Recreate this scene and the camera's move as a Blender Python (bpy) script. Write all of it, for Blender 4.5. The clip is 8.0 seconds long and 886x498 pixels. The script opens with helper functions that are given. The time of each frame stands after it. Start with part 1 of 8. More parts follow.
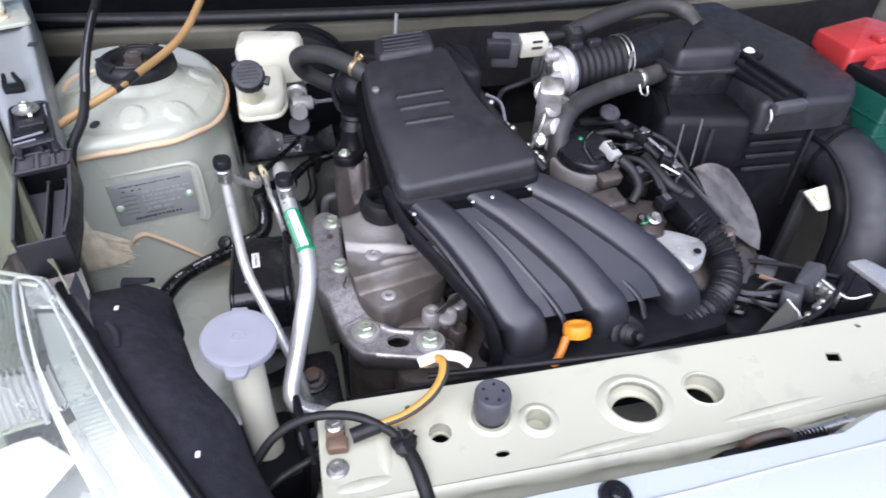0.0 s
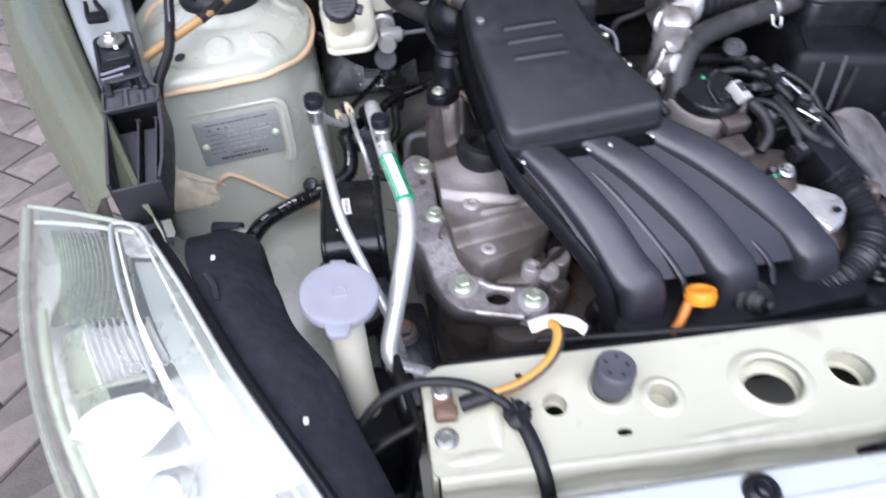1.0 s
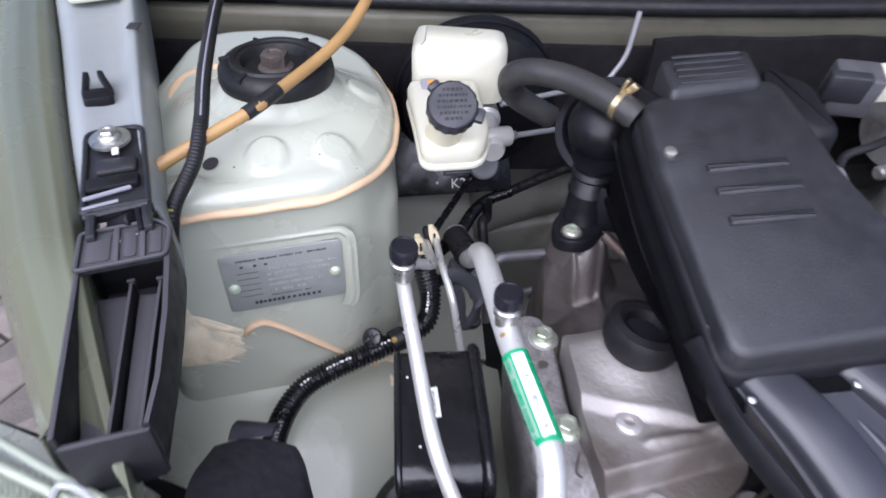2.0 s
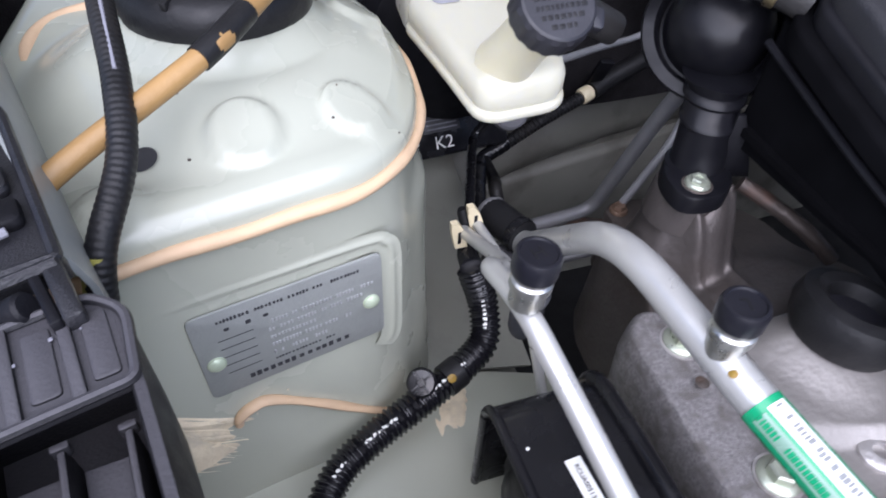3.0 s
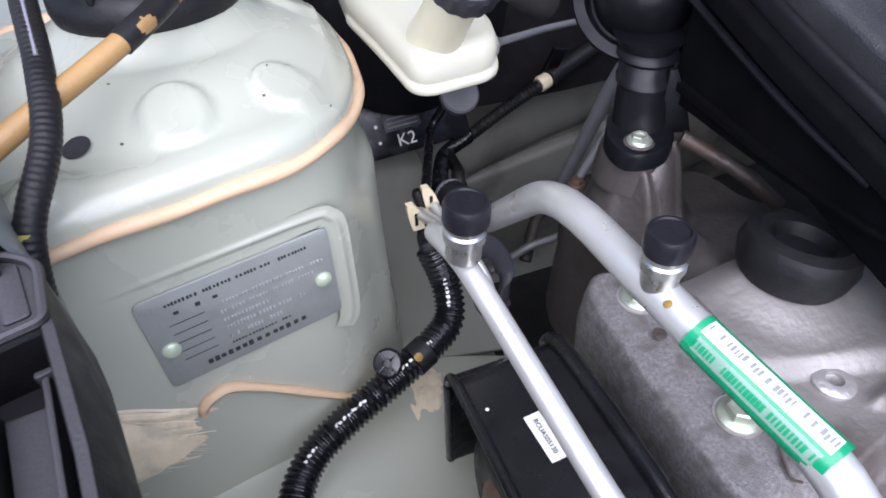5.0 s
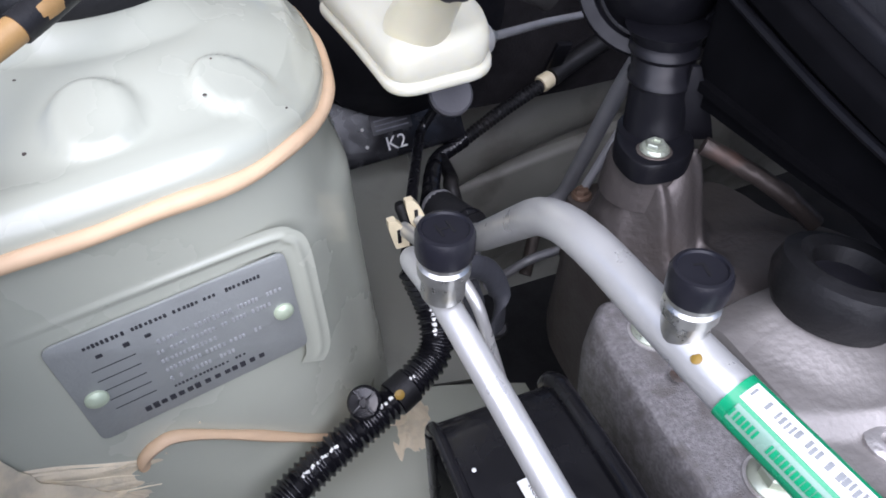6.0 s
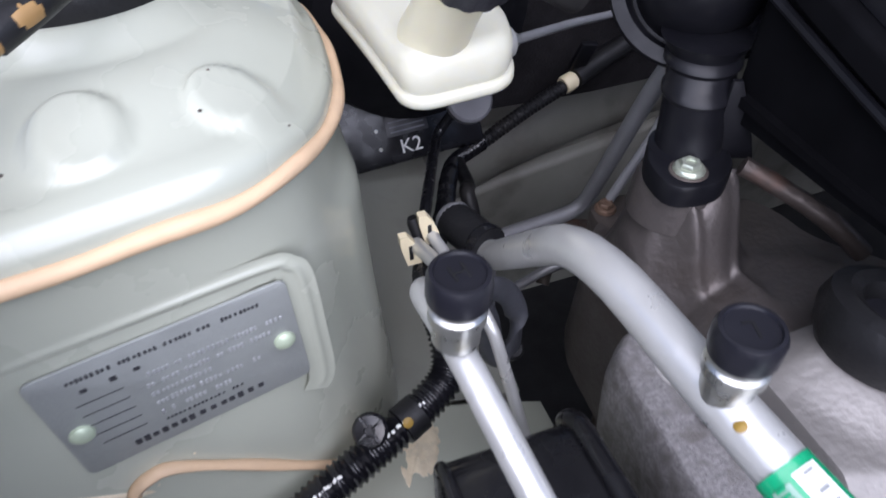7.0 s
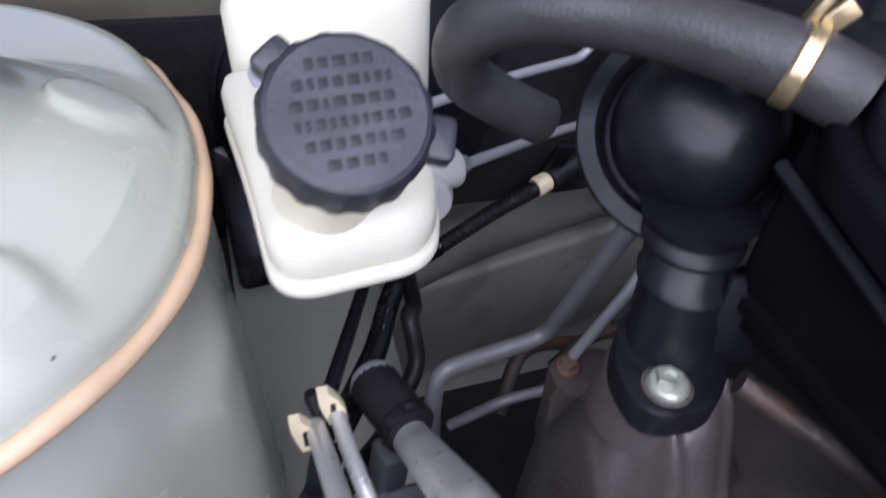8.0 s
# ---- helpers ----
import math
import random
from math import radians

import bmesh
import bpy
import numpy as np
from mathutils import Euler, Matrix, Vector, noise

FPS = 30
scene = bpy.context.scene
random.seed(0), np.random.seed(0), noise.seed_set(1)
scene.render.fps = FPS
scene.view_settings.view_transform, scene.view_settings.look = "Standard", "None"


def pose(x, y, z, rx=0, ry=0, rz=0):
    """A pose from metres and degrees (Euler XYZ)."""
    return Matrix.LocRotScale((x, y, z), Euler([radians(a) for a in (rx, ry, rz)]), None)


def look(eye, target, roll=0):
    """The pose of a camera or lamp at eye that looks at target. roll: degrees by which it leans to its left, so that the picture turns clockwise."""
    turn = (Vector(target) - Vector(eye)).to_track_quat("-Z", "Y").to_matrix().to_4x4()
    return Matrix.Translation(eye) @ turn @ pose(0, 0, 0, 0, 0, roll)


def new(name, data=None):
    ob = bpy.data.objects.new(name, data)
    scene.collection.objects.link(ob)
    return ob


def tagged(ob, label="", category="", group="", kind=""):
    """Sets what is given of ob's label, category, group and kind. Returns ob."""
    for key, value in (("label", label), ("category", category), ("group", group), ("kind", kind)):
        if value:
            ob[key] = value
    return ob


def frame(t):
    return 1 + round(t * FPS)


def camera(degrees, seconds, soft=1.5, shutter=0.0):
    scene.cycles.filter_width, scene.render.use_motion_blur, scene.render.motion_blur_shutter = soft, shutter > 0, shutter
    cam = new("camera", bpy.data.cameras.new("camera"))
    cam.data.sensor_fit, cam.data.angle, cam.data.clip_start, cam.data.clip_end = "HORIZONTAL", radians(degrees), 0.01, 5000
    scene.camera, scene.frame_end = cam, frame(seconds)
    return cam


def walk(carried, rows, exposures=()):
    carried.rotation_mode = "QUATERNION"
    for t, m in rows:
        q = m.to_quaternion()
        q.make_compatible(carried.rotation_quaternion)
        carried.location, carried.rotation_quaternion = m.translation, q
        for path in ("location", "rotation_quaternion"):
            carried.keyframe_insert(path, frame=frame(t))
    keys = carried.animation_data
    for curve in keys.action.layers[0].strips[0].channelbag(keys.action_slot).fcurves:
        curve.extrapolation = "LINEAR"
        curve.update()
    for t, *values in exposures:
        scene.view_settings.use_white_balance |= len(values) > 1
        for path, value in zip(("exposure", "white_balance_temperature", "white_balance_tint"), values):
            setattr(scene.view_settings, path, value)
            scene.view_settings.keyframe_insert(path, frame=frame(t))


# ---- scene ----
cam = camera(70.3, 8.0, soft=1.7, shutter=0.4)
PATH = [
    (0, (0.0, 0.043, 1.254), (0.358, 1.537, -0.027), 1.5),
    (0.5, (-0.017, 0.053, 1.244), (0.234, 1.535, -0.076), -0.7),
    (1, (-0.04, 0.1, 1.233), (0.129, 1.484, -0.201), -1.3),
    (1.2, (-0.055, 0.153, 1.251), (0.077, 1.542, -0.182), -0.2),
    (1.5, (-0.062, 0.211, 1.211), (-0.047, 1.711, -0.113), -2.2),
    (1.7, (-0.074, 0.27, 1.193), (-0.023, 1.771, -0.128), -0.2),
    (2.8, (-0.175, 0.489, 1.074), (0.222, 1.846, -0.34), 3.0),
    (3, (-0.188, 0.51, 1.06), (0.288, 1.841, -0.356), 2.9),
    (3.5, (-0.2, 0.512, 1.043), (0.244, 1.868, -0.359), 0.2),
    (4, (-0.194, 0.503, 1.033), (0.303, 1.851, -0.359), 2.1),
    (4.5, (-0.181, 0.485, 1.041), (0.341, 1.836, -0.338), 0.5),
    (4.7, (-0.178, 0.477, 1.049), (0.336, 1.837, -0.325), -0.7),
    (5.8, (-0.148, 0.514, 1.023), (0.33, 1.896, -0.342), -2.8),
    (6, (-0.147, 0.519, 1.021), (0.337, 1.894, -0.348), -1.9),
    (6.5, (-0.147, 0.531, 1.018), (0.307, 1.902, -0.366), -2.1),
    (7, (-0.138, 0.543, 1.018), (0.293, 1.912, -0.375), -2.0),
    (7.2, (-0.127, 0.563, 1.018), (0.327, 1.924, -0.375), -1.2),
    (7.5, (-0.107, 0.595, 1.01), (0.383, 1.986, -0.341), 0.1),
    (7.7, (-0.097, 0.607, 1.011), (0.391, 2.013, -0.325), 0.2),
    (7.8, (-0.091, 0.612, 1.007), (0.391, 2.032, -0.316), 0.8),
    (8, (-0.08, 0.624, 1.012), (0.414, 2.058, -0.292), 2.8),
]
walk(cam, [(t, look(eye, target, roll)) for t, eye, target, roll in PATH], [(0.0, 0.52, 5880, 19), (1.5, 0.66, 5850, 21), (2.8, 0.54, 5830, 20), (4.7, 0.60, 5830, 20), (7.0, 0.46, 5800, 20), (8.0, 0.52, 5720, 23)])

# ---- world and sun: a bright overcast day, the bonnet raised over the bay ----
world = bpy.data.worlds.new("sky_world")
scene.world = world
world.use_nodes = True
wn = world.node_tree.nodes
sky = wn.new("ShaderNodeTexSky")
sky.sky_type = "NISHITA"
sky.sun_disc = False
sky.sun_elevation, sky.sun_rotation = radians(46), radians(199)
sky.dust_density, sky.air_density, sky.ozone_density = 1.6, 1.0, 1.0
wn["Background"].inputs["Strength"].default_value = 0.105
world.node_tree.links.new(sky.outputs[0], wn["Background"].inputs[0])
sun_data = bpy.data.lights.new("sun", "SUN")
sun_data.energy, sun_data.angle, sun_data.color = 5.0, radians(95), (1.0, 0.992, 0.985)
sun = new("sun", sun_data)
sun.matrix_world = look((-1.0, -2.9, 3.1), (0, 0, 0))


# ---- materials ----
def mat(name, col, rough=0.5, metal=0.0, vary=0.10, scale=30.0, bump=0.1, bscale=400.0, coat=0.0, dirt=None, dirt_at=0.62,
        dirt_scale=14.0, trans=0.0, sub=0.0, spec=0.5, rvary=0.12, per_object=0.0, detail=6.0, up_tone=None):
    """A procedural surface: colour that varies at two scales, blotches of dirt, uneven gloss and a fine relief."""
    m = bpy.data.materials.new(name)
    m.use_nodes = True
    nt = m.node_tree
    N, L = nt.nodes, nt.links
    b = N["Principled BSDF"]
    tc = N.new("ShaderNodeTexCoord")
    n1 = N.new("ShaderNodeTexNoise")
    n1.inputs["Scale"].default_value, n1.inputs["Detail"].default_value = scale, detail
    L.new(tc.outputs["Object"], n1.inputs["Vector"])
    ramp = N.new("ShaderNodeMapRange")
    ramp.inputs["From Min"].default_value, ramp.inputs["From Max"].default_value = 0.3, 0.7
    ramp.inputs["To Min"].default_value, ramp.inputs["To Max"].default_value = 1 - vary, 1 + vary
    L.new(n1.outputs["Fac"], ramp.inputs["Value"])
    mul = N.new("ShaderNodeVectorMath")
    mul.operation = "SCALE"
    mul.inputs[0].default_value = col
    L.new(ramp.outputs[0], mul.inputs["Scale"])
    out = mul.outputs[0]
    if per_object:
        info = N.new("ShaderNodeObjectInfo")
        r2 = N.new("ShaderNodeMapRange")
        r2.inputs["To Min"].default_value, r2.inputs["To Max"].default_value = 1 - per_object, 1 + per_object
        L.new(info.outputs["Random"], r2.inputs["Value"])
        m2 = N.new("ShaderNodeVectorMath")
        m2.operation = "SCALE"
        L.new(out, m2.inputs[0])
        L.new(r2.outputs[0], m2.inputs["Scale"])
        out = m2.outputs[0]
    if dirt:
        n2 = N.new("ShaderNodeTexNoise")
        n2.inputs["Scale"].default_value, n2.inputs["Detail"].default_value = dirt_scale, 8.0
        L.new(tc.outputs["Object"], n2.inputs["Vector"])
        r3 = N.new("ShaderNodeMapRange")
        r3.inputs["From Min"].default_value, r3.inputs["From Max"].default_value = dirt_at, dirt_at + 0.16
        L.new(n2.outputs["Fac"], r3.inputs["Value"])
        mx = N.new("ShaderNodeMix")
        mx.data_type = "RGBA"
        mx.inputs["B"].default_value = (*dirt, 1)
        L.new(r3.outputs[0], mx.inputs["Factor"])
        L.new(out, mx.inputs["A"])
        out = mx.outputs["Result"]
    if up_tone:
        # dust colour on up-facing sides; recess shade is put into the dark rest
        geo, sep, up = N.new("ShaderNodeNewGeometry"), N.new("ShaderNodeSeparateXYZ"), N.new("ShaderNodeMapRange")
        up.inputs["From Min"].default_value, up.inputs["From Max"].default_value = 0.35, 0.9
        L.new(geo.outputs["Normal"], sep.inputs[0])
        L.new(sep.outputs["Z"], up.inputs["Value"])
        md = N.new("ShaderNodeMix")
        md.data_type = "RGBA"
        md.inputs["B"].default_value = (*up_tone, 1)
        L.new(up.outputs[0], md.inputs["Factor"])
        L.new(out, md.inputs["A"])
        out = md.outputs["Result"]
    L.new(out, b.inputs["Base Color"])
    rr = N.new("ShaderNodeMapRange")
    rr.inputs["From Min"].default_value, rr.inputs["From Max"].default_value = 0.3, 0.7
    rr.inputs["To Min"].default_value, rr.inputs["To Max"].default_value = max(0.03, rough - rvary), min(1.0, rough + rvary)
    n4 = N.new("ShaderNodeTexNoise")
    n4.inputs["Scale"].default_value, n4.inputs["Detail"].default_value = scale * 1.7, 5.0
    L.new(tc.outputs["Object"], n4.inputs["Vector"])
    L.new(n4.outputs["Fac"], rr.inputs["Value"])
    L.new(rr.outputs[0], b.inputs["Roughness"])
    b.inputs["Metallic"].default_value = metal
    b.inputs["Coat Weight"].default_value = coat
    b.inputs["Coat Roughness"].default_value = 0.08
    b.inputs["Transmission Weight"].default_value = trans
    b.inputs["Specular IOR Level"].default_value = spec
    if sub:
        b.inputs["Subsurface Weight"].default_value = sub
        b.inputs["Subsurface Radius"].default_value = (0.02, 0.018, 0.012)
    if bump:
        n3 = N.new("ShaderNodeTexNoise")
        n3.inputs["Scale"].default_value, n3.inputs["Detail"].default_value = bscale, 4.0
        L.new(tc.outputs["Object"], n3.inputs["Vector"])
        bp = N.new("ShaderNodeBump")
        bp.inputs["Strength"].default_value, bp.inputs["Distance"].default_value = bump, 0.002
        L.new(n3.outputs["Fac"], bp.inputs["Height"])
        L.new(bp.outputs[0], b.inputs["Normal"])
    return m


SAGE = mat("sage_paint", (0.415, 0.43, 0.352), 0.24, vary=0.03, scale=9, bump=0.03, bscale=60, coat=0.30, dirt=(0.395, 0.41, 0.335), dirt_at=0.60, dirt_scale=18)
# Body sage darkened in two steps: the bay's shade is put into the colour.
SAGE_SHADED = mat("sage_paint_shaded", (0.215, 0.213, 0.186), 0.55, vary=0.07, scale=12, bump=0.06, bscale=90, dirt=(0.135, 0.128, 0.11), dirt_at=0.54)
SAGE_HALF_SHADED = mat("sage_paint_half_shaded", (0.33, 0.335, 0.285), 0.45, vary=0.05, scale=12, bump=0.05, bscale=90, dirt=(0.24, 0.238, 0.205), dirt_at=0.56)
CREAM = mat("cream_sage_paint", (0.475, 0.472, 0.365), 0.36, vary=0.03, scale=9, bump=0.03, bscale=60, coat=0.25, dirt=(0.36, 0.35, 0.28), dirt_at=0.60, dirt_scale=22)
FRONT = mat("front_paint", (0.40, 0.43, 0.43), 0.22, vary=0.02, scale=8, bump=0.02, bscale=50, coat=0.6)
# Dusty grey tops; near-black sides carry the shade of the tray's recesses.
TRAYM = mat("dusty_shaded_black_plastic", (0.012, 0.012, 0.014), 0.5, vary=0.2, scale=50, bump=0.18, bscale=900, dirt=(0.020, 0.019, 0.020), dirt_at=0.58, spec=0.3, up_tone=(0.064, 0.062, 0.068))
BLACK = mat("black_plastic", (0.008, 0.008, 0.010), 0.46, vary=0.2, scale=50, bump=0.12, bscale=900, dirt=(0.016, 0.015, 0.015), dirt_at=0.62, spec=0.17)
SATIN = mat("satin_black_plastic", (0.015, 0.015, 0.018), 0.42, vary=0.15, scale=40, bump=0.25, bscale=1300, dirt=(0.026, 0.026, 0.03), dirt_at=0.6, dirt_scale=20, spec=0.5)
RUNNER = mat("smooth_black_plastic", (0.0210, 0.0210, 0.0262), 0.34, vary=0.10, scale=40, bump=0.02, bscale=900, dirt=(0.019, 0.019, 0.022), dirt_at=0.6, dirt_scale=20, spec=0.62, rvary=0.03)
GLOSSB = mat("glossy_black", (0.009, 0.009, 0.011), 0.24, vary=0.2, scale=40, bump=0.05, bscale=300, dirt=(0.020, 0.020, 0.020), dirt_at=0.64)
RUBBER = mat("black_rubber", (0.011, 0.011, 0.012), 0.48, vary=0.2, scale=60, bump=0.15, bscale=500, dirt=(0.024, 0.022, 0.021), dirt_at=0.60, spec=0.32)
HOSE = mat("grey_black_hose", (0.026, 0.025, 0.025), 0.5, vary=0.15, scale=60, bump=0.15, bscale=700, dirt=(0.09, 0.08, 0.075), dirt_at=0.6)
FELT = mat("black_felt", (0.034, 0.033, 0.041), 0.85, vary=0.25, scale=90, bump=0.5, bscale=900, dirt=(0.05, 0.05, 0.055), dirt_at=0.7, spec=0.2)
ALU = mat("cast_aluminium", (0.47, 0.452, 0.44), 0.46, metal=0.6, vary=0.10, scale=26, bump=0.28, bscale=420, dirt=(0.17, 0.15, 0.13), dirt_at=0.54, dirt_scale=24)
ALU_SMOOTH = mat("grey_aluminium_cover", (0.27, 0.254, 0.240), 0.50, metal=0.45, vary=0.12, scale=16, bump=0.28, bscale=240, dirt=(0.13, 0.112, 0.098), dirt_at=0.49, dirt_scale=14)
PIPE = mat("aluminium_pipe", (0.60, 0.60, 0.575), 0.36, metal=0.55, vary=0.05, scale=40, bump=0.06, bscale=500, dirt=(0.45, 0.44, 0.42), dirt_at=0.62)
STEEL = mat("zinc_steel", (0.50, 0.50, 0.47), 0.34, metal=0.9, vary=0.12, scale=90, bump=0.1, bscale=500, dirt=(0.30, 0.27, 0.18), dirt_at=0.6, dirt_scale=60)
GREENISH = mat("passivated_bolt", (0.50, 0.54, 0.44), 0.36, metal=0.7, vary=0.10, scale=90, bump=0.1, bscale=500, dirt=(0.30, 0.30, 0.2), dirt_at=0.6, dirt_scale=60)
IRON = mat("dark_iron", (0.10, 0.085, 0.075), 0.6, metal=0.5, vary=0.3, scale=40, bump=0.5, bscale=260, dirt=(0.13, 0.07, 0.045), dirt_at=0.52, dirt_scale=30)
WHITE = mat("white_translucent_plastic", (0.54, 0.53, 0.43), 0.38, vary=0.03, scale=14, bump=0.05, bscale=150, sub=0.55, dirt=(0.66, 0.60, 0.44), dirt_at=0.62)
CREAMP = mat("cream_plastic", (0.72, 0.63, 0.42), 0.45, vary=0.06, scale=60, bump=0.1, bscale=300, dirt=(0.45, 0.33, 0.15), dirt_at=0.6)
LILAC = mat("pale_grey_cap_plastic", (0.275, 0.28, 0.315), 0.5, vary=0.04, scale=40, bump=0.1, bscale=600)
GREYCAP = mat("grey_rubber_cap", (0.20, 0.20, 0.23), 0.6, vary=0.08, scale=50, bump=0.1, bscale=600)
DARKCAP = mat("dark_grey_cap_plastic", (0.019, 0.019, 0.024), 0.42, vary=0.1, scale=50, bump=0.1, bscale=700, dirt=(0.05, 0.05, 0.058), dirt_at=0.6)
ORANGE = mat("orange_plastic", (0.72, 0.26, 0.015), 0.35, vary=0.05, scale=50, bump=0.05, bscale=300, dirt=(0.42, 0.15, 0.02), dirt_at=0.6)
TAN = mat("tan_tape", (0.31, 0.185, 0.068), 0.5, vary=0.14, scale=30, bump=0.15, bscale=300, dirt=(0.26, 0.15, 0.05), dirt_at=0.56, dirt_scale=22)
YELLOWW = mat("yellow_wire", (0.55, 0.30, 0.06), 0.45, vary=0.08, scale=60, bump=0.1, bscale=300)
SEALER = mat("peach_seam_sealer", (0.64, 0.455, 0.285), 0.55, vary=0.06, scale=50, bump=0.35, bscale=120, dirt=(0.52, 0.38, 0.25), dirt_at=0.58)
SMEAR = mat("brushed_sealer", (0.72, 0.63, 0.45), 0.6, vary=0.08, scale=60, bump=0.5, bscale=160, dirt=(0.56, 0.50, 0.37), dirt_at=0.50, dirt_scale=70)
PLATE = mat("stamped_plate", (0.325, 0.34, 0.322), 0.46, metal=0.25, vary=0.07, scale=50, bump=0.15, bscale=500)
INK = mat("black_ink", (0.03, 0.03, 0.035), 0.5, bump=0)
STAMP = mat("silver_stamping", (0.62, 0.63, 0.64), 0.35, metal=0.6, bump=0)
GREEN = mat("green_label", (0.01, 0.30, 0.13), 0.25, vary=0.05, scale=60, bump=0.02, coat=0.4)
PAPER = mat("white_label", (0.78, 0.78, 0.74), 0.45, vary=0.03, scale=80, bump=0.03)
RED = mat("red_plastic", (0.38, 0.030, 0.030), 0.40, vary=0.06, scale=40, bump=0.08, bscale=400)
BGREEN = mat("dark_green_plastic", (0.007, 0.062, 0.045), 0.35, vary=0.08, scale=40, bump=0.05, bscale=300)
BROWN = mat("brown_lug", (0.20, 0.13, 0.09), 0.45, metal=0.4, vary=0.12, scale=80, bump=0.2)
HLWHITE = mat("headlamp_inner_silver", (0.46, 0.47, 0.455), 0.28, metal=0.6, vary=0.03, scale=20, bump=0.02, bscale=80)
BUFFER = mat("grey_buffer_rubber", (0.060, 0.060, 0.072), 0.6, vary=0.1, scale=50, bump=0.12, bscale=600)
HLHOOD = mat("headlamp_hood_silver", (0.64, 0.65, 0.64), 0.35, metal=0.35, vary=0.03, scale=20, bump=0.02, bscale=80)
HLGREEN = mat("headlamp_indicator_liner", (0.26, 0.29, 0.22), 0.3, metal=0.5, vary=0.10, scale=20, bump=0.05, bscale=80)
PAVER = mat("concrete_paver", (0.150, 0.128, 0.110), 0.8, vary=0.16, scale=22, bump=0.8, bscale=140, dirt=(0.11, 0.095, 0.085), dirt_at=0.56, dirt_scale=9, per_object=0.22)
JOINT = mat("joint_sand", (0.05, 0.043, 0.038), 0.9, vary=0.3, scale=8, bump=0.7, bscale=60)
DARK = mat("dark_underbody", (0.020, 0.020, 0.022), 0.7, vary=0.25, scale=20, bump=0.3, bscale=160)
CARPET = mat("dark_insulation", (0.011, 0.010, 0.011), 0.9, vary=0.3, scale=60, bump=0.6, bscale=500, spec=0.2)
SHIELD = mat("dull_heat_shield", (0.22, 0.21, 0.20), 0.5, metal=0.65, vary=0.12, scale=40, bump=0.4, bscale=160, dirt=(0.13, 0.11, 0.10), dirt_at=0.52)
ALU_ROUGH = mat("rough_cast_aluminium", (0.225, 0.214, 0.212), 0.56, metal=0.35, vary=0.30, scale=520, bump=0.35, bscale=1100, dirt=(0.15, 0.138, 0.13), dirt_at=0.50, dirt_scale=130)
# Oily brown casting, darkened further for the shade below the air cleaner.
PEDESTAL = mat("brown_grey_casting", (0.118, 0.104, 0.098), 0.48, metal=0.6, vary=0.14, scale=20, bump=0.25, bscale=300, dirt=(0.08, 0.066, 0.058), dirt_at=0.50, dirt_scale=20)
LEGB = mat("leg_black_plastic", (0.006, 0.006, 0.008), 0.40, vary=0.2, scale=40, bump=0.05, bscale=300, dirt=(0.014, 0.013, 0.013), dirt_at=0.62, spec=0.28)
VCAP = mat("black_valve_cap_plastic", (0.010, 0.010, 0.014), 0.40, vary=0.1, scale=50, bump=0.06, bscale=700, dirt=(0.018, 0.018, 0.023), dirt_at=0.62, spec=0.35)
CONDUIT = mat("glossy_black_conduit", (0.008, 0.008, 0.010), 0.15, vary=0.2, scale=40, bump=0.03, bscale=300, spec=0.55, rvary=0.06)
SOOTY = mat("sooty_brown_casting", (0.060, 0.048, 0.042), 0.5, metal=0.5, vary=0.2, scale=26, bump=0.3, bscale=240, dirt=(0.10, 0.055, 0.040), dirt_at=0.56, dirt_scale=26)
PALEGREEN = mat("pale_green_label_panel", (0.22, 0.36, 0.28), 0.3, bump=0.02, coat=0.3)
# Black plastic darkened: shade at air cleaner and cowl is in the colour.
BLACK_SHADED = mat("shaded_black_plastic", (0.0035, 0.0035, 0.0042), 0.78, vary=0.2, scale=50, bump=0.06, bscale=900, spec=0.03)
# Cowl's dusty sage, with the raised bonnet's shade mixed into the colour.
COWL_SHADED = mat("dusty_shaded_sage_cowl", (0.125, 0.12, 0.088), 0.6, vary=0.10, scale=14, bump=0.1, bscale=120, dirt=(0.09, 0.083, 0.062), dirt_at=0.52, dirt_scale=12)
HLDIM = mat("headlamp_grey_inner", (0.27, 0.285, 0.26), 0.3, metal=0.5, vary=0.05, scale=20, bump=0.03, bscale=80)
RAILP = mat("grey_sage_rail_paint", (0.245, 0.262, 0.258), 0.42, vary=0.04, scale=10, bump=0.03, bscale=60, coat=0.1, dirt=(0.23, 0.235, 0.22), dirt_at=0.58, dirt_scale=20)
GREYPIPE = mat("grey_painted_pipe", (0.30, 0.30, 0.31), 0.42, metal=0.3, vary=0.08, scale=50, bump=0.08, bscale=400)
RIVETG = mat("pale_green_passivate", (0.52, 0.60, 0.44), 0.4, metal=0.25, vary=0.08, scale=200, bump=0.1, bscale=700)
STRAP = mat("slate_rubber", (0.050, 0.052, 0.060), 0.5, vary=0.12, scale=40, bump=0.12, bscale=400)
AMBER = mat("amber_adhesive", (0.30, 0.17, 0.06), 0.4, vary=0.3, scale=120, bump=0.3, bscale=300)
MIDGREY = mat("dull_grey_plastic", (0.060, 0.060, 0.066), 0.5, vary=0.15, scale=50, bump=0.15, bscale=600, dirt=(0.035, 0.034, 0.034), dirt_at=0.58)
NECKW = mat("cream_translucent_plastic", (0.60, 0.57, 0.42), 0.40, vary=0.03, scale=14, bump=0.05, bscale=150, sub=0.8)
GOLD = mat("pale_gold_steel", (0.42, 0.34, 0.20), 0.35, metal=0.9, vary=0.15, scale=90, bump=0.1, bscale=500)
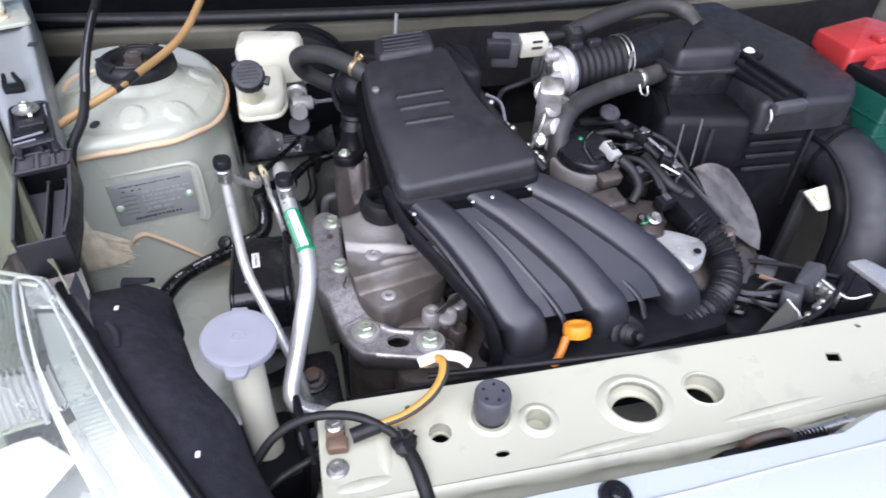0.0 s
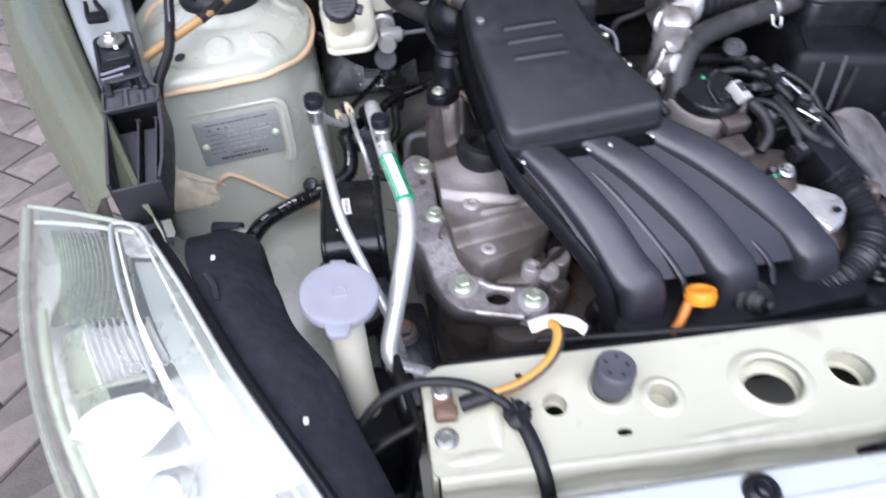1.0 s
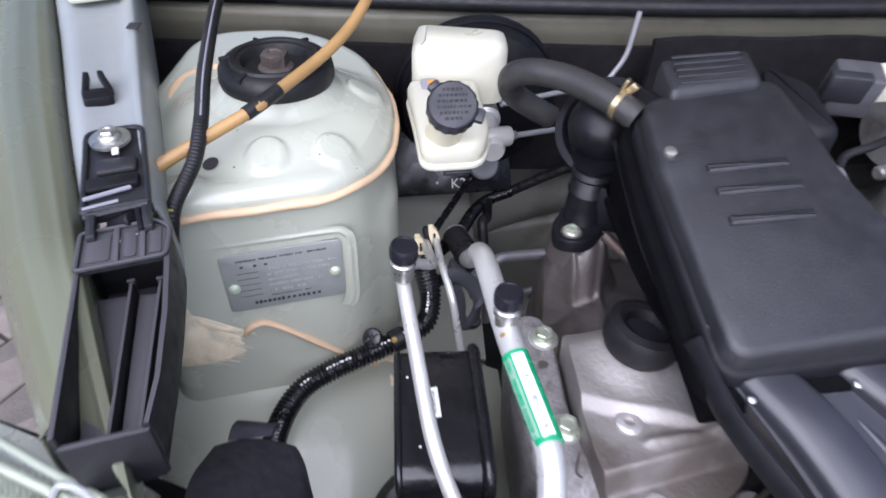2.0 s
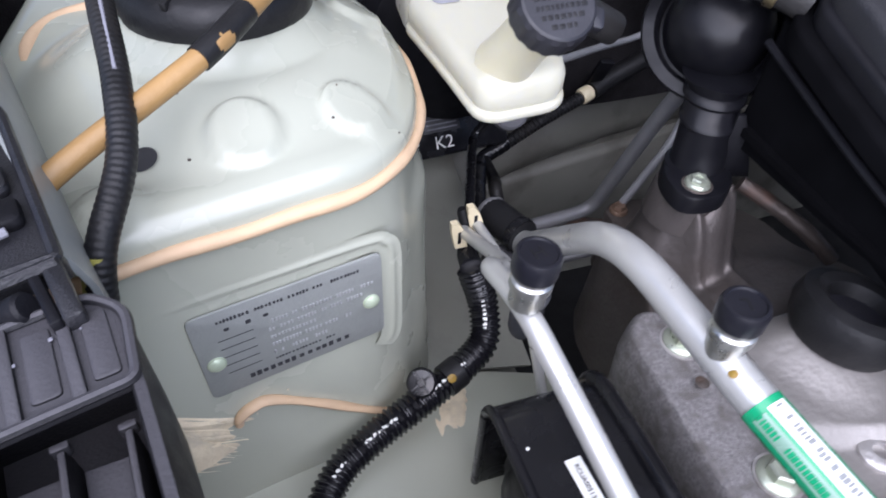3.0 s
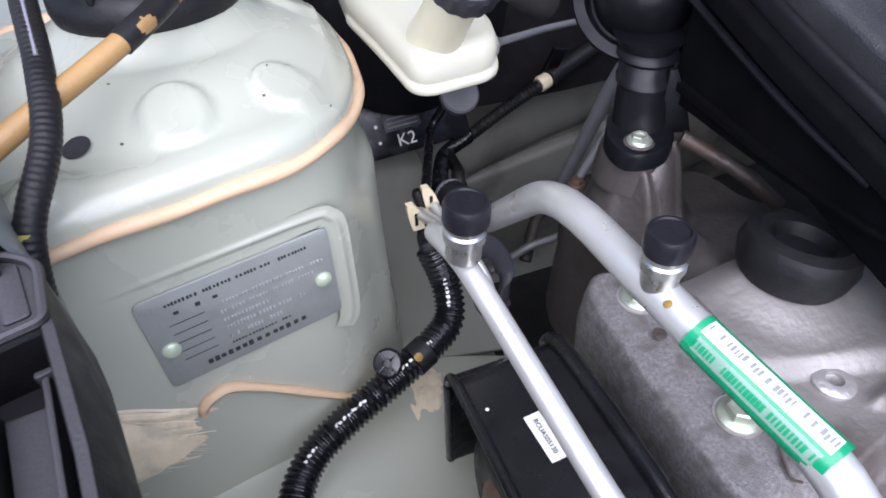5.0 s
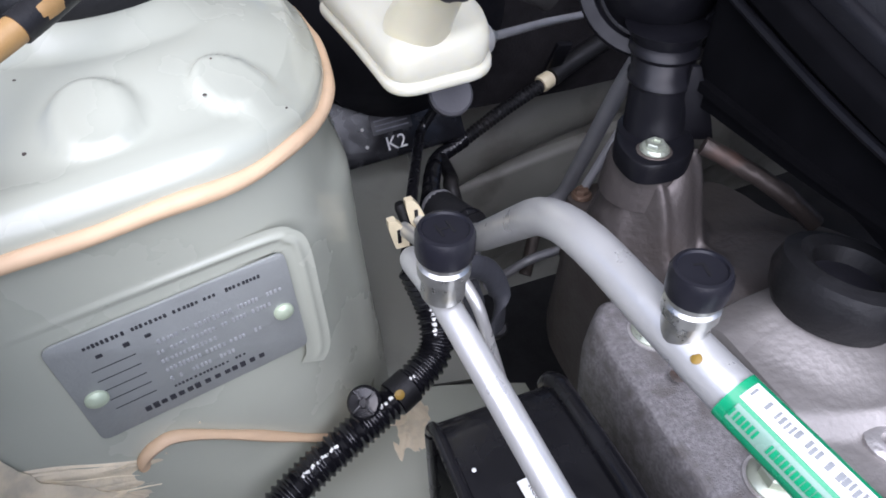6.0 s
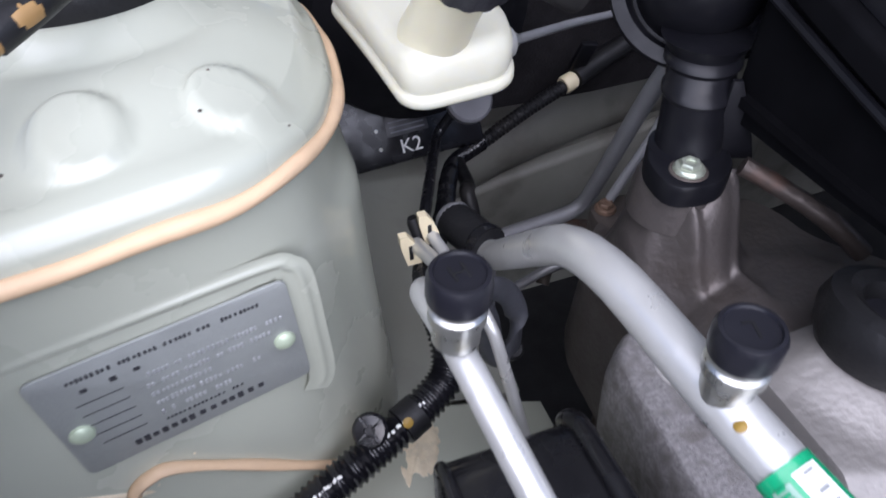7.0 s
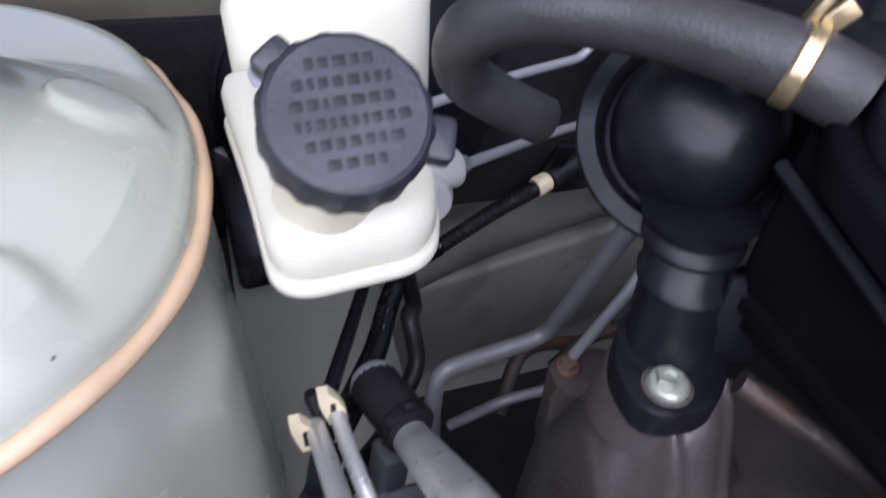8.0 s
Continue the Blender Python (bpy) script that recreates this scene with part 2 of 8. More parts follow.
GREASY = mat("greasy_casting", (0.120, 0.102, 0.092), 0.44, metal=0.6, vary=0.25, scale=26, bump=0.35, bscale=200, dirt=(0.060, 0.047, 0.040), dirt_at=0.50, dirt_scale=22)
BRIGHT = mat("bright_pressed_alloy", (0.60, 0.60, 0.59), 0.30, metal=0.65, vary=0.08, scale=20, bump=0.15, bscale=120, dirt=(0.34, 0.32, 0.29), dirt_at=0.60)
DOCHRE = mat("olive_board", (0.085, 0.085, 0.068), 0.5, vary=0.15, scale=30, bump=0.2)
YELDOT = mat("yellow_paint_dab", (0.24, 0.15, 0.02), 0.5, bump=0.1)


def glass_mat(name, tint, rough):
    m = bpy.data.materials.new(name)
    m.use_nodes = True
    b = m.node_tree.nodes["Principled BSDF"]
    b.inputs["Base Color"].default_value = (*tint, 1)
    b.inputs["Roughness"].default_value = rough
    b.inputs["Transmission Weight"].default_value = 0.97
    b.inputs["IOR"].default_value = 1.25
    return m


GLASS = glass_mat("hazy_clear_lens", (0.90, 0.92, 0.88), 0.07)


# ---- mesh building ----
WORLD_OF = {}


def thing(name, label, category, at=(0, 0, 0), group="", kind=""):
    e = new(name)
    e.empty_display_size = 0.02
    e.location = at
    WORLD_OF[e] = Matrix.Translation(at)
    return tagged(e, label, category, group, kind)


def mesh_of(name, bm, material, smooth=38):
    bmesh.ops.recalc_face_normals(bm, faces=bm.faces)
    lim = radians(smooth)
    for e in bm.edges:
        e.smooth = len(e.link_faces) == 2 and e.calc_face_angle(3.0) < lim
    for f in bm.faces:
        f.smooth = True
    me = bpy.data.meshes.new(name)
    bm.to_mesh(me)
    bm.free()
    me.materials.append(material)
    return me


def part(name, bm, material, parent, label="", smooth=38):
    ob = new(name, mesh_of(name, bm, material, smooth))
    ob.parent = parent
    ob.matrix_parent_inverse = WORLD_OF[parent].inverted()
    WORLD_OF[ob] = Matrix.Identity(4)
    if label:
        ob["label"] = label
    return ob


def solid(name, bm, material, label, category, group="", kind="", smooth=38):
    """A thing of one mesh."""
    ob = new(name, mesh_of(name, bm, material, smooth))
    WORLD_OF[ob] = Matrix.Identity(4)
    return tagged(ob, label, category, group, kind)


def loft(rings, cap0=True, cap1=True, closed=True):
    bm = bmesh.new()
    vs = [[bm.verts.new(p) for p in ring] for ring in rings]
    n = len(rings[0])
    for a, b in zip(vs, vs[1:]):
        for i in range(n if closed else n - 1):
            j = (i + 1) % n
            bm.faces.new((a[i], a[j], b[j], b[i]))
    if closed and cap0:
        bm.faces.new(vs[0][::-1])
    if closed and cap1:
        bm.faces.new(vs[-1])
    return bm


def join(*bms):
    out = bmesh.new()
    for b in bms:
        me = bpy.data.meshes.new("tmp")
        b.to_mesh(me)
        b.free()
        out.from_mesh(me)
        bpy.data.meshes.remove(me)
    return out


def moved(bm, m):
    bm.transform(m)
    return bm


def axis(p, d, spin=0.0):
    """The pose at p whose z looks along d."""
    return Matrix.Translation(p) @ Vector(d).to_track_quat("Z", "Y").to_matrix().to_4x4() @ Matrix.Rotation(radians(spin), 4, "Z")


def inset(poly, d):
    out, n = [], len(poly)
    area = sum(poly[i][0] * poly[(i + 1) % n][1] - poly[(i + 1) % n][0] * poly[i][1] for i in range(n))
    s = 1 if area > 0 else -1
    for i in range(n):
        a, b, c = Vector(poly[i - 1]), Vector(poly[i]), Vector(poly[(i + 1) % n])
        u, v = (b - a).normalized(), (c - b).normalized()
        nrm = Vector((-(u.y + v.y), u.x + v.x)) * s
        if nrm.length < 1e-9:
            nrm = Vector((-u.y, u.x)) * s
        nrm.normalize()
        k = max(0.5, Vector((-u.y, u.x)).dot(nrm) * s)
        out.append(tuple(b + nrm * (d / k)))
    return out


def rounded(pts, r, n=5):
    out, m = [], len(pts)
    for i in range(m):
        a, b, c = Vector(pts[i - 1]), Vector(pts[i]), Vector(pts[(i + 1) % m])
        rr = r[i] if isinstance(r, (list, tuple)) else r
        q = min(rr, 0.45 * (a - b).length, 0.45 * (c - b).length)
        p0, p1 = b + (a - b).normalized() * q, b + (c - b).normalized() * q
        for k in range(n + 1):
            t = k / n
            out.append(tuple(p0 * (1 - t) ** 2 + b * 2 * t * (1 - t) + p1 * t * t))
    return out


def slab(outline, z0, z1, b=0.002, top=None, both=False):
    """An outline raised from z0 to z1 with a rounded rim; top(x, y) lifts the upper side."""
    f = top or (lambda x, y: 0.0)
    rings = []
    if both:
        rings += [(inset(outline, b), z0, 0), (inset(outline, b * 0.3), z0 + b * 0.3, 0), (outline, z0 + b, 0)]
    else:
        rings += [(outline, z0, 0)]
    rings += [(outline, z1 - b, 1), (inset(outline, b * 0.3), z1 - b * 0.3, 1), (inset(outline, b), z1, 1)]
    return loft([[(x, y, z + (f(x, y) if up else 0)) for x, y in ring] for ring, z, up in rings])


def rect(w, h, r=0.004, n=4):
    return rounded([(-w / 2, -h / 2), (w / 2, -h / 2), (w / 2, h / 2), (-w / 2, h / 2)], r, n)


def block(w, d, h, m=None, r=0.004, b=0.002):
    """A rounded block, centred."""
    return moved(slab(rect(w, d, r), -h / 2, h / 2, b, both=True), m or Matrix.Identity(4))


def lathe(profile, n=28, m=None, cap0=True, cap1=True):
    rings = [[(r * math.cos(2 * math.pi * k / n), r * math.sin(2 * math.pi * k / n), z) for k in range(n)] for r, z in profile]
    return moved(loft(rings, cap0, cap1), m or Matrix.Identity(4))


def spline(pts, sub=8, closed=False):
    P = [Vector(p) for p in pts]
    n = len(P)
    out = []
    for i in range(n if closed else n - 1):
        p0 = P[(i - 1) % n] if closed or i > 0 else P[0] * 2 - P[1]
        p1, p2 = P[i], P[(i + 1) % n]
        p3 = P[(i + 2) % n] if closed or i + 2 < n else p2 * 2 - p1
        for k in range(sub):
            t = k / sub
            out.append(0.5 * (2 * p1 + (p2 - p0) * t + (2 * p0 - 5 * p1 + 4 * p2 - p3) * t * t + (3 * p1 - p0 - 3 * p2 + p3) * t ** 3))
    if not closed:
        out.append(P[-1])
    return out


def tube(pts, r, n=14, sub=8, ring=None, flat=1.0, smooth=True):
    """A round tube along points; ring(s) scales the radius at the length s; flat squashes it."""
    C = spline(pts, sub) if smooth else [Vector(p) for p in pts]
    rings, s = [], 0.0
    up = Vector((0, 0, 1))
    for i, c in enumerate(C):
        d = (C[min(i + 1, len(C) - 1)] - C[max(i - 1, 0)]).normalized()
        if i:
            s += (c - C[i - 1]).length
        side = d.cross(up)
        if side.length < 0.05:
            side = d.cross(Vector((1, 0, 0)))
        side.normalize()
        if i and side.dot(last) < 0:
            side = -side
        last = side
        u = side.cross(d).normalized()
        k = r * (ring(s) if ring else 1.0)
        rings.append([c + (side * math.cos(2 * math.pi * a / n) + u * math.sin(2 * math.pi * a / n) * flat) * k for a in range(n)])
    return loft(rings)


def bent(pts, r, corner, n=18, m=6):
    """A rigid pipe: straight runs with round bends."""
    out, P = [], [Vector(p) for p in pts]
    for i, p in enumerate(P):
        if i in (0, len(P) - 1):
            out.append(p)
            continue
        a, c = P[i - 1], P[i + 1]
        q = min(corner, 0.45 * (a - p).length, 0.45 * (c - p).length)
        p0, p1 = p + (a - p).normalized() * q, p + (c - p).normalized() * q
        for k in range(m + 1):
            t = k / m
            out.append(p0 * (1 - t) ** 2 + p * 2 * t * (1 - t) + p1 * t * t)
    return tube(out, r, n=n, smooth=False)


def corrugated(pts, r, pitch=0.0035, depth=0.09, n=14, total=0.3):
    sub = max(4, int(total / pitch * 4 / max(1, len(pts) - 1)))
    return tube(pts, r, n=n, sub=sub, ring=lambda s: 1 + depth * math.sin(2 * math.pi * s / pitch))


def hexbolt(m, af=0.012, h=0.007, flange=0.0092):
    """A flanged hexagon bolt head that stands on z = 0."""
    R = af / math.sqrt(3)
    fl = lathe([(flange, 0), (flange, 0.0012), (flange * 0.86, 0.0026), (R * 0.9, 0.003)], 24)
    hx = [(R * math.cos(math.pi / 3 * k), R * math.sin(math.pi / 3 * k)) for k in range(6)]
    hd = loft([[(x, y, 0.002) for x, y in hx], [(x, y, h - 0.001) for x, y in hx], [(x * 0.86, y * 0.86, h) for x, y in hx],
               [(x * 0.5, y * 0.5, h) for x, y in hx], [(x * 0.45, y * 0.45, h - 0.0008) for x, y in hx]])
    return moved(join(fl, hd), m)


def bolt(p, d=(0, 0, 1), af=0.012, h=0.007, flange=0.0092, material=None, label="zinc-plated flanged hexagon bolt", spin=10.0, name="bolt", parent=None):
    bm = hexbolt(axis(p, d, spin), af, h, flange)
    if parent is not None:
        return part(name, bm, material or STEEL, parent, label)
    return solid(name, bm, material or STEEL, label, "bolt", "bolts of the engine bay")


def letters(text, size, m, material, parent, name="lettering", depth=0.0002, align="CENTER"):
    cu = bpy.data.curves.new("text", "FONT")
    cu.body, cu.size, cu.extrude, cu.align_x, cu.align_y = text, size, depth, align, "CENTER"
    ob = new("text", cu)
    bpy.context.view_layer.update()
    me = bpy.data.meshes.new_from_object(ob.evaluated_get(bpy.context.evaluated_depsgraph_get()))
    bpy.data.objects.remove(ob)
    me.transform(m)
    me.materials.clear()
    me.materials.append(material)
    o = new(name, me)
    o.parent = parent
    o.matrix_parent_inverse = WORLD_OF[parent].inverted()
    WORLD_OF[o] = Matrix.Identity(4)
    return o


def wobble(bm, amount, scale, seed=0.0):
    """An uneven surface, as cast or pressed."""
    for v in bm.verts:
        v.co += noise.noise_vector(v.co * scale + Vector((seed, seed * 0.7, 0))) * amount
    return bm


def sheet(nx, ny, f):
    """An open grid of f(u, v)."""
    return loft([[f(i / nx, j / ny) for i in range(nx + 1)] for j in range(ny + 1)], closed=False)


def thick(bm, t):
    bmesh.ops.recalc_face_normals(bm, faces=bm.faces)
    bmesh.ops.solidify(bm, geom=list(bm.faces), thickness=t)
    return bm


def lerp(a, b, t):
    return a + (b - a) * t


def holed(outline, holes, z0, z1):
    """A flat plate with holes through it."""
    bm = bmesh.new()
    edges = []
    for ring in [outline, *holes]:
        vs = [bm.verts.new((x, y, z1)) for x, y in ring]
        edges += [bm.edges.new((vs[i], vs[(i + 1) % len(vs)])) for i in range(len(vs))]
    bmesh.ops.triangle_fill(bm, edges=edges, use_beauty=True, use_dissolve=False)
    r = bmesh.ops.extrude_face_region(bm, geom=list(bm.faces))
    for v in r["geom"]:
        if isinstance(v, bmesh.types.BMVert):
            v.co.z = z0
    return bm


def circle(x, y, r, n=24, sx=1.0):
    return [(x + r * sx * math.cos(2 * math.pi * k / n), y + r * math.sin(2 * math.pi * k / n)) for k in range(n)]


def rim(x, y, z, r, w, h, sx=1.0, n=32):
    """A pressed ring round a hole: a low rounded collar."""
    prof = [(r, -0.004), (r, h * 0.6), (r + w * 0.2, h), (r + w * 0.5, h * 0.8), (r + w, -0.0006)]
    bm = lathe(prof, n, None, False, False)
    return moved(bm, Matrix.Translation((x, y, z)) @ Matrix.Diagonal((sx, 1, 1, 1)))


# ---- the radiator support across the front of the bay ----
SUP_Z = 0.805
support = thing("radiator_support", "pale sage-painted pressed steel radiator support with round holes", "radiator support", (0.3, 0.33, 0.7), kind="structure")
sup_out = rounded([(-0.026, 0.292), (0.30, 0.288), (0.70, 0.302), (0.95, 0.325), (0.95, 0.392), (0.70, 0.382), (0.30, 0.379), (-0.012, 0.383), (-0.026, 0.374)], 0.006, 3)
holes = [circle(0.072, 0.336, 0.0095), circle(0.1555, 0.3315, 0.0105), circle(0.2440, 0.3315, 0.0215, 32, 1.12), circle(0.3115, 0.3330, 0.0165, 28, 1.05),
         circle(0.0502, 0.3657, 0.003, 12), circle(0.1171, 0.3068, 0.0032, 16, 1.9), [(0.443, 0.338), (0.456, 0.335), (0.460, 0.345), (0.447, 0.348)],
         circle(0.503, 0.372, 0.003, 12), circle(0.60, 0.345, 0.016, 24), circle(0.75, 0.352, 0.02, 24)]
part("top_plate", holed(sup_out, holes, SUP_Z - 0.0025, SUP_Z), CREAM, support)
part("pressed_rim", rim(0.2440, 0.3315, SUP_Z, 0.0215, 0.010, 0.0035, 1.12), CREAM, support)
part("pressed_rim", rim(0.1555, 0.3315, SUP_Z, 0.0105, 0.008, 0.0028), CREAM, support)
part("pressed_rim", rim(0.072, 0.336, SUP_Z, 0.0095, 0.004, -0.0025), CREAM, support)
part("pressed_rim", rim(0.3115, 0.3330, SUP_Z, 0.0165, 0.003, 0.0012, 1.05), CREAM, support)
part("pressed_rim", rim(0.1175, 0.3440, SUP_Z, 0.016, 0.006, 0.002), CREAM, support)


def well(x, y, r, depth, sx=1.0, hole=0.0, dx=0.0, dy=0.0):
    """The pressed wall below a hole and the sheet under it."""
    wall = moved(lathe([(r, -0.0005), (r, -depth)], 32, None, False, False), Matrix.Translation((x, y, SUP_Z)) @ Matrix.Diagonal((sx, 1, 1, 1)))
    part("hole_wall", wall, CREAM, support)
    under = circle(x, y, r * 1.5, 32, sx)
    part("inner_sheet", holed(under, [circle(x + dx, y + dy, hole, 28, sx)] if hole else [], SUP_Z - depth - 0.002, SUP_Z - depth), CREAM, support)


well(0.2440, 0.3315, 0.0215, 0.012, 1.12, 0.0180, 0.0015, -0.0025)
well(0.072, 0.336, 0.0095, 0.012, 1.0, 0.0078, 0.0005, -0.001)
well(0.1555, 0.3315, 0.0105, 0.015)
well(0.3115, 0.3330, 0.0165, 0.016, 1.05, 0.0145, -0.002, -0.001)


def lip(u, v):
    x = lerp(-0.022, 0.95, u)
    y0 = 0.2915 - 0.0035 * math.sin(min(1, u * 1.5) * math.pi) + 0.034 * max(0, u - 0.33) / 0.67
    prof = [(0.0, 0.0), (-0.004, -0.002), (-0.007, -0.006), (-0.008, -0.014), (-0.012, -0.020), (-0.020, -0.022), (-0.026, -0.026), (-0.027, -0.060)]
    k = v * (len(prof) - 1)
    i = min(int(k), len(prof) - 2)
    dy, dz = (lerp(prof[i][c], prof[i + 1][c], k - i) for c in (0, 1))
    wave = 0.0015 * math.sin(u * 60) * (1 if v > 0.3 else 0)
    return (x, y0 + dy + wave, SUP_Z + dz)


part("front_flange", thick(sheet(60, 14, lip), 0.0015), CREAM, support)
part("rear_flange", thick(sheet(24, 4, lambda u, v: (lerp(-0.012, 0.95, u), 0.3815 + 0.012 * max(0, u - 0.5) + 0.004 * min(1, v * 4), SUP_Z - 0.001 - 0.045 * v)), 0.0015), CREAM, support)
part("lower_channel", block(0.99, 0.07, 0.004, pose(0.46, 0.335, 0.742), 0.003, 0.001), SAGE_SHADED, support)
part("end_bracket", block(0.004, 0.085, 0.09, pose(-0.025, 0.335, 0.755), 0.001, 0.001), CREAM, support)
part("stiffening_bead", moved(lathe([(0.0001, 0.0022), (0.004, 0.0018), (0.0075, 0.0005), (0.0082, -0.001)], 20), pose(0.024, 0.333, SUP_Z) @ Matrix.Diagonal((0.8, 3.2, 1, 1))), CREAM, support)
part("weld_tab", block(0.06, 0.016, 0.004, pose(0.115, 0.276, 0.779, -12), 0.003, 0.001), CREAM, support)
for x, y, w, d in ((0.005, 0.303, 0.05, 0.006), (0.20, 0.296, 0.10, 0.004), (0.36, 0.3005, 0.12, 0.004), (0.52, 0.313, 0.10, 0.005)):
    part("flange_bead", moved(lathe([(0.0001, 0.0016), (0.4, 0.0013), (0.8, 0.0004), (1.0, -0.0006)], 20), pose(x, y, SUP_Z, 0, 0, 3) @ Matrix.Diagonal((w / 2, d, 1, 1))), CREAM, support)
part("weld_tab", block(0.05, 0.018, 0.004, pose(0.335, 0.279, 0.780, -12), 0.003, 0.001), CREAM, support)

# ---- the front panel ahead of it ----
front = thing("front_panel", "pale blue-grey glossy painted front panel above the grille", "front panel", (0.3, 0.2, 0.8), kind="structure")


def panel(u, v):
    x = lerp(-0.075, 0.95, u)
    back = 0.2585 + 0.011 * max(0.0, min(1.0, (x - 0.385) / 0.02)) + 0.02 * max(0, x - 0.4)
    k = v * 6
    y = back - 0.155 * v
    z = 0.836 - 0.010 * v - 0.075 * v ** 2.6
    if v < 0.001:
        z -= 0.012
    return (x, y, z)


part("panel", thick(sheet(50, 24, panel), 0.003), FRONT, front, smooth=50)
part("crease_strip", tube([(-0.07, 0.2335, 0.8335), (0.2, 0.2325, 0.8337), (0.38, 0.2385, 0.8337), (0.95, 0.250, 0.8337)], 0.0014, 8, 10), FRONT, front)


def push_pin(p, r=0.0125):
    e = thing("trim_clip", "black plastic push-in trim clip in the front panel", "trim clip", p, "trim clips")
    part("head", lathe([(r, 0), (r, 0.003), (r * 0.85, 0.0055), (r * 0.55, 0.0065), (r * 0.5, 0.0055), (r * 0.3, 0.005)], 28, pose(*p, 3, 0, 0)), GLOSSB, e)
    part("pin", lathe([(r * 0.36, 0.004), (r * 0.34, 0.0072), (r * 0.2, 0.008)], 20, pose(*p, 3, 0, 0)), GLOSSB, e)
    return e


push_pin((0.178, 0.240, 0.833))
push_pin((0.62, 0.250, 0.832))
latch = thing("bonnet_latch", "dark bonnet latch in the gap behind the front panel", "bonnet latch", (0.36, 0.27, 0.78))
part("plate", block(0.10, 0.014, 0.03, pose(0.34, 0.272, 0.792, 20, 0, 3)), BLACK, latch)
part("hook", tube([(0.31, 0.274, 0.79), (0.315, 0.272, 0.812), (0.345, 0.272, 0.816), (0.36, 0.272, 0.80)], 0.004, 10), IRON, latch)
part("spring", corrugated([(0.36, 0.274, 0.802), (0.42, 0.277, 0.804)], 0.005, 0.004, 0.25, 10, 0.06), STEEL, latch)

# rubber bump stop on the support
stop = thing("bonnet_bump_stop", "dark grey round rubber bonnet bump stop on the radiator support", "bump stop", (0.1175, 0.3440, SUP_Z))
part("base", lathe([(0.0135, 0), (0.0135, 0.006), (0.0148, 0.008)], 28, pose(0.1175, 0.3440, SUP_Z)), RUBBER, stop)
part("buffer", lathe([(0.0150, 0.006), (0.0156, 0.010), (0.0156, 0.0265), (0.0150, 0.0300), (0.0135, 0.0315), (0.010, 0.0310), (0.002, 0.0307)], 32, pose(0.1175, 0.3440, SUP_Z)), BUFFER, stop)
for a in range(5):
    part("dimple", lathe([(0.0016, 0), (0.0012, 0.0008)], 10, pose(0.1175 + 0.0085 * math.cos(a * 1.257), 0.3440 + 0.0085 * math.sin(a * 1.257), SUP_Z + 0.0307)), RUBBER, stop)

# ---- strut tower ----
tower = thing("strut_tower", "pale sage-painted suspension strut tower with peach seam sealer", "strut tower", (-0.19, 0.8, 0.6), kind="structure")


def tower_outline(grow=0.0):
    pts = [(-0.292, 0.684), (-0.138, 0.7165), (-0.1065, 0.780), (-0.102, 0.86), (-0.134, 0.955), (-0.20, 1.01), (-0.305, 1.0), (-0.325, 0.80)]
    o = rounded(pts, [0.02, 0.05, 0.04, 0.05, 0.05, 0.05, 0.05, 0.06], 8)
    return inset(o, -grow) if grow else o


def even(poly, n):
    """A closed outline with n points at even steps."""
    P = [Vector(p) for p in poly] + [Vector(poly[0])]
    run = [0.0]
    for a, b in zip(P, P[1:]):
        run.append(run[-1] + (b - a).length)
    out, i = [], 0
    for k in range(n):
        d = run[-1] * k / n
        while run[i + 1] < d:
            i += 1
        out.append(tuple(P[i].lerp(P[i + 1], (d - run[i]) / max(1e-9, run[i + 1] - run[i]))))
    return out


SHELF_Z = 0.903


def tower_lean(y):
    t = max(0.0, min(1.0, (y - 0.712) / 0.072))
    return -0.010 * t * t * (3 - 2 * t)


def tower_z(x, y):
    """The pressed top: level shelf, a raised shoulder and the neck round the strut."""
    r = math.hypot((x + 0.197), (y - 0.818))
    z = tower_lean(y)
    t = max(0.0, min(1.0, (0.105 - r) / 0.055))
    z += 0.024 * t * t * (3 - 2 * t)
    t = max(0.0, min(1.0, (0.055 - r) / 0.016))
    z += 0.010 * t * t * (3 - 2 * t)
    for dx, dy, rr in ((-0.195, 0.736, 0.0165), (-0.147, 0.749, 0.016), (-0.128, 0.835, 0.016), (-0.247, 0.712, 0.012)):
        q = math.hypot(x - dx, y - dy) / rr
        if q < 1:
            z += 0.0034 * min(1.0, (1 - q) * 4.5) ** 2 * (3 - 2 * min(1.0, (1 - q) * 4.5))
    return z


top_rings = []
base_o = even(tower_outline(), 240)
shelf_o = inset(base_o, 0.012)
cx, cy = -0.197, 0.820
for g, z in ((0.0, 0.8935), (0.0012, 0.8970), (0.0035, 0.9000), (0.007, 0.9020)):
    top_rings.append([(x, y, z + tower_lean(y)) for x, y in inset(base_o, g)])
for k in range(91):
    f = 1 - k / 90 * 0.995
    top_rings.append([(cx + (x - cx) * f, cy + (y - cy) * f, SHELF_Z + tower_z(cx + (x - cx) * f, cy + (y - cy) * f)) for x, y in shelf_o])
walls = []
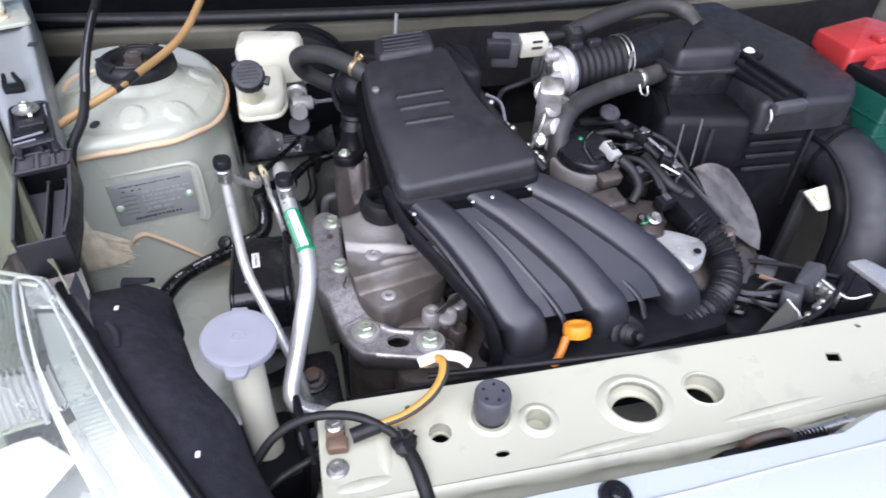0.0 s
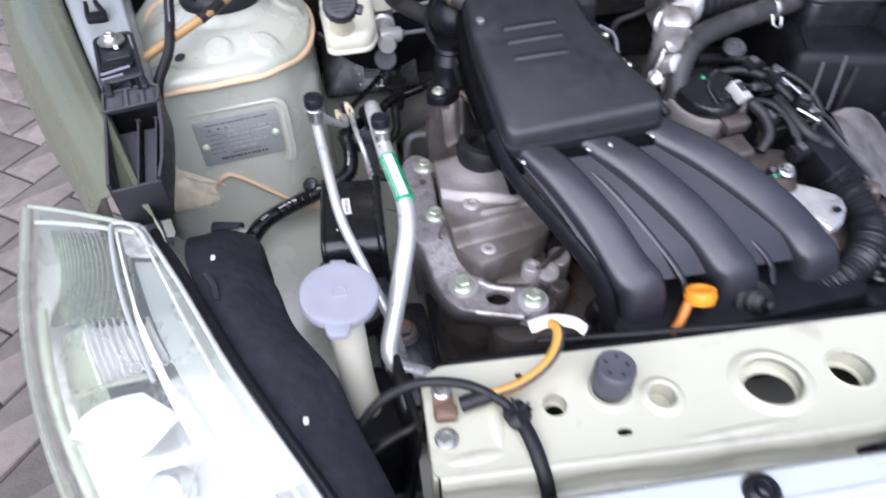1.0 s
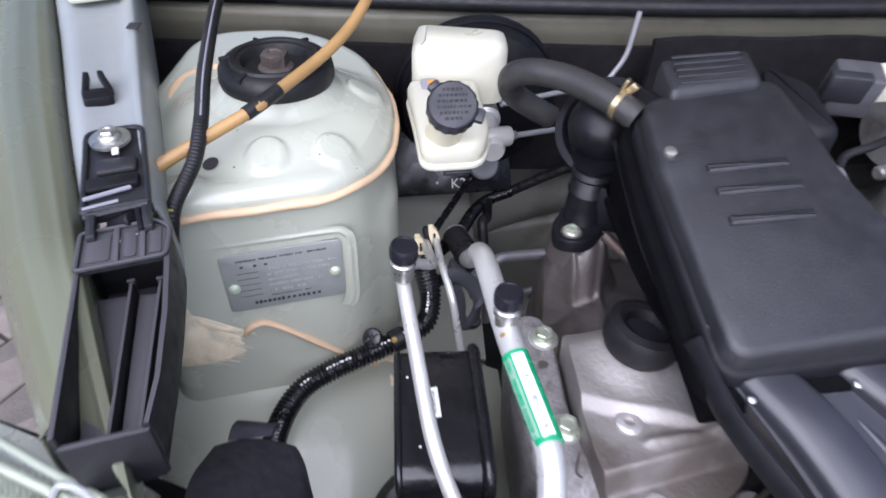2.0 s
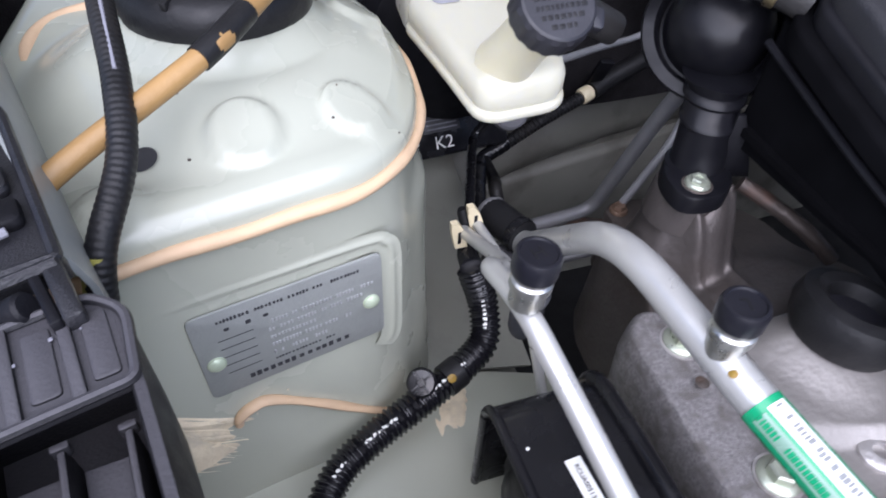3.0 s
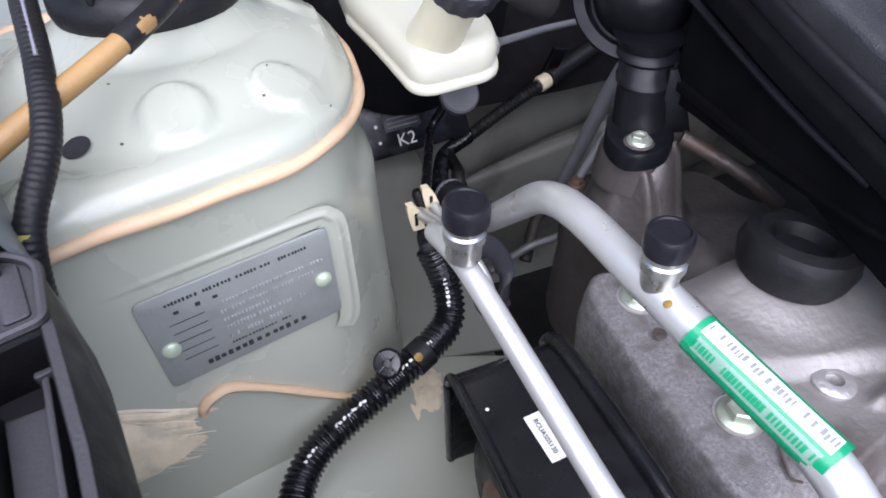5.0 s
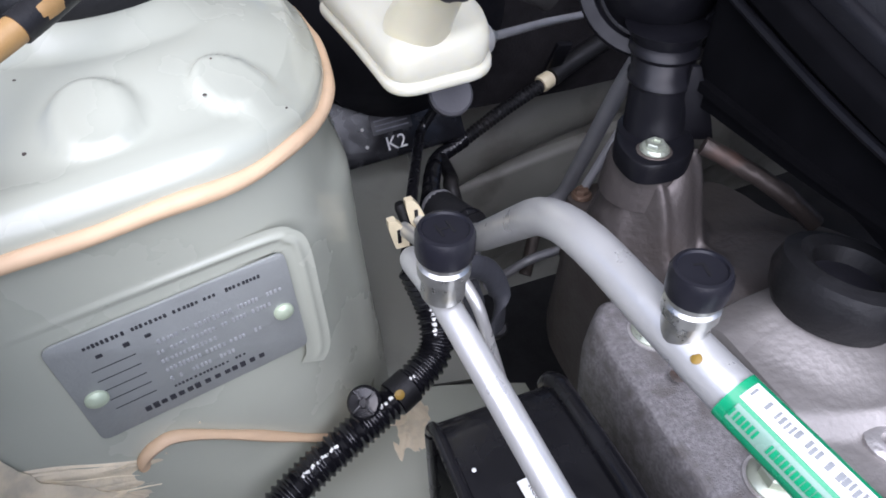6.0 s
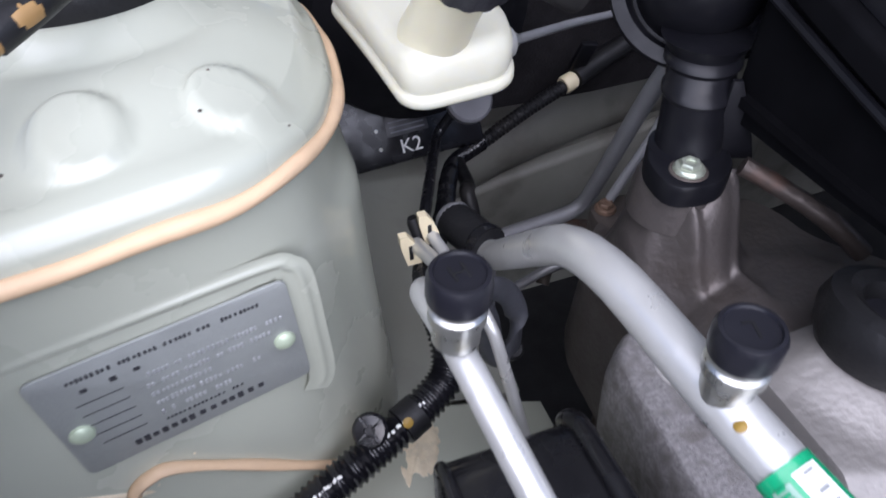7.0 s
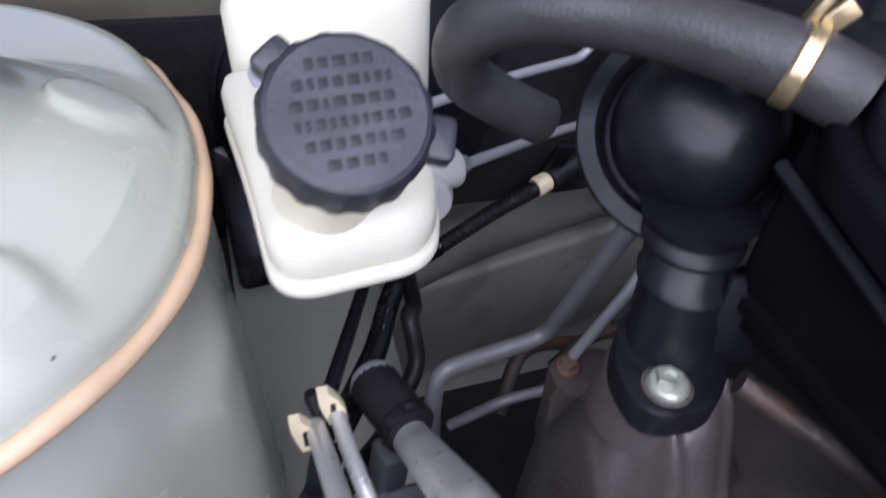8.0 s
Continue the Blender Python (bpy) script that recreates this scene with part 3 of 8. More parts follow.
for z, g in ((0.48, 0.012), (0.60, 0.006), (0.70, 0.0035), (0.73, 0.0015), (0.77, 0.0005), (0.79, 0.0), (0.81, 0.0), (0.825, -0.0002), (0.832, -0.0003), (0.839, -0.0004), (0.846, -0.0005), (0.853, -0.0006), (0.86, -0.0008), (0.8805, -0.001), (0.8875, 0.0002)):
    ring = []
    for (x, y), (bx, by) in zip(inset(base_o, -g), base_o):
        # a low swelling pressed into the inner side wall
        t = max(0.0, min(1.0, (0.856 - z) / 0.022))
        k = 0.0055 * t * t * (3 - 2 * t) * math.exp(-((by - 0.785) / 0.026) ** 2) * max(0.0, min(1.0, (bx + 0.135) / 0.02))
        ring.append((x + k, y - 0.4 * k, z + (tower_lean(by) if z > 0.875 else 0.0)))
    walls.append(ring)
tw = loft(walls + [[(x, y, z) for x, y, z in r] for r in top_rings], cap0=False)
part("pressing", tw, SAGE, tower, smooth=60)
# bead of seam sealer under the shoulder, starting at the outer front corner
ring = even(tower_outline(0.0012), 120)
start = min(range(len(ring)), key=lambda i: ring[i][0] + ring[i][1])
bead = [ring[(start + i) % len(ring)] for i in range(int(len(ring) * 0.56))]
part("seam_sealer", tube([(x, y, 0.8880 + tower_lean(y) + 0.0005 * math.sin(i * 0.9)) for i, (x, y) in enumerate(bead)], 0.0033, 10, 2, ring=lambda s: 1 + 0.14 * math.sin(s * 90) * math.sin(s * 37)), SEALER, tower, "peach seam sealer bead")


def face_point(x, z, off=0.0):
    """A point on the front face of the tower."""
    d = Vector((0.154, 0.0325, 0)).normalized()
    t = (x + 0.292) / 0.154
    p = Vector((-0.292, 0.684, 0)) + Vector((0.154, 0.0325, 0)) * t
    n = Vector((d.y, -d.x, 0))
    return p + n * off + Vector((0, 0, z))


FACE_TURN = math.degrees(math.atan2(0.0325, 0.154))
part("seam_sealer", tube([face_point(-0.2280, 0.7640, 0.002), face_point(-0.2265, 0.7700, 0.0025), face_point(-0.2195, 0.7745, 0.0025), face_point(-0.2095, 0.7730, 0.0025), face_point(-0.185, 0.750, 0.0025), face_point(-0.150, 0.7135, 0.0030), face_point(-0.125, 0.698, 0.006)],
                         0.0030, 10, 6, ring=lambda s: 1 + 0.14 * math.sin(s * 110), flat=0.8), SEALER, tower, "hooked bead of peach sealer")
random.seed(21)
streaks = []
for k in range(20):
    f = (k * 1.7 + random.uniform(-0.6, 0.6)) / 33
    a = Vector((lerp(-0.264, -0.259, f), lerp(0.794, 0.724, f), 0))
    b = Vector((lerp(-0.2240, -0.2335, f), lerp(0.7640, 0.7080, f), 0)) + Vector((random.uniform(-0.010, 0.003), 0, 0))
    w, h = random.uniform(0.0012, 0.0032), random.uniform(0.0004, 0.0013)
    streaks.append(thick(sheet(8, 2, lambda u, v: face_point(lerp(a.x, b.x, u), lerp(a.y, b.y, u) + w * (v - 0.5) * (1 - 0.6 * abs(2 * u - 1) ** 3) + 0.0008 * math.sin(u * 7 + k), h + 0.0004 - h * abs(2 * v - 1))), 0.0004))
def smear_f(u, v):
    a = Vector((lerp(-0.266, -0.261, v), lerp(0.795, 0.726, v), 0))
    b = Vector((lerp(-0.2250, -0.2345, v) + 0.004 * math.sin(v * 17) - 0.004 * math.sin(v * 41), lerp(0.7650, 0.7095, v), 0))
    edge_fade = max(abs(2 * u - 1) ** 4, abs(2 * v - 1) ** 6)
    return face_point(lerp(a.x, b.x, u), lerp(a.y, b.y, u) + 0.0010 * math.sin(u * 9 + v * 3), 0.0008 + 0.00035 * math.sin(v * 70) - 0.0012 * edge_fade)


part("sealer_smear", join(thick(sheet(16, 60, smear_f), 0.0004), *streaks), SMEAR, tower, "streaky brushed-out cream sealer")
part("sealer_smear", wobble(thick(sheet(10, 10, lambda u, v: face_point(lerp(-0.128, -0.104, u), lerp(0.695, 0.722, v) + 0.004 * math.sin(u * 5), 0.0052)), 0.001), 0.0014, 260, 3), SMEAR, tower, "brushed-out cream sealer")
part("outer_sealer", wobble(thick(sheet(12, 40, lambda u, v: face_point(lerp(-0.284, -0.2640 + 0.003 * math.sin(v * 11) + 0.110 * max(0, v - 0.70), u), lerp(0.882, 0.742, v), 0.0045 * math.sin(math.pi * min(1, u * 0.9 + 0.1)) + 0.001)), 0.001), 0.0012, 150), SMEAR, tower, "thick cream sealer down the edge")
part("rear_sealer", tube([(-0.283, 0.775, 0.886), (-0.292, 0.82, 0.887), (-0.298, 0.872, 0.890), (-0.288, 0.905, 0.891), (-0.255, 0.915, 0.893), (-0.225, 0.92, 0.896)], 0.0042, 10, 5, ring=lambda s: 1 + 0.15 * math.sin(s * 80)), SEALER, tower, "peach seam sealer bead")
hn = Vector((tower_z(-0.240, 0.735) - tower_z(-0.230, 0.735), tower_z(-0.235, 0.730) - tower_z(-0.235, 0.740), 0.010))
part("drain_hole", lathe([(0.0060, 0.0006), (0.0056, 0.0002), (0.001, 0.0002)], 24, axis((-0.235, 0.735, SHELF_Z + 0.0004 + tower_z(-0.235, 0.735)), hn)), DARK, tower)
# raised frame pressed round the plate
FR = spline([(-0.248, 0.8565), (-0.20, 0.8565), (-0.153, 0.8560), (-0.1445, 0.853), (-0.1410, 0.845), (-0.1408, 0.815), (-0.1415, 0.785), (-0.146, 0.775)], 6)


def frame_f(u, v):
    k = v * (len(FR) - 1)
    i = min(int(k), len(FR) - 2)
    p = FR[i].lerp(FR[i + 1], k - i)
    d = (FR[i + 1] - FR[i]).normalized()
    w = (u - 0.5) * 0.012
    h = 0.0012 * math.exp(-((u - 0.42) / 0.15) ** 2) * min(1.0, v * 5, (1 - v) * 4) - 0.0007
    return face_point(p[0] + d[1] * w, p[1] - d[0] * w, h)


part("pressed_frame", sheet(24, 90, frame_f), SAGE, tower, smooth=80)

# dirt specks and paint chips
random.seed(14)
for k in range(5):
    x, y = random.uniform(-0.23, -0.125), random.uniform(0.715, 0.78)
    r = random.uniform(0.0004, 0.0008)
    part("dirt_speck", wobble(lathe([(r, 0), (r * 0.8, 0.0004), (0.0001, 0.0006)], 8, pose(x, y, SHELF_Z + tower_z(x, y))), 0.0002, 900), IRON, tower)
for k in range(12):
    p = face_point(random.uniform(-0.25, -0.135), random.uniform(0.70, 0.775), 0.0003)
    r = random.uniform(0.0006, 0.0014)
    part("paint_chip", wobble(lathe([(r, 0), (r * 0.8, 0.0004), (0.0001, 0.0006)], 8, axis(p, (0.27, -0.96, 0))), 0.0004, 900), random.choice((SMEAR, IRON, DARK, SMEAR)), tower)

# the rubber-capped strut top
cap = thing("strut_top_mount", "black rubber strut mount cap with rusty centre nut", "strut mount", (-0.197, 0.818, 0.925))
cm = pose(-0.196, 0.824, 0.9265)
part("bearing_cap", lathe([(0.0445, 0.0), (0.0455, 0.004), (0.0445, 0.012), (0.040, 0.0165), (0.034, 0.018), (0.027, 0.017), (0.024, 0.010), (0.012, 0.009), (0.001, 0.009)], 40, cm), RUBBER, cap)
part("ring", lathe([(0.030, 0.016), (0.031, 0.019), (0.034, 0.0195), (0.036, 0.017)], 36, cm, False, False), RUBBER, cap)
part("nut", hexbolt(cm @ pose(0, 0, 0.009, 0, 0, 20), 0.019, 0.013, 0.014), IRON, cap, "rusty brown centre nut")
for a in range(6):
    part("rib", block(0.012, 0.003, 0.004, cm @ pose(0.0375 * math.cos(a * 1.047), 0.0375 * math.sin(a * 1.047), 0.0165, 0, 12, math.degrees(a * 1.047)), 0.001, 0.0006), RUBBER, cap)

# stamped model plate on the tower face
plate = thing("model_plate", "grey stamped metal model plate riveted to the strut tower", "plate", face_point(-0.193, 0.819, 0.001))
pm = Matrix.Translation(face_point(-0.1905, 0.8205, 0.0004)) @ pose(0, 0, 0, 90, 0, FACE_TURN)
part("plate_sheet", moved(slab(rect(0.0905, 0.0585, 0.004, 4), 0, 0.0011, 0.0004), pm), PLATE, plate)
random.seed(4)
for row, (y, h, w, mt) in enumerate(((0.0225, 0.0026, 0.066, INK), (0.0165, 0.0026, 0.018, INK), (0.0112, 0.0030, 0.052, STAMP), (0.0055, 0.0030, 0.048, STAMP), (0.0, 0.0024, 0.022, STAMP), (-0.0055, 0.0030, 0.040, STAMP),
                                     (-0.0115, 0.0030, 0.026, STAMP), (-0.0165, 0.0018, 0.03, INK), (-0.0222, 0.0040, 0.050, INK))):
    x = (-w / 2 if row in (0, 8) else -0.012 if row != 1 else -0.03)
    end = x + w
    while x < end:
        bw = 0.0011 if row not in (1, 8) else 0.0024
        if random.random() > 0.16:
            part("stamped_mark", moved(slab(rect(bw, h * random.uniform(0.55, 0.9), 0.0003, 1), 0, 0.00028, 0.0001), pm @ pose(x, y, 0.00105)), mt, plate)
        x += bw * random.choice((1.35, 1.5, 1.8))
for y in (0.010, 0.004, -0.002, -0.008, -0.014):
    part("printed_line", moved(slab(rect(0.016, 0.0005, 0.0001, 1), 0, 0.0002, 0.0001), pm @ pose(-0.027, y, 0.00105)), INK, plate)
for sx in (-0.0385, 0.0385):
    part("rivet", lathe([(0.0044, 0), (0.0043, 0.0012), (0.0030, 0.0024), (0.0008, 0.0028)], 18, pm @ pose(sx, -0.004 if sx < 0 else -0.002, 0.001)), RIVETG, plate, "pale green plated rivet")

# ---- inner apron below the tower ----
def apron_f(u, v, lift=0.0):
    return (lerp(-0.30, 0.0, u), lerp(0.73, 0.34, v) + 0.03 * u, lerp(0.70, 0.56, v ** 1.3) - 0.06 * u ** 2 + 0.014 * math.sin(v * 6) * u - 0.02 * max(0, u - 0.75) * 4 + lift)


apron = solid("inner_apron", thick(sheet(30, 30, apron_f), 0.002), SAGE, "sage-painted inner wheel apron with seams", "apron", kind="structure", smooth=60)
part("seam", tube([(-0.29, 0.66, 0.6765), (-0.2, 0.665, 0.668), (-0.12, 0.675, 0.660)], 0.0012, 8, 8), SAGE, apron)
part("seam", tube([(-0.2, 0.665, 0.668), (-0.19, 0.60, 0.655), (-0.17, 0.52, 0.630)], 0.0012, 8, 8), SAGE, apron)
part("sealer_smear", wobble(thick(sheet(14, 12, lambda u, v: apron_f(lerp(0.655, 0.735, u) - 0.05 * v, lerp(0.02, 0.11, v) + 0.010 * math.sin(u * 9), 0.0016 - 0.0022 * abs(2 * u - 1) ** 3 - 0.0022 * abs(2 * v - 1) ** 3)), 0.0006), 0.0012, 260), SMEAR, apron, "brushed-out cream sealer")
rail = solid("side_member", block(0.09, 1.0, 0.09, pose(-0.045, 0.75, 0.52, 0, 0, 2), 0.012, 0.006), SAGE_SHADED, "shade-darkened sage box side member low in the bay", "side member", kind="structure")

# ---- fender, its inner rail and cowl ----
def edge(y):
    """The inner edge of the fender along the bonnet gap."""
    return -0.233 - 0.435 * (y - 0.472) + 0.02 * (y - 0.472) ** 2, 0.903 + 0.030 * min(1, max(0, (y - 0.47) / 0.12))


def fender_f(u, v):
    y = lerp(0.472, 1.45, v)
    x, z = edge(y)
    w = 0.066
    prof = [(0.020, -0.050), (0.019, -0.012), (0.014, -0.003), (0.006, 0.0), (0.0, 0.0), (-0.15 * w, 0.001), (-0.35 * w, -0.002), (-0.6 * w, -0.012), (-0.85 * w, -0.036), (-1.0 * w, -0.075), (-1.08 * w, -0.15), (-1.10 * w, -0.28), (-1.0 * w, -0.45)]
    k = u * (len(prof) - 1)
    i = min(int(k), len(prof) - 2)
    dx, dz = (lerp(prof[i][c], prof[i + 1][c], k - i) for c in (0, 1))
    s = 0.10 * (1 - min(1, v * 3)) * u
    return (x + dx, y + s, z + dz)


# Body sage darkened: dark surroundings it would mirror are put into the colour.
solid("fender", thick(sheet(48, 40, fender_f), 0.0015), mat("fender_paint_darkened", (0.115, 0.122, 0.080), 0.30, vary=0.03, scale=6, bump=0.02, bscale=40, coat=0.15), "glossy sage-green front fender beside the open bay", "fender", kind="structure", smooth=60)


def rail_edge(y):
    """The upper inner edge of the rail."""
    return -0.240 - 0.325 * (y - 0.64)


def rail_f(u, v):
    y = lerp(0.655, 1.15, v)
    x0 = edge(y)[0] + 0.0205
    x1 = rail_edge(y)
    prof = [(0.0, 0.0, -0.030), (0.02, 0.0, -0.010), (0.08, 0.0, -0.004), (0.2, 0.0, 0.001), (0.55, 0.0, -0.002), (0.80, 0.0, -0.001), (0.88, 0.0, 0.0035), (0.96, 0.0, 0.0045), (1.0, 0.0, 0.001), (1.0, 0.003, -0.010), (1.0, 0.004, -0.055)]
    k = u * (len(prof) - 1)
    i = min(int(k), len(prof) - 2)
    f, dx, dz = (lerp(prof[i][c], prof[i + 1][c], k - i) for c in (0, 1, 2))
    return (lerp(x0, x1, f) + dx, y, 0.929 + dz + 0.012 * v + 0.003 * math.sin(v * 9))


solid("fender_rail", thick(sheet(28, 40, rail_f), 0.002), RAILP, "sage-painted inner fender rail along the bay", "fender rail", kind="structure", smooth=60)


def rail_top(y, u=0.42):
    return Vector(rail_f(u, (y - 0.655) / 0.495))


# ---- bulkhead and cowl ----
solid("bulkhead", thick(sheet(30, 24, lambda u, v: (lerp(-0.50, 1.05, u), 1.112 + 0.03 * math.sin(v * 7 + 1) * (v < 0.8) - 0.05 * max(0, 0.45 - v), lerp(0.30, 0.90, v))), 0.004), SAGE_SHADED, "shade-darkened sage bulkhead behind the engine", "bulkhead", kind="structure", smooth=60)
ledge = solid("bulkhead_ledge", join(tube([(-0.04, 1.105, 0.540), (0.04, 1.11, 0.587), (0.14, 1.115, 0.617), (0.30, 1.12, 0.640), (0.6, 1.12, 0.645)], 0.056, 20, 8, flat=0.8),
                                     block(0.50, 0.05, 0.16, pose(0.25, 1.10, 0.515, 6, -8, 2), 0.02, 0.008)), SAGE_SHADED, "rounded shade-darkened sage cross ledge on the bulkhead", "bulkhead ledge", kind="structure", smooth=60)
insul = solid("bulkhead_insulation", thick(sheet(30, 16, lambda u, v: (lerp(-0.48, 1.02, u), 1.052 + 0.006 * math.sin(u * 40) * math.sin(v * 9) - 0.03 * (1 - ((lerp(-0.48, 1.02, u) - 0.3) / 0.85) ** 2), lerp(0.70, 0.866, v))), 0.008), CARPET, "dark sound insulation on the bulkhead", "insulation", kind="structure", smooth=60)


def cowl_f(u, v):
    x = lerp(-0.55, 1.15, u)
    prof = [(1.092, 0.842), (1.089, 0.850), (1.082, 0.872), (1.081, 0.886), (1.087, 0.893), (1.11, 0.896), (1.13, 0.893)]
    k = v * (len(prof) - 1)
    i = min(int(k), len(prof) - 2)
    y, z = (lerp(prof[i][c], prof[i + 1][c], k - i) for c in (0, 1))
    return (x, y - 0.04 * (1 - ((x - 0.3) / 0.85) ** 2) + 0.05 * max(0, -x - 0.2), z)


solid("cowl_front", thick(sheet(40, 24, cowl_f), 0.003), COWL_SHADED, "sage-painted cowl front panel under the bonnet seal", "cowl panel", kind="structure", smooth=60)
solid("cowl_top", thick(sheet(40, 10, lambda u, v: (lerp(-0.60, 1.2, u), lerp(1.078, 1.42, v) - 0.035 * (1 - ((lerp(-0.60, 1.2, u) - 0.3) / 0.9) ** 2), 0.902 + 0.10 * v)), 0.004), BLACK_SHADED, "black plastic cowl top panel", "cowl top", kind="structure", smooth=60)
seal = solid("cowl_seal", tube([(-0.44, 1.094, 0.903), (-0.1, 1.050, 0.905), (0.3, 1.030, 0.905), (0.7, 1.05, 0.905), (1.05, 1.10, 0.903)], 0.010, 12, 16), RUBBER, "black rubber bonnet seal along the cowl", "seal", kind="structure")

part("upper_pad", thick(sheet(30, 10, lambda u, v: (lerp(0.17, 1.02, u), 0.976 + 0.004 * math.sin(u * 30) + 0.06 * (lerp(0.17, 1.02, u) - 0.3) ** 2, lerp(0.80, 0.893 + 0.004 * math.sin(u * 9), v))), 0.008), CARPET, insul, smooth=60)


# ---- engine: timing-cover end, mount arm and lower body ----
engine = thing("engine", "grey cast aluminium engine end with bolted mount arm", "engine", (0.2, 0.6, 0.5))
part("block", block(0.46, 0.30, 0.30, pose(0.28, 0.63, 0.55, 0, 0, 3), 0.03, 0.01), IRON, engine)
part("head_cover", block(0.44, 0.20, 0.05, pose(0.29, 0.66, 0.745, 8, 0, 3), 0.03, 0.012), BLACK, engine)
case_out = rounded([(0.0195, 0.645), (0.0190, 0.575), (0.0215, 0.540), (0.0370, 0.518), (0.0480, 0.509), (0.0620, 0.514), (0.0880, 0.524), (0.1110, 0.532), (0.1280, 0.548), (0.140, 0.60), (0.134, 0.650), (0.0190, 0.655)], [0.01, 0.02, 0.012, 0.008, 0.006, 0.004, 0.01, 0.012, 0.01, 0.02, 0.012, 0.006], 4)
case_out = even(case_out, 220)


def ramp(t):
    t = max(0.0, min(1.0, t))
    return t * t * (3 - 2 * t)


def case_z(x, y):
    """Cover height: two flat steps falling to the front, a blister and a rib."""
    z = 0.783 + 0.019 * ramp((y - 0.542 - 0.22 * (x - 0.07)) / 0.010) + 0.007 * ramp((y - 0.574 + 0.30 * (x - 0.06)) / 0.011)
    z += 0.008 * ramp(1.6 - math.hypot((x - 0.069) / 0.036, (y - 0.632) / 0.036) * 1.25)
    z -= 0.012 * ramp((y - 0.635) / 0.030)
    z += 0.0035 * math.exp(-((y - 0.560 - 0.1 * (x - 0.05)) / 0.0034) ** 2) * ramp((x - 0.05) / 0.01)
    return z + 0.0012 * math.sin(x * 95 + 1) * math.sin(y * 46)


ccx, ccy = 0.066, 0.590
rings = [[(x, y, z) for x, y in inset(case_out, g)] for z, g in ((0.730, 0.005), (0.752, 0.003))]
rings.append([(x, y, case_z(x, y) - 0.012) for x, y in inset(case_out, 0.0006)])
rings.append([(x, y, case_z(x, y) - 0.0016) for x, y in case_out])
for k in range(56):
    f = 1 - 0.012 - k / 55 * 0.98
    rings.append([(ccx + (x - ccx) * f, ccy + (y - ccy) * f, case_z(ccx + (x - ccx) * f, ccy + (y - ccy) * f)) for x, y in case_out])
part("timing_cover", loft(rings, cap0=False), ALU_SMOOTH, engine, "smooth grey timing cover", smooth=50)
part("lower_case", wobble(loft([[(0.088 + 0.075 * f * math.cos(a / 30 * 6.2832), 0.550 + 0.052 * f * math.sin(a / 30 * 6.2832), z) for a in range(30)] for z, f in ((0.58, 1.1), (0.68, 1.05), (0.700, 0.95), (0.712, 0.6), (0.714, 0.05))]), 0.004, 50), GREASY, engine)
part("pad", slab(rounded([(0.056, 0.533), (0.104, 0.543), (0.100, 0.512), (0.066, 0.518)], 0.003, 3), 0.70, 0.741, 0.002), ALU_SMOOTH, engine)
for k, (x, y, z, r) in enumerate(((0.1035, 0.524, 0.752, 0.010), (0.112, 0.541, 0.750, 0.011), (0.122, 0.522, 0.744, 0.012), (0.131, 0.508, 0.735, 0.011), (0.138, 0.54, 0.745, 0.012), (0.116, 0.497, 0.722, 0.010))):
    part("boss", lathe([(r * 1.15, -0.03), (r, 0.002), (r * 0.85, 0.004), (r * 0.5, 0.004), (r * 0.46, 0.001), (0.001, 0.001)], 20, pose(x, y, z, 10 * (k % 3), 8 * (k % 2))), GREASY if k % 2 else ALU, engine)
part("web", wobble(block(0.05, 0.004, 0.05, pose(0.125, 0.535, 0.735, 10, 0, 35), 0.001, 0.001), 0.001, 80), GREASY, engine)
part("web", wobble(block(0.04, 0.004, 0.04, pose(0.120, 0.512, 0.715, -10, 0, -20), 0.001, 0.001), 0.001, 80), GREASY, engine)
# mount arm
arm = rounded([(-0.0145, 0.6800), (-0.0155, 0.6150), (-0.0150, 0.5570), (-0.0070, 0.5450), (0.0040, 0.5095), (0.0100, 0.4915), (0.0220, 0.4745), (0.0370, 0.4705), (0.0640, 0.4615), (0.0790, 0.4585), (0.0960, 0.4605), (0.1060, 0.4755), (0.1010, 0.4945), (0.0760, 0.4980), (0.0560, 0.5065), (0.0450, 0.5235), (0.0370, 0.5450), (0.0255, 0.5570), (0.0175, 0.5900), (0.0180, 0.6730), (0.0110, 0.6890), (-0.0030, 0.6930)], [0.008, 0.02, 0.01, 0.008, 0.01, 0.008, 0.008, 0.01, 0.01, 0.008, 0.01, 0.008, 0.008, 0.008, 0.01, 0.01, 0.008, 0.01, 0.02, 0.01, 0.006, 0.008], 4)
slot = [(0.0605 + 0.0115 * math.cos(a / 16 * 2 * math.pi) + 0.0035 * math.sin(a / 16 * 2 * math.pi), 0.4850 - 0.004 * math.cos(a / 16 * 2 * math.pi) + 0.0085 * math.sin(a / 16 * 2 * math.pi)) for a in range(16)]
armbm = holed(inset(arm, 0.0028), [slot], 0.7515, 0.75685)


def arm_lift(y):
    return 0.024 * ramp((y - 0.523) / 0.028) + 0.003 * ramp((y - 0.60) / 0.1)


for v in armbm.verts:
    v.co.z += arm_lift(v.co.y)
part("mount_arm", armbm, ALU_ROUGH, engine, "rough cast aluminium mount arm", smooth=30)
skirt = []
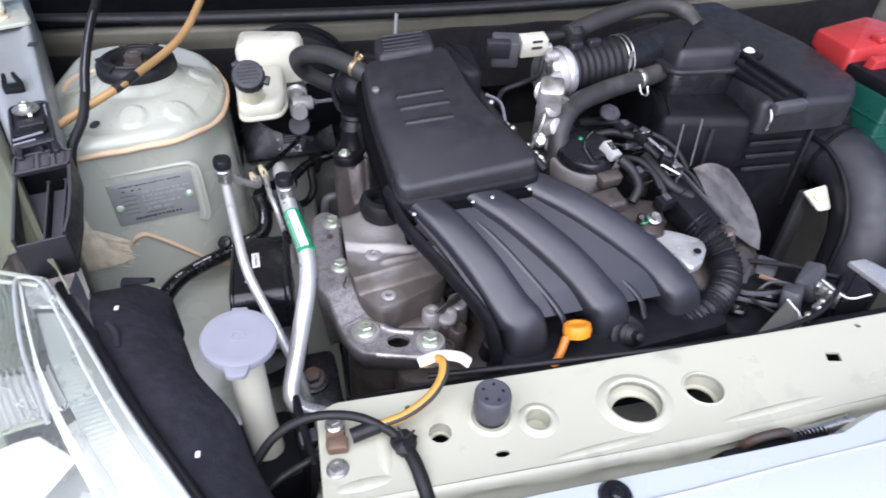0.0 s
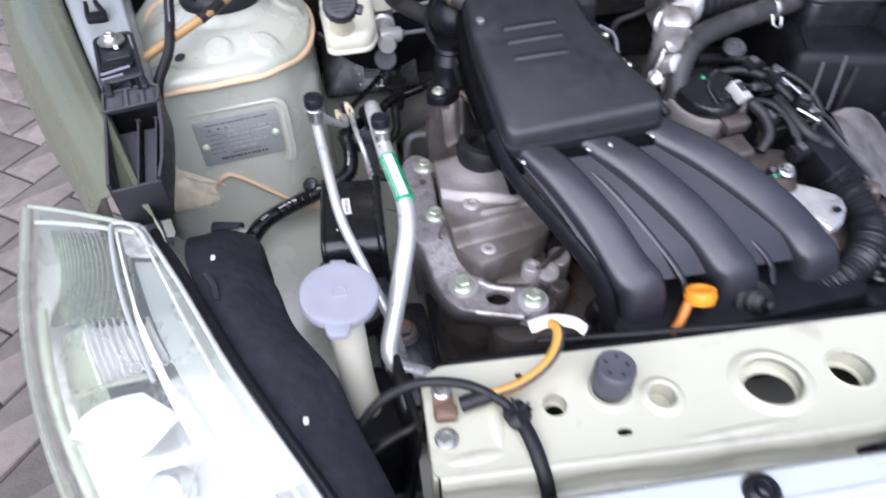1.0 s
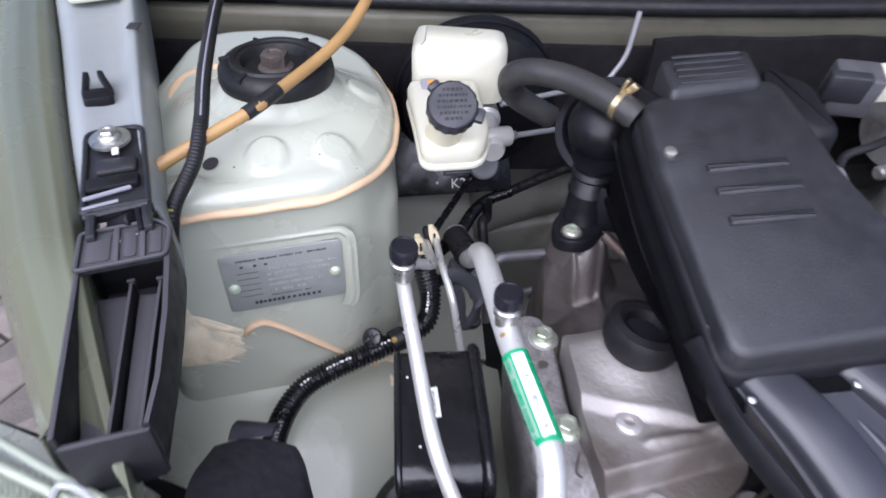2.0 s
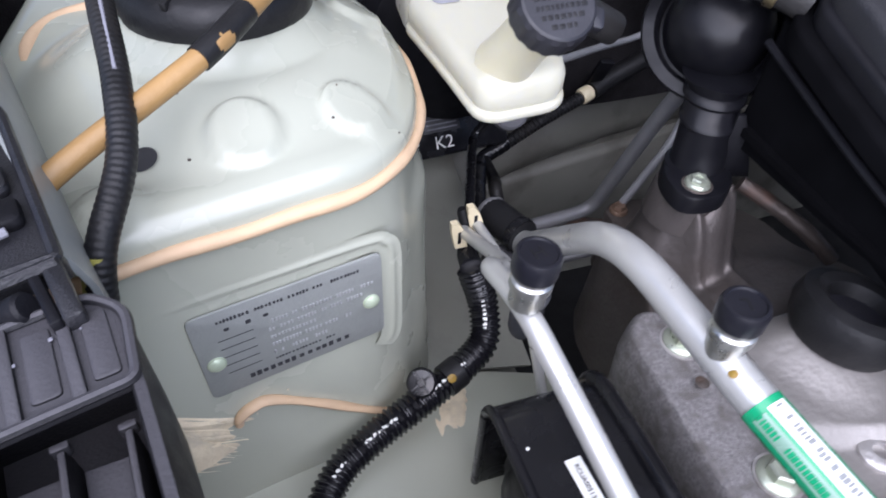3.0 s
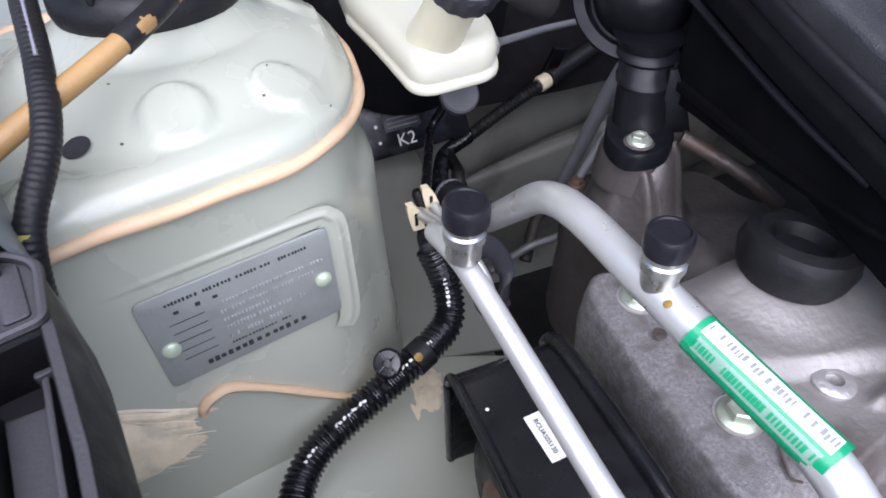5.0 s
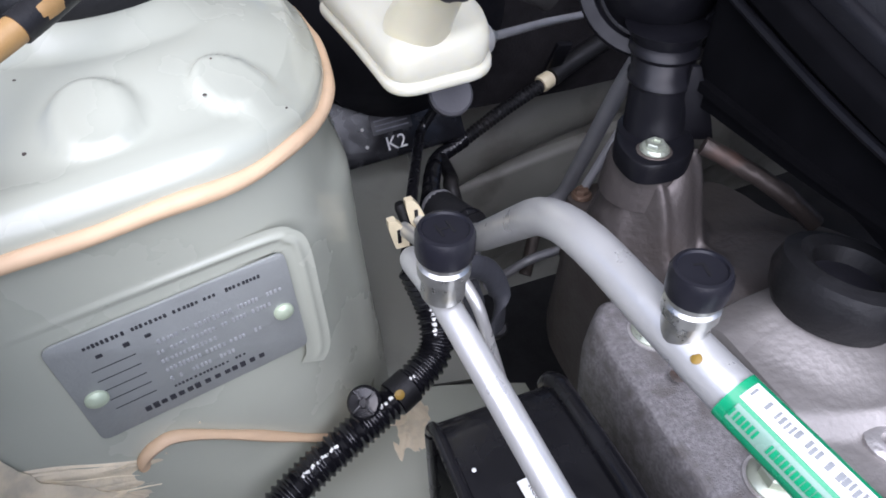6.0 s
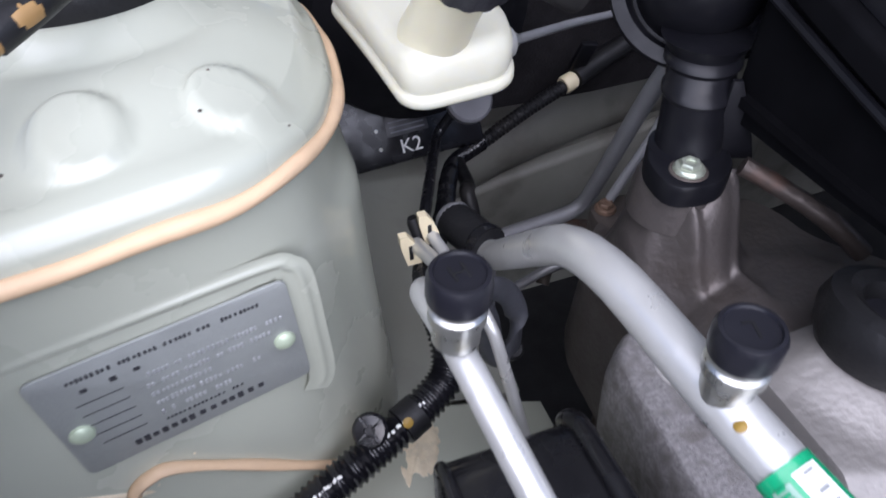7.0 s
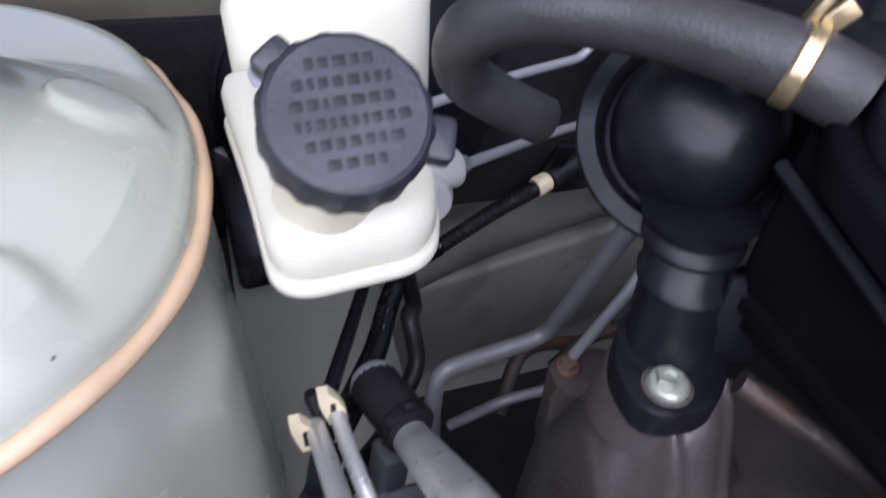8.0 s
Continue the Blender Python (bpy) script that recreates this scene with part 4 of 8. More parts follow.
for z, g, out in ((0.7568, 0.0030, 0.0), (0.7563, 0.0012, 0.02), (0.7545, 0.0, 0.08), (0.748, -0.0012, 0.18), (0.738, -0.0016, 0.36), (0.718, 0.001, 0.66), (0.655, 0.008, 1.0)):
    drop = (0.7568 - z) / 0.1
    ring = []
    for x, y in inset(arm, g):
        back = ramp((y - 0.53) / 0.06)
        px = x - 0.006 * out * back * ramp((0.012 - x) / 0.025)
        py = y + 0.050 * drop * (1 - back)
        ring.append((px, py, z + arm_lift(y) * (1 - drop)))
    skirt.append(ring)
part("arm_skirt", wobble(loft(skirt[::-1], cap1=False), 0.0003, 160), ALU_ROUGH, engine, smooth=70)
part("arm_rib", wobble(tube([(0.036, 0.4715, 0.7565), (0.062, 0.4635, 0.7565), (0.080, 0.4585, 0.7565)], 0.0030, 10, 6), 0.0003, 90), ALU, engine)
part("arm_rib", wobble(tube([(0.046, 0.5085, 0.7565), (0.056, 0.500, 0.7565), (0.078, 0.493, 0.7565)], 0.0030, 10, 6), 0.0003, 90), ALU, engine)
for x, y, z in ((0.0285, 0.5045, 0.755), (0.0930, 0.4760, 0.756)):
    part("bolt_pad", lathe([(0.0165, -0.02), (0.0155, 0.003), (0.0145, 0.0045), (0.010, 0.0045)], 28, pose(x, y, z)), ALU, engine)
    bolt((x, y, z + 0.0045), af=0.0145, h=0.009, flange=0.0118, material=GREENISH, parent=engine, label="greenish plated flange bolt")
for x, y, z in ((0.0120, 0.5860, 0.781), (0.0100, 0.6660, 0.783)):
    part("bolt_pad", lathe([(0.013, -0.01), (0.012, 0.0015), (0.008, 0.0018)], 24, pose(x, y, z - 0.001)), ALU, engine)
    bolt((x, y, z + 0.0005), af=0.0125, h=0.0085, flange=0.0105, material=GREENISH, parent=engine, label="greenish plated flange bolt", spin=25)
part("threaded_boss", lathe([(0.0105, -0.02), (0.0095, 0.006), (0.0065, 0.0075), (0.0040, 0.0075), (0.0036, 0.002), (0.0005, 0.002)], 24, pose(0.0490, 0.5760, 0.7965)), ALU, engine)
part("threaded_boss", lathe([(0.009, -0.02), (0.008, 0.004), (0.006, 0.0055), (0.0036, 0.0055), (0.0032, 0.002), (0.0005, 0.002)], 24, pose(0.058, 0.528, 0.7795)), ALU, engine)
part("casting_number", tube([(0.0165, 0.5660, 0.7838), (0.0115, 0.5530, 0.7822), (0.0150, 0.5490, 0.7815)], 0.0008, 6, 3), IRON, engine)
part("dark_spot", lathe([(0.0038, 0.0004), (0.002, 0.0007)], 14, pose(0.0045, 0.6390, 0.7850)), IRON, engine)
# web up to the air-box leg with its corner boss
def rear_z(x, y):
    """Rear casting: low at its free edges, swelling to the pedestal with two ribs running forward."""
    z = 0.754 + 0.030 * ramp((x - 0.020) / 0.036) * ramp((0.785 - y) / 0.035) + 0.016 * ramp((0.725 - y) / 0.06)
    d = math.hypot(x - 0.0440, (y - 0.7340) / 0.95)
    z += 0.052 * ramp((0.043 - d) / 0.026)
    for (ax, ay), (bx, by), h in (((0.036, 0.722), (0.0425, 0.680), 0.010), ((0.064, 0.722), (0.058, 0.677), 0.009), ((0.030, 0.735), (0.020, 0.715), 0.006)):
        t = max(0.0, min(1.0, ((x - ax) * (bx - ax) + (y - ay) * (by - ay)) / ((bx - ax) ** 2 + (by - ay) ** 2)))
        z += h * (1 - 0.85 * t) * math.exp(-(math.hypot(x - ax - (bx - ax) * t, y - ay - (by - ay) * t) / 0.0034) ** 2)
    return z + 0.001 * math.sin(x * 120) * math.sin(y * 70)


rear_out = even(rounded([(0.0185, 0.644), (0.134, 0.640), (0.118, 0.745), (0.082, 0.790), (0.038, 0.792), (0.0225, 0.764), (0.0195, 0.730)], [0.006, 0.006, 0.02, 0.012, 0.010, 0.012, 0.012], 4), 150)
rr = [[(x, y, z) for x, y in inset(rear_out, g)] for z, g in ((0.660, -0.006), (0.730, -0.001))]
rr.append([(x, y, rear_z(x, y) - 0.005) for x, y in rear_out])
for k in range(48):
    f = 1 - 0.02 - k / 47 * 0.97
    rr.append([(0.046 + (x - 0.046) * f, 0.733 + (y - 0.733) * f, rear_z(0.046 + (x - 0.046) * f, 0.733 + (y - 0.733) * f)) for x, y in rear_out])
part("leg_pedestal", wobble(loft(rr, cap0=False), 0.0006, 70), PEDESTAL, engine, "ribbed brown-grey cast pedestal", smooth=60)
part("pedestal_top", lathe([(0.0225, -0.022), (0.0205, -0.004), (0.0195, 0.0), (0.001, 0.0)], 32, pose(0.0430, 0.7355, 0.8330)), PEDESTAL, engine)
part("dark_rail", wobble(tube([(0.0600, 0.7180, 0.8440), (0.0720, 0.7060, 0.8380), (0.0900, 0.6890, 0.8260), (0.104, 0.676, 0.812)], 0.0046, 10, 5), 0.0006, 90), SOOTY, engine)
bolt((0.0288, 0.7248, 0.7700), af=0.0085, h=0.006, flange=0.007, material=BROWN, parent=engine, label="rusty small flange bolt")

part("rear_ear", slab(rounded([(0.0400, 0.778), (0.070, 0.760), (0.092, 0.785), (0.078, 0.809), (0.056, 0.812), (0.0425, 0.806)], 0.007, 4), 0.700, 0.7550, 0.003), GREASY, engine)
bolt((0.0519, 0.8000, 0.7550), (0, 0, 1), af=0.0085, h=0.006, flange=0.007, material=BROWN, parent=engine, label="rusty small flange bolt")

# black rubber cushion ring on the timing cover
grommet = thing("breather_grommet", "thick black rubber grommet ring on the timing cover", "grommet", (0.064, 0.632, 0.812))
gm = pose(0.0695, 0.6315, 0.824, -6, 10, 0)
part("ring", lathe([(0.014, 0.004), (0.016, 0.011), (0.021, 0.0135), (0.027, 0.011), (0.029, 0.003), (0.027, -0.006), (0.024, -0.012)], 36, gm, False, False), RUBBER, grommet)
part("centre", lathe([(0.0145, 0.004), (0.012, 0.0015), (0.006, 0.001), (0.001, 0.001)], 28, gm), DARKCAP, grommet)

# ---- intake: air cleaner cover over the engine, runners ahead of it ----
def plane(x, y):
    return 0.929 + 0.31 * (y - 0.62) + 0.03 * (x - 0.12)


cover = thing("air_cleaner_cover", "satin black plastic engine air cleaner cover with three ribs", "engine cover", (0.14, 0.64, 0.9))
lid = rounded([(0.0755, 0.550), (0.2235, 0.5615), (0.222, 0.578), (0.196, 0.620), (0.180, 0.660), (0.173, 0.700), (0.163, 0.742), (0.064, 0.726), (0.064, 0.66)], [0.014, 0.012, 0.02, 0.05, 0.05, 0.03, 0.014, 0.014, 0.05], 6)
def over(outline, z0, z1, b, both=False):
    """A slab that lies along the tilted lid plane."""
    bm = slab(outline, z0, z1, b, both=both)
    for v in bm.verts:
        v.co.z += plane(v.co.x, v.co.y) - 0.004 * max(0.0, min(1.0, (0.588 - v.co.y) / 0.03)) ** 1.6
    return bm


part("lid", over(lid, -0.016, 0.0, 0.0045), SATIN, cover, smooth=60)
part("lid_step", over(inset(lid, -0.0035), -0.024, -0.014, 0.003), BLACK, cover, smooth=60)
part("base_flange", over(inset(lid, -0.011), -0.036, -0.0245, 0.003), BLACK_SHADED, cover, smooth=60)
part("base_box", over(inset(lid, 0.010), -0.085, -0.034, 0.004), BLACK_SHADED, cover)
for x0, y0, x1, y1 in ((0.0925, 0.666, 0.146, 0.669), (0.0935, 0.649, 0.149, 0.652), (0.0955, 0.6285, 0.149, 0.631)):
    part("rib", over(rounded([(x0, y0 - 0.003), (x1, y1 - 0.003), (x1, y1 + 0.003), (x0, y0 + 0.003)], 0.001, 2), -0.001, 0.0024, 0.0018), SATIN, cover)
part("raised_grip", over(rounded([(0.083, 0.722), (0.150, 0.730), (0.148, 0.762), (0.081, 0.754)], 0.006, 4), -0.03, 0.006, 0.005), SATIN, cover)
for k in range(5):
    y = 0.729 + k * 0.0058
    part("grip_rib", tube([(0.090, y + 0.001, plane(0.09, y) + 0.0068), (0.140, y + 0.006, plane(0.14, y) + 0.0068)], 0.0014, 8, 4), SATIN, cover)
part("front_duct", over(rounded([(0.155, 0.735), (0.180, 0.70), (0.20, 0.70), (0.195, 0.745), (0.165, 0.765)], 0.008, 4), -0.05, -0.008, 0.006), BLACK, cover)
part("lid_screw", lathe([(0.0042, 0), (0.004, 0.002), (0.002, 0.0024)], 16, axis((0.0725, 0.680, plane(0.0725, 0.680)), (0, -0.3, 1))), STEEL, cover, "bright lid screw")
# left wall sweeping down, leg and neck
skirt_o = rounded([(0.0580, 0.742), (0.0590, 0.66), (0.0640, 0.610), (0.074, 0.585), (0.160, 0.60), (0.165, 0.745)], [0.008, 0.03, 0.03, 0.01, 0.01, 0.01], 5)
wall = []
for f in (0.0, 0.12, 0.13, 0.20, 0.21, 1.0):
    g = 0.0 if f in (0.13, 0.20) else 0.0035
    wall.append([(x, y, lerp(0.859, plane(x, y) - 0.034, f)) for x, y in inset(skirt_o, g)])
part("side_wall", loft(wall), BLACK_SHADED, cover, smooth=40)
part("side_groove", tube([(0.0585, 0.738, 0.918), (0.0575, 0.66, 0.897), (0.0625, 0.612, 0.884)], 0.0022, 8, 8), BLACK, cover)
part("white_fleck", block(0.0012, 0.0065, 0.0036, pose(0.0560, 0.640, 0.902, 0, 0, 6), 0.0006, 0.0004), PAPER, cover)
part("leg", loft([[(lerp(0.0460, 0.055, t) + r * math.cos(a / 24 * 6.2832), lerp(0.7400, 0.757, t) + r * math.sin(a / 24 * 6.2832), z) for a in range(24)] for z, r, t in ((0.8340, 0.0180, 0), (0.8445, 0.0180, 0), (0.8455, 0.0152, 0.05), (0.866, 0.0148, 0.4), (0.868, 0.0164, 0.45), (0.8705, 0.0164, 0.5), (0.872, 0.0152, 0.55), (0.878, 0.0155, 0.75), (0.880, 0.0172, 0.8), (0.8825, 0.0172, 0.85), (0.884, 0.0160, 0.9), (0.890, 0.020, 1.0))]), LEGB, cover)
part("leg_foot", slab(rounded([(0.0205, 0.7135), (0.0445, 0.7095), (0.0635, 0.7255), (0.0605, 0.7535), (0.0385, 0.7595), (0.0215, 0.7375)], 0.010, 4), 0.8330, 0.8445, 0.003), LEGB, cover)
part("leg_gusset", moved(slab([(0.0, 0.0), (0.020, 0.0), (0.016, 0.012), (0.004, 0.040), (0.0, 0.040)], -0.0012, 0.0012, 0.0004), pose(0.0540, 0.7330, 0.8400, 90, 0, -20)), LEGB, cover)
part("foot_boss", lathe([(0.0088, 0), (0.0084, 0.0006), (0.007, 0.0008), (0.001, 0.0008)], 24, pose(0.0350, 0.7230, 0.8443)), IRON, cover, "rusty washer")
bolt((0.0350, 0.7230, 0.8445), af=0.0088, h=0.0050, flange=0.0072, material=GREENISH, parent=cover, label="greenish plated flange bolt", spin=5)
nk = axis((0.0645, 0.780, 0.9045), (-0.50, -0.60, 0.62))
part("neck", lathe([(0.012, -0.050), (0.024, -0.040), (0.034, -0.026), (0.0375, -0.012), (0.0405, -0.005), (0.0415, -0.001), (0.0405, 0.0015), (0.0345, 0.0025), (0.0325, 0.0005), (0.031, -0.004), (0.0295, -0.0035), (0.0285, 0.006), (0.026, 0.016), (0.020, 0.025), (0.011, 0.030), (0.001, 0.031)], 52, nk), LEGB, cover, smooth=50)
part("neck_spout", tube([(0.066, 0.783, 0.915), (0.070, 0.772, 0.928), (0.076, 0.755, 0.938), (0.085, 0.732, 0.944)], 0.0125, 18, 6), LEGB, cover)
for x, y in ((0.0885, 0.5385), (0.1085, 0.5405), (0.1500, 0.5435), (0.1710, 0.5455), (0.2120, 0.5495)):
    part("cover_screw", lathe([(0.0022, 0), (0.002, 0.0016), (0.001, 0.002)], 10, axis((x, y, plane(x, y) - 0.024), (0, -0.5, 1))), STEEL, cover)

manifold = thing("intake_manifold", "satin black plastic intake manifold with four curved runners", "intake manifold", (0.25, 0.48, 0.8))
starts = [(0.096, 0.560, 0.888), (0.153, 0.564, 0.889), (0.214, 0.568, 0.890)]
ends = [(0.166, 0.454, 0.826), (0.260, 0.463, 0.820), (0.350, 0.476, 0.813)]


def runner(k):
    s, e = Vector(starts[k]), Vector(ends[k])
    d = e - s
    mid1 = s + d * 0.33 + Vector((0, 0, 0.010))
    mid2 = s + d * 0.70 + Vector((0.0, 0, 0.010))
    down1 = e + Vector((0.014, -0.019, -0.017))
    down2 = e + Vector((0.018, -0.029, -0.050))
    down3 = e + Vector((0.016, -0.030, -0.12))
    C = spline([s - d * 0.2, s, mid1, mid2, e, down1, down2, down3], 7)
    rings = []
    across = Vector((1.0, 0.10, 0.02)).normalized()
    for i, c in enumerate(C):
        t = (C[min(i + 1, len(C) - 1)] - C[max(i - 1, 0)]).normalized()
        q = i / (len(C) - 1)
        side = (across - t * across.dot(t)).normalized()
        up = t.cross(side).normalized()
        w = lerp(0.0148, 0.0225, min(1, q * 1.6))
        h = lerp(0.012, 0.026, min(1, q * 1.5))
        prof = []
        for a in range(32):
            th = 2 * math.pi * a / 32
            cx, sy = math.cos(th), math.sin(th)
            prof.append(c + side * w * math.copysign(abs(cx) ** 0.42, cx) + up * h * math.copysign(abs(sy) ** 0.72, sy) - up * h * 0.9)
        rings.append(prof)
    return loft(rings)


for k in range(3):
    part("runner", runner(k), RUNNER, manifold, smooth=60)


def web_f(u, v):
    a = Vector(starts[0]).lerp(Vector(starts[2]), u)
    b = Vector(ends[0]).lerp(Vector(ends[2]), u)
    a, b = a + Vector(((u - 0.5) * 0.04, 0.0, -0.0050)), b + Vector(((u - 0.5) * 0.05, 0, -0.0090))
    p = a.lerp(b, v * 1.10)
    p.z += 0.008 * math.sin(min(1, v) * math.pi) - 0.05 * max(0, v - 0.85)
    return p


for k in range(2):
    a0, a1 = Vector(starts[k]).lerp(Vector(starts[k + 1]), 0.52), Vector(ends[k]).lerp(Vector(ends[k + 1]), 0.52)
    part("seam_ridge", tube([a0 + Vector((0, 0, -0.008)), a0.lerp(a1, 0.5) + Vector((0, 0, -0.0015)), a1 + Vector((0.001, -0.004, -0.014)), a1 + Vector((0.012, -0.022, -0.04))], 0.0035, 10, 8, flat=0.5), RUNNER, manifold)
part("web_plate", thick(sheet(16, 20, web_f), 0.006), RUNNER, manifold, smooth=60)
part("side_flange", tube([(0.066, 0.575, 0.886), (0.079, 0.535, 0.868), (0.112, 0.487, 0.842), (0.139, 0.452, 0.815), (0.150, 0.435, 0.78), (0.151, 0.43, 0.72)], 0.0045, 10, 8, flat=2.2), BLACK, manifold)
part("side_flange", tube([(0.232, 0.570, 0.878), (0.290, 0.535, 0.850), (0.352, 0.503, 0.812), (0.388, 0.485, 0.785)], 0.004, 10, 8, flat=1.6), BLACK, manifold)
part("plenum", block(0.26, 0.07, 0.11, pose(0.28, 0.445, 0.72, 0, 0, 6), 0.02, 0.01), BLACK, manifold)
part("mount_lug", lathe([(0.011, -0.02), (0.0105, 0.012), (0.008, 0.014), (0.004, 0.013)], 20, pose(0.152, 0.452, 0.765, 20, 0, 0)), BLACK, manifold)

dip = thing("dipstick", "orange plastic oil dipstick handle behind the radiator support", "dipstick", (0.22, 0.415, 0.77))
part("ring_handle", lathe([(0.0075, -0.0035), (0.0105, -0.005), (0.0145, -0.0045), (0.0160, 0), (0.0145, 0.0045), (0.0105, 0.005), (0.0075, 0.0035)], 36, pose(0.2300, 0.427, 0.799, -24, 4, 6) @ Matrix.Diagonal((0.93, 0.8, 1.35, 1)), True, True), ORANGE, dip)
part("stem", tube([(0.217, 0.422, 0.7965), (0.208, 0.411, 0.787), (0.199, 0.404, 0.775)], 0.0042, 10, 5), mat("orange_brown_stem", (0.50, 0.17, 0.02), 0.4, bump=0.05), dip)
part("collar", lathe([(0.007, 0), (0.008, 0.004), (0.007, 0.008)], 18, axis((0.199, 0.404, 0.768), (0.4, 0.3, 0.8))), ORANGE, dip)
part("tube", bent([(0.199, 0.404, 0.769), (0.196, 0.402, 0.72), (0.19, 0.42, 0.6)], 0.005, 0.02), IRON, dip)

boot = thing("rubber_bellows", "black rubber bellows plug between manifold and radiator support", "bellows", (0.285, 0.425, 0.765))
part("plate", moved(slab(rounded([(-0.019, -0.018), (0.019, -0.018), (0.021, 0.004), (0.008, 0.020), (-0.010, 0.020), (-0.021, 0.004)], 0.007, 4), 0, 0.005, 0.002), axis((0.2900, 0.432, 0.774), (0.1, -0.75, 0.6))), RUBBER, boot)
part("bellows", lathe([(0.014, 0.004), (0.012, 0.008), (0.0135, 0.010), (0.0095, 0.013), (0.0105, 0.015), (0.006, 0.018), (0.0045, 0.026), (0.002, 0.027)], 24, axis((0.2900, 0.432, 0.774), (0.1, -0.75, 0.6))), RUBBER, boot)

# ---- refrigerant pipes with their service valves ----
def valve(e, p, d, r_cap, h_cap, mark):
    part("valve_stub", lathe([(0.0075, -0.008), (0.0075, 0.001), (0.0088, 0.002), (0.0088, 0.006), (0.0078, 0.007), (0.0078, 0.012)], 24, axis(p, d)), STEEL, e, "bright machined valve stub")
    prof = [(r_cap * 0.98, 0.010), (r_cap, 0.011), (r_cap, 0.010 + h_cap - 0.002), (r_cap * 0.92, 0.010 + h_cap), (r_cap * 0.80, 0.0102 + h_cap), (r_cap * 0.76, 0.0094 + h_cap), (0.001, 0.0094 + h_cap)]
    n = 48
    rings = [[(r * (1 + (0.018 if (k % 2 and 0 < i < 3) else 0)) * math.cos(2 * math.pi * k / n), r * (1 + (0.018 if (k % 2 and 0 < i < 3) else 0)) * math.sin(2 * math.pi * k / n), z) for k in range(n)] for i, (r, z) in enumerate(prof)]
    c = part("valve_cap", moved(loft(rings), axis(p, d)), VCAP, e, "knurled black plastic valve cap", smooth=25)
    letters(mark, r_cap * 0.9, axis(p, d, -60) @ pose(0, 0, 0.0095 + h_cap), RUBBER, c, "embossed_letter")
    return c


hi = thing("refrigerant_pipe", "thin bare aluminium refrigerant pipe with a black service cap", "refrigerant pipe", (-0.09, 0.6, 0.8), "refrigerant pipes")
part("pipe", bent([(-0.092, 0.700, 0.836), (-0.1010, 0.690, 0.852), (-0.1000, 0.6545, 0.8640), (-0.0835, 0.548, 0.8255), (-0.044, 0.470, 0.755), (-0.035, 0.44, 0.70), (-0.02, 0.42, 0.62)], 0.0050, 0.022, 16), PIPE, hi)
valve(hi, (-0.0995, 0.6542, 0.8750), (0.05, -0.02, 1), 0.0094, 0.0102, "H")
lo = thing("refrigerant_pipe", "thick bare aluminium refrigerant pipe with green wrapped label", "refrigerant pipe", (-0.03, 0.6, 0.8), "refrigerant pipes")
part("pipe", bent([(-0.043, 0.792, 0.762), (-0.039, 0.766, 0.776), (-0.0425, 0.681, 0.865), (-0.0345, 0.603, 0.8605), (-0.0170, 0.517, 0.8496), (-0.0540, 0.420, 0.762), (-0.012, 0.412, 0.744), (0.04, 0.408, 0.72)], 0.0082, 0.032, 20), PIPE, lo)
valve(lo, (-0.0350, 0.6125, 0.8725), (-0.02, 0.02, 1), 0.0091, 0.0098, "L")
part("paint_dab", lathe([(0.0019, 0.0001), (0.0010, 0.0005)], 10, axis((-0.0388, 0.6010, 0.8660), (-0.6, 0, 0.9))), YELDOT, lo)
lab_a, lab_b = Vector((-0.0319, 0.5900, 0.8589)), Vector((-0.0201, 0.5322, 0.8516))
lab = part("label", tube([lab_a, lab_b], 0.0086, 24, 8), GREEN, lo, "green wrapped label with white panel")
ld = (lab_b - lab_a).normalized()
lr = Matrix((ld, Vector((0, 0, 1)).cross(ld).normalized(), ld.cross(Vector((0, 0, 1)).cross(ld)).normalized())).transposed().to_4x4()


def on_label(u, ang, w, h, material, name, lift=0.0002):
    """A mark that follows the round of the label: u along the pipe, ang round it."""
    L = (lab_b - lab_a).length
    m = Matrix.Translation(lab_a) @ lr
    def f(a, b):
        th = radians(ang) + (b - 0.5) * h / 0.0086
        return m @ Vector((u * L + (a - 0.5) * w, -math.sin(th) * (0.0086 + lift), math.cos(th) * (0.0086 + lift)))
    part(name, thick(sheet(2, 8, f), 0.00008), material, lab)


on_label(0.5, 6, 0.054, 0.0078, PAPER, "white_panel")
on_label(0.5, 62, 0.052, 0.0062, PALEGREEN, "pale_panel")
random.seed(8)
GREYINK = mat("grey_print", (0.24, 0.25, 0.25), 0.5, bump=0)
u = 0.07
while u < 0.95:
    w = random.choice((0.0008, 0.0011, 0.0014))
    if random.random() > 0.22:
        on_label(u, 6 + random.uniform(-3, 3), w, 0.0030, GREYINK, "printed_mark", 0.0004)
    if random.random() > 0.15:
        on_label(u, 62, w, 0.0030, GREEN, "printed_mark", 0.0004)
    u += 0.028
# small twin lines and cream clips behind the caps
lines = thing("line_clamp", "cream plastic clips holding two small alloy lines", "line clip", (-0.08, 0.778, 0.785))
for dx, dy in ((0.0, 0.0), (0.0125, 0.006)):
    q = Vector((-0.0830 + dx, 0.777 + dy, 0.786 + dy))
    cl = part("clip", loft([[q + Vector((s * 0.0040 * w + lean, -0.0022 + t, h)) for s, t in ((-1, 0), (1, 0), (1, 0.0045), (-1, 0.0045))] for w, lean, h in ((1.0, 0.002, -0.010), (1.15, 0.001, -0.003), (1.0, -0.001, 0.005), (0.55, -0.003, 0.011))]), CREAMP, lines, "cream plastic clip")
    part("clip_slot", block(0.0022, 0.0052, 0.010, Matrix.Translation(q + Vector((0.0004, 0, -0.001))), 0.0004, 0.0004), RUBBER, cl)
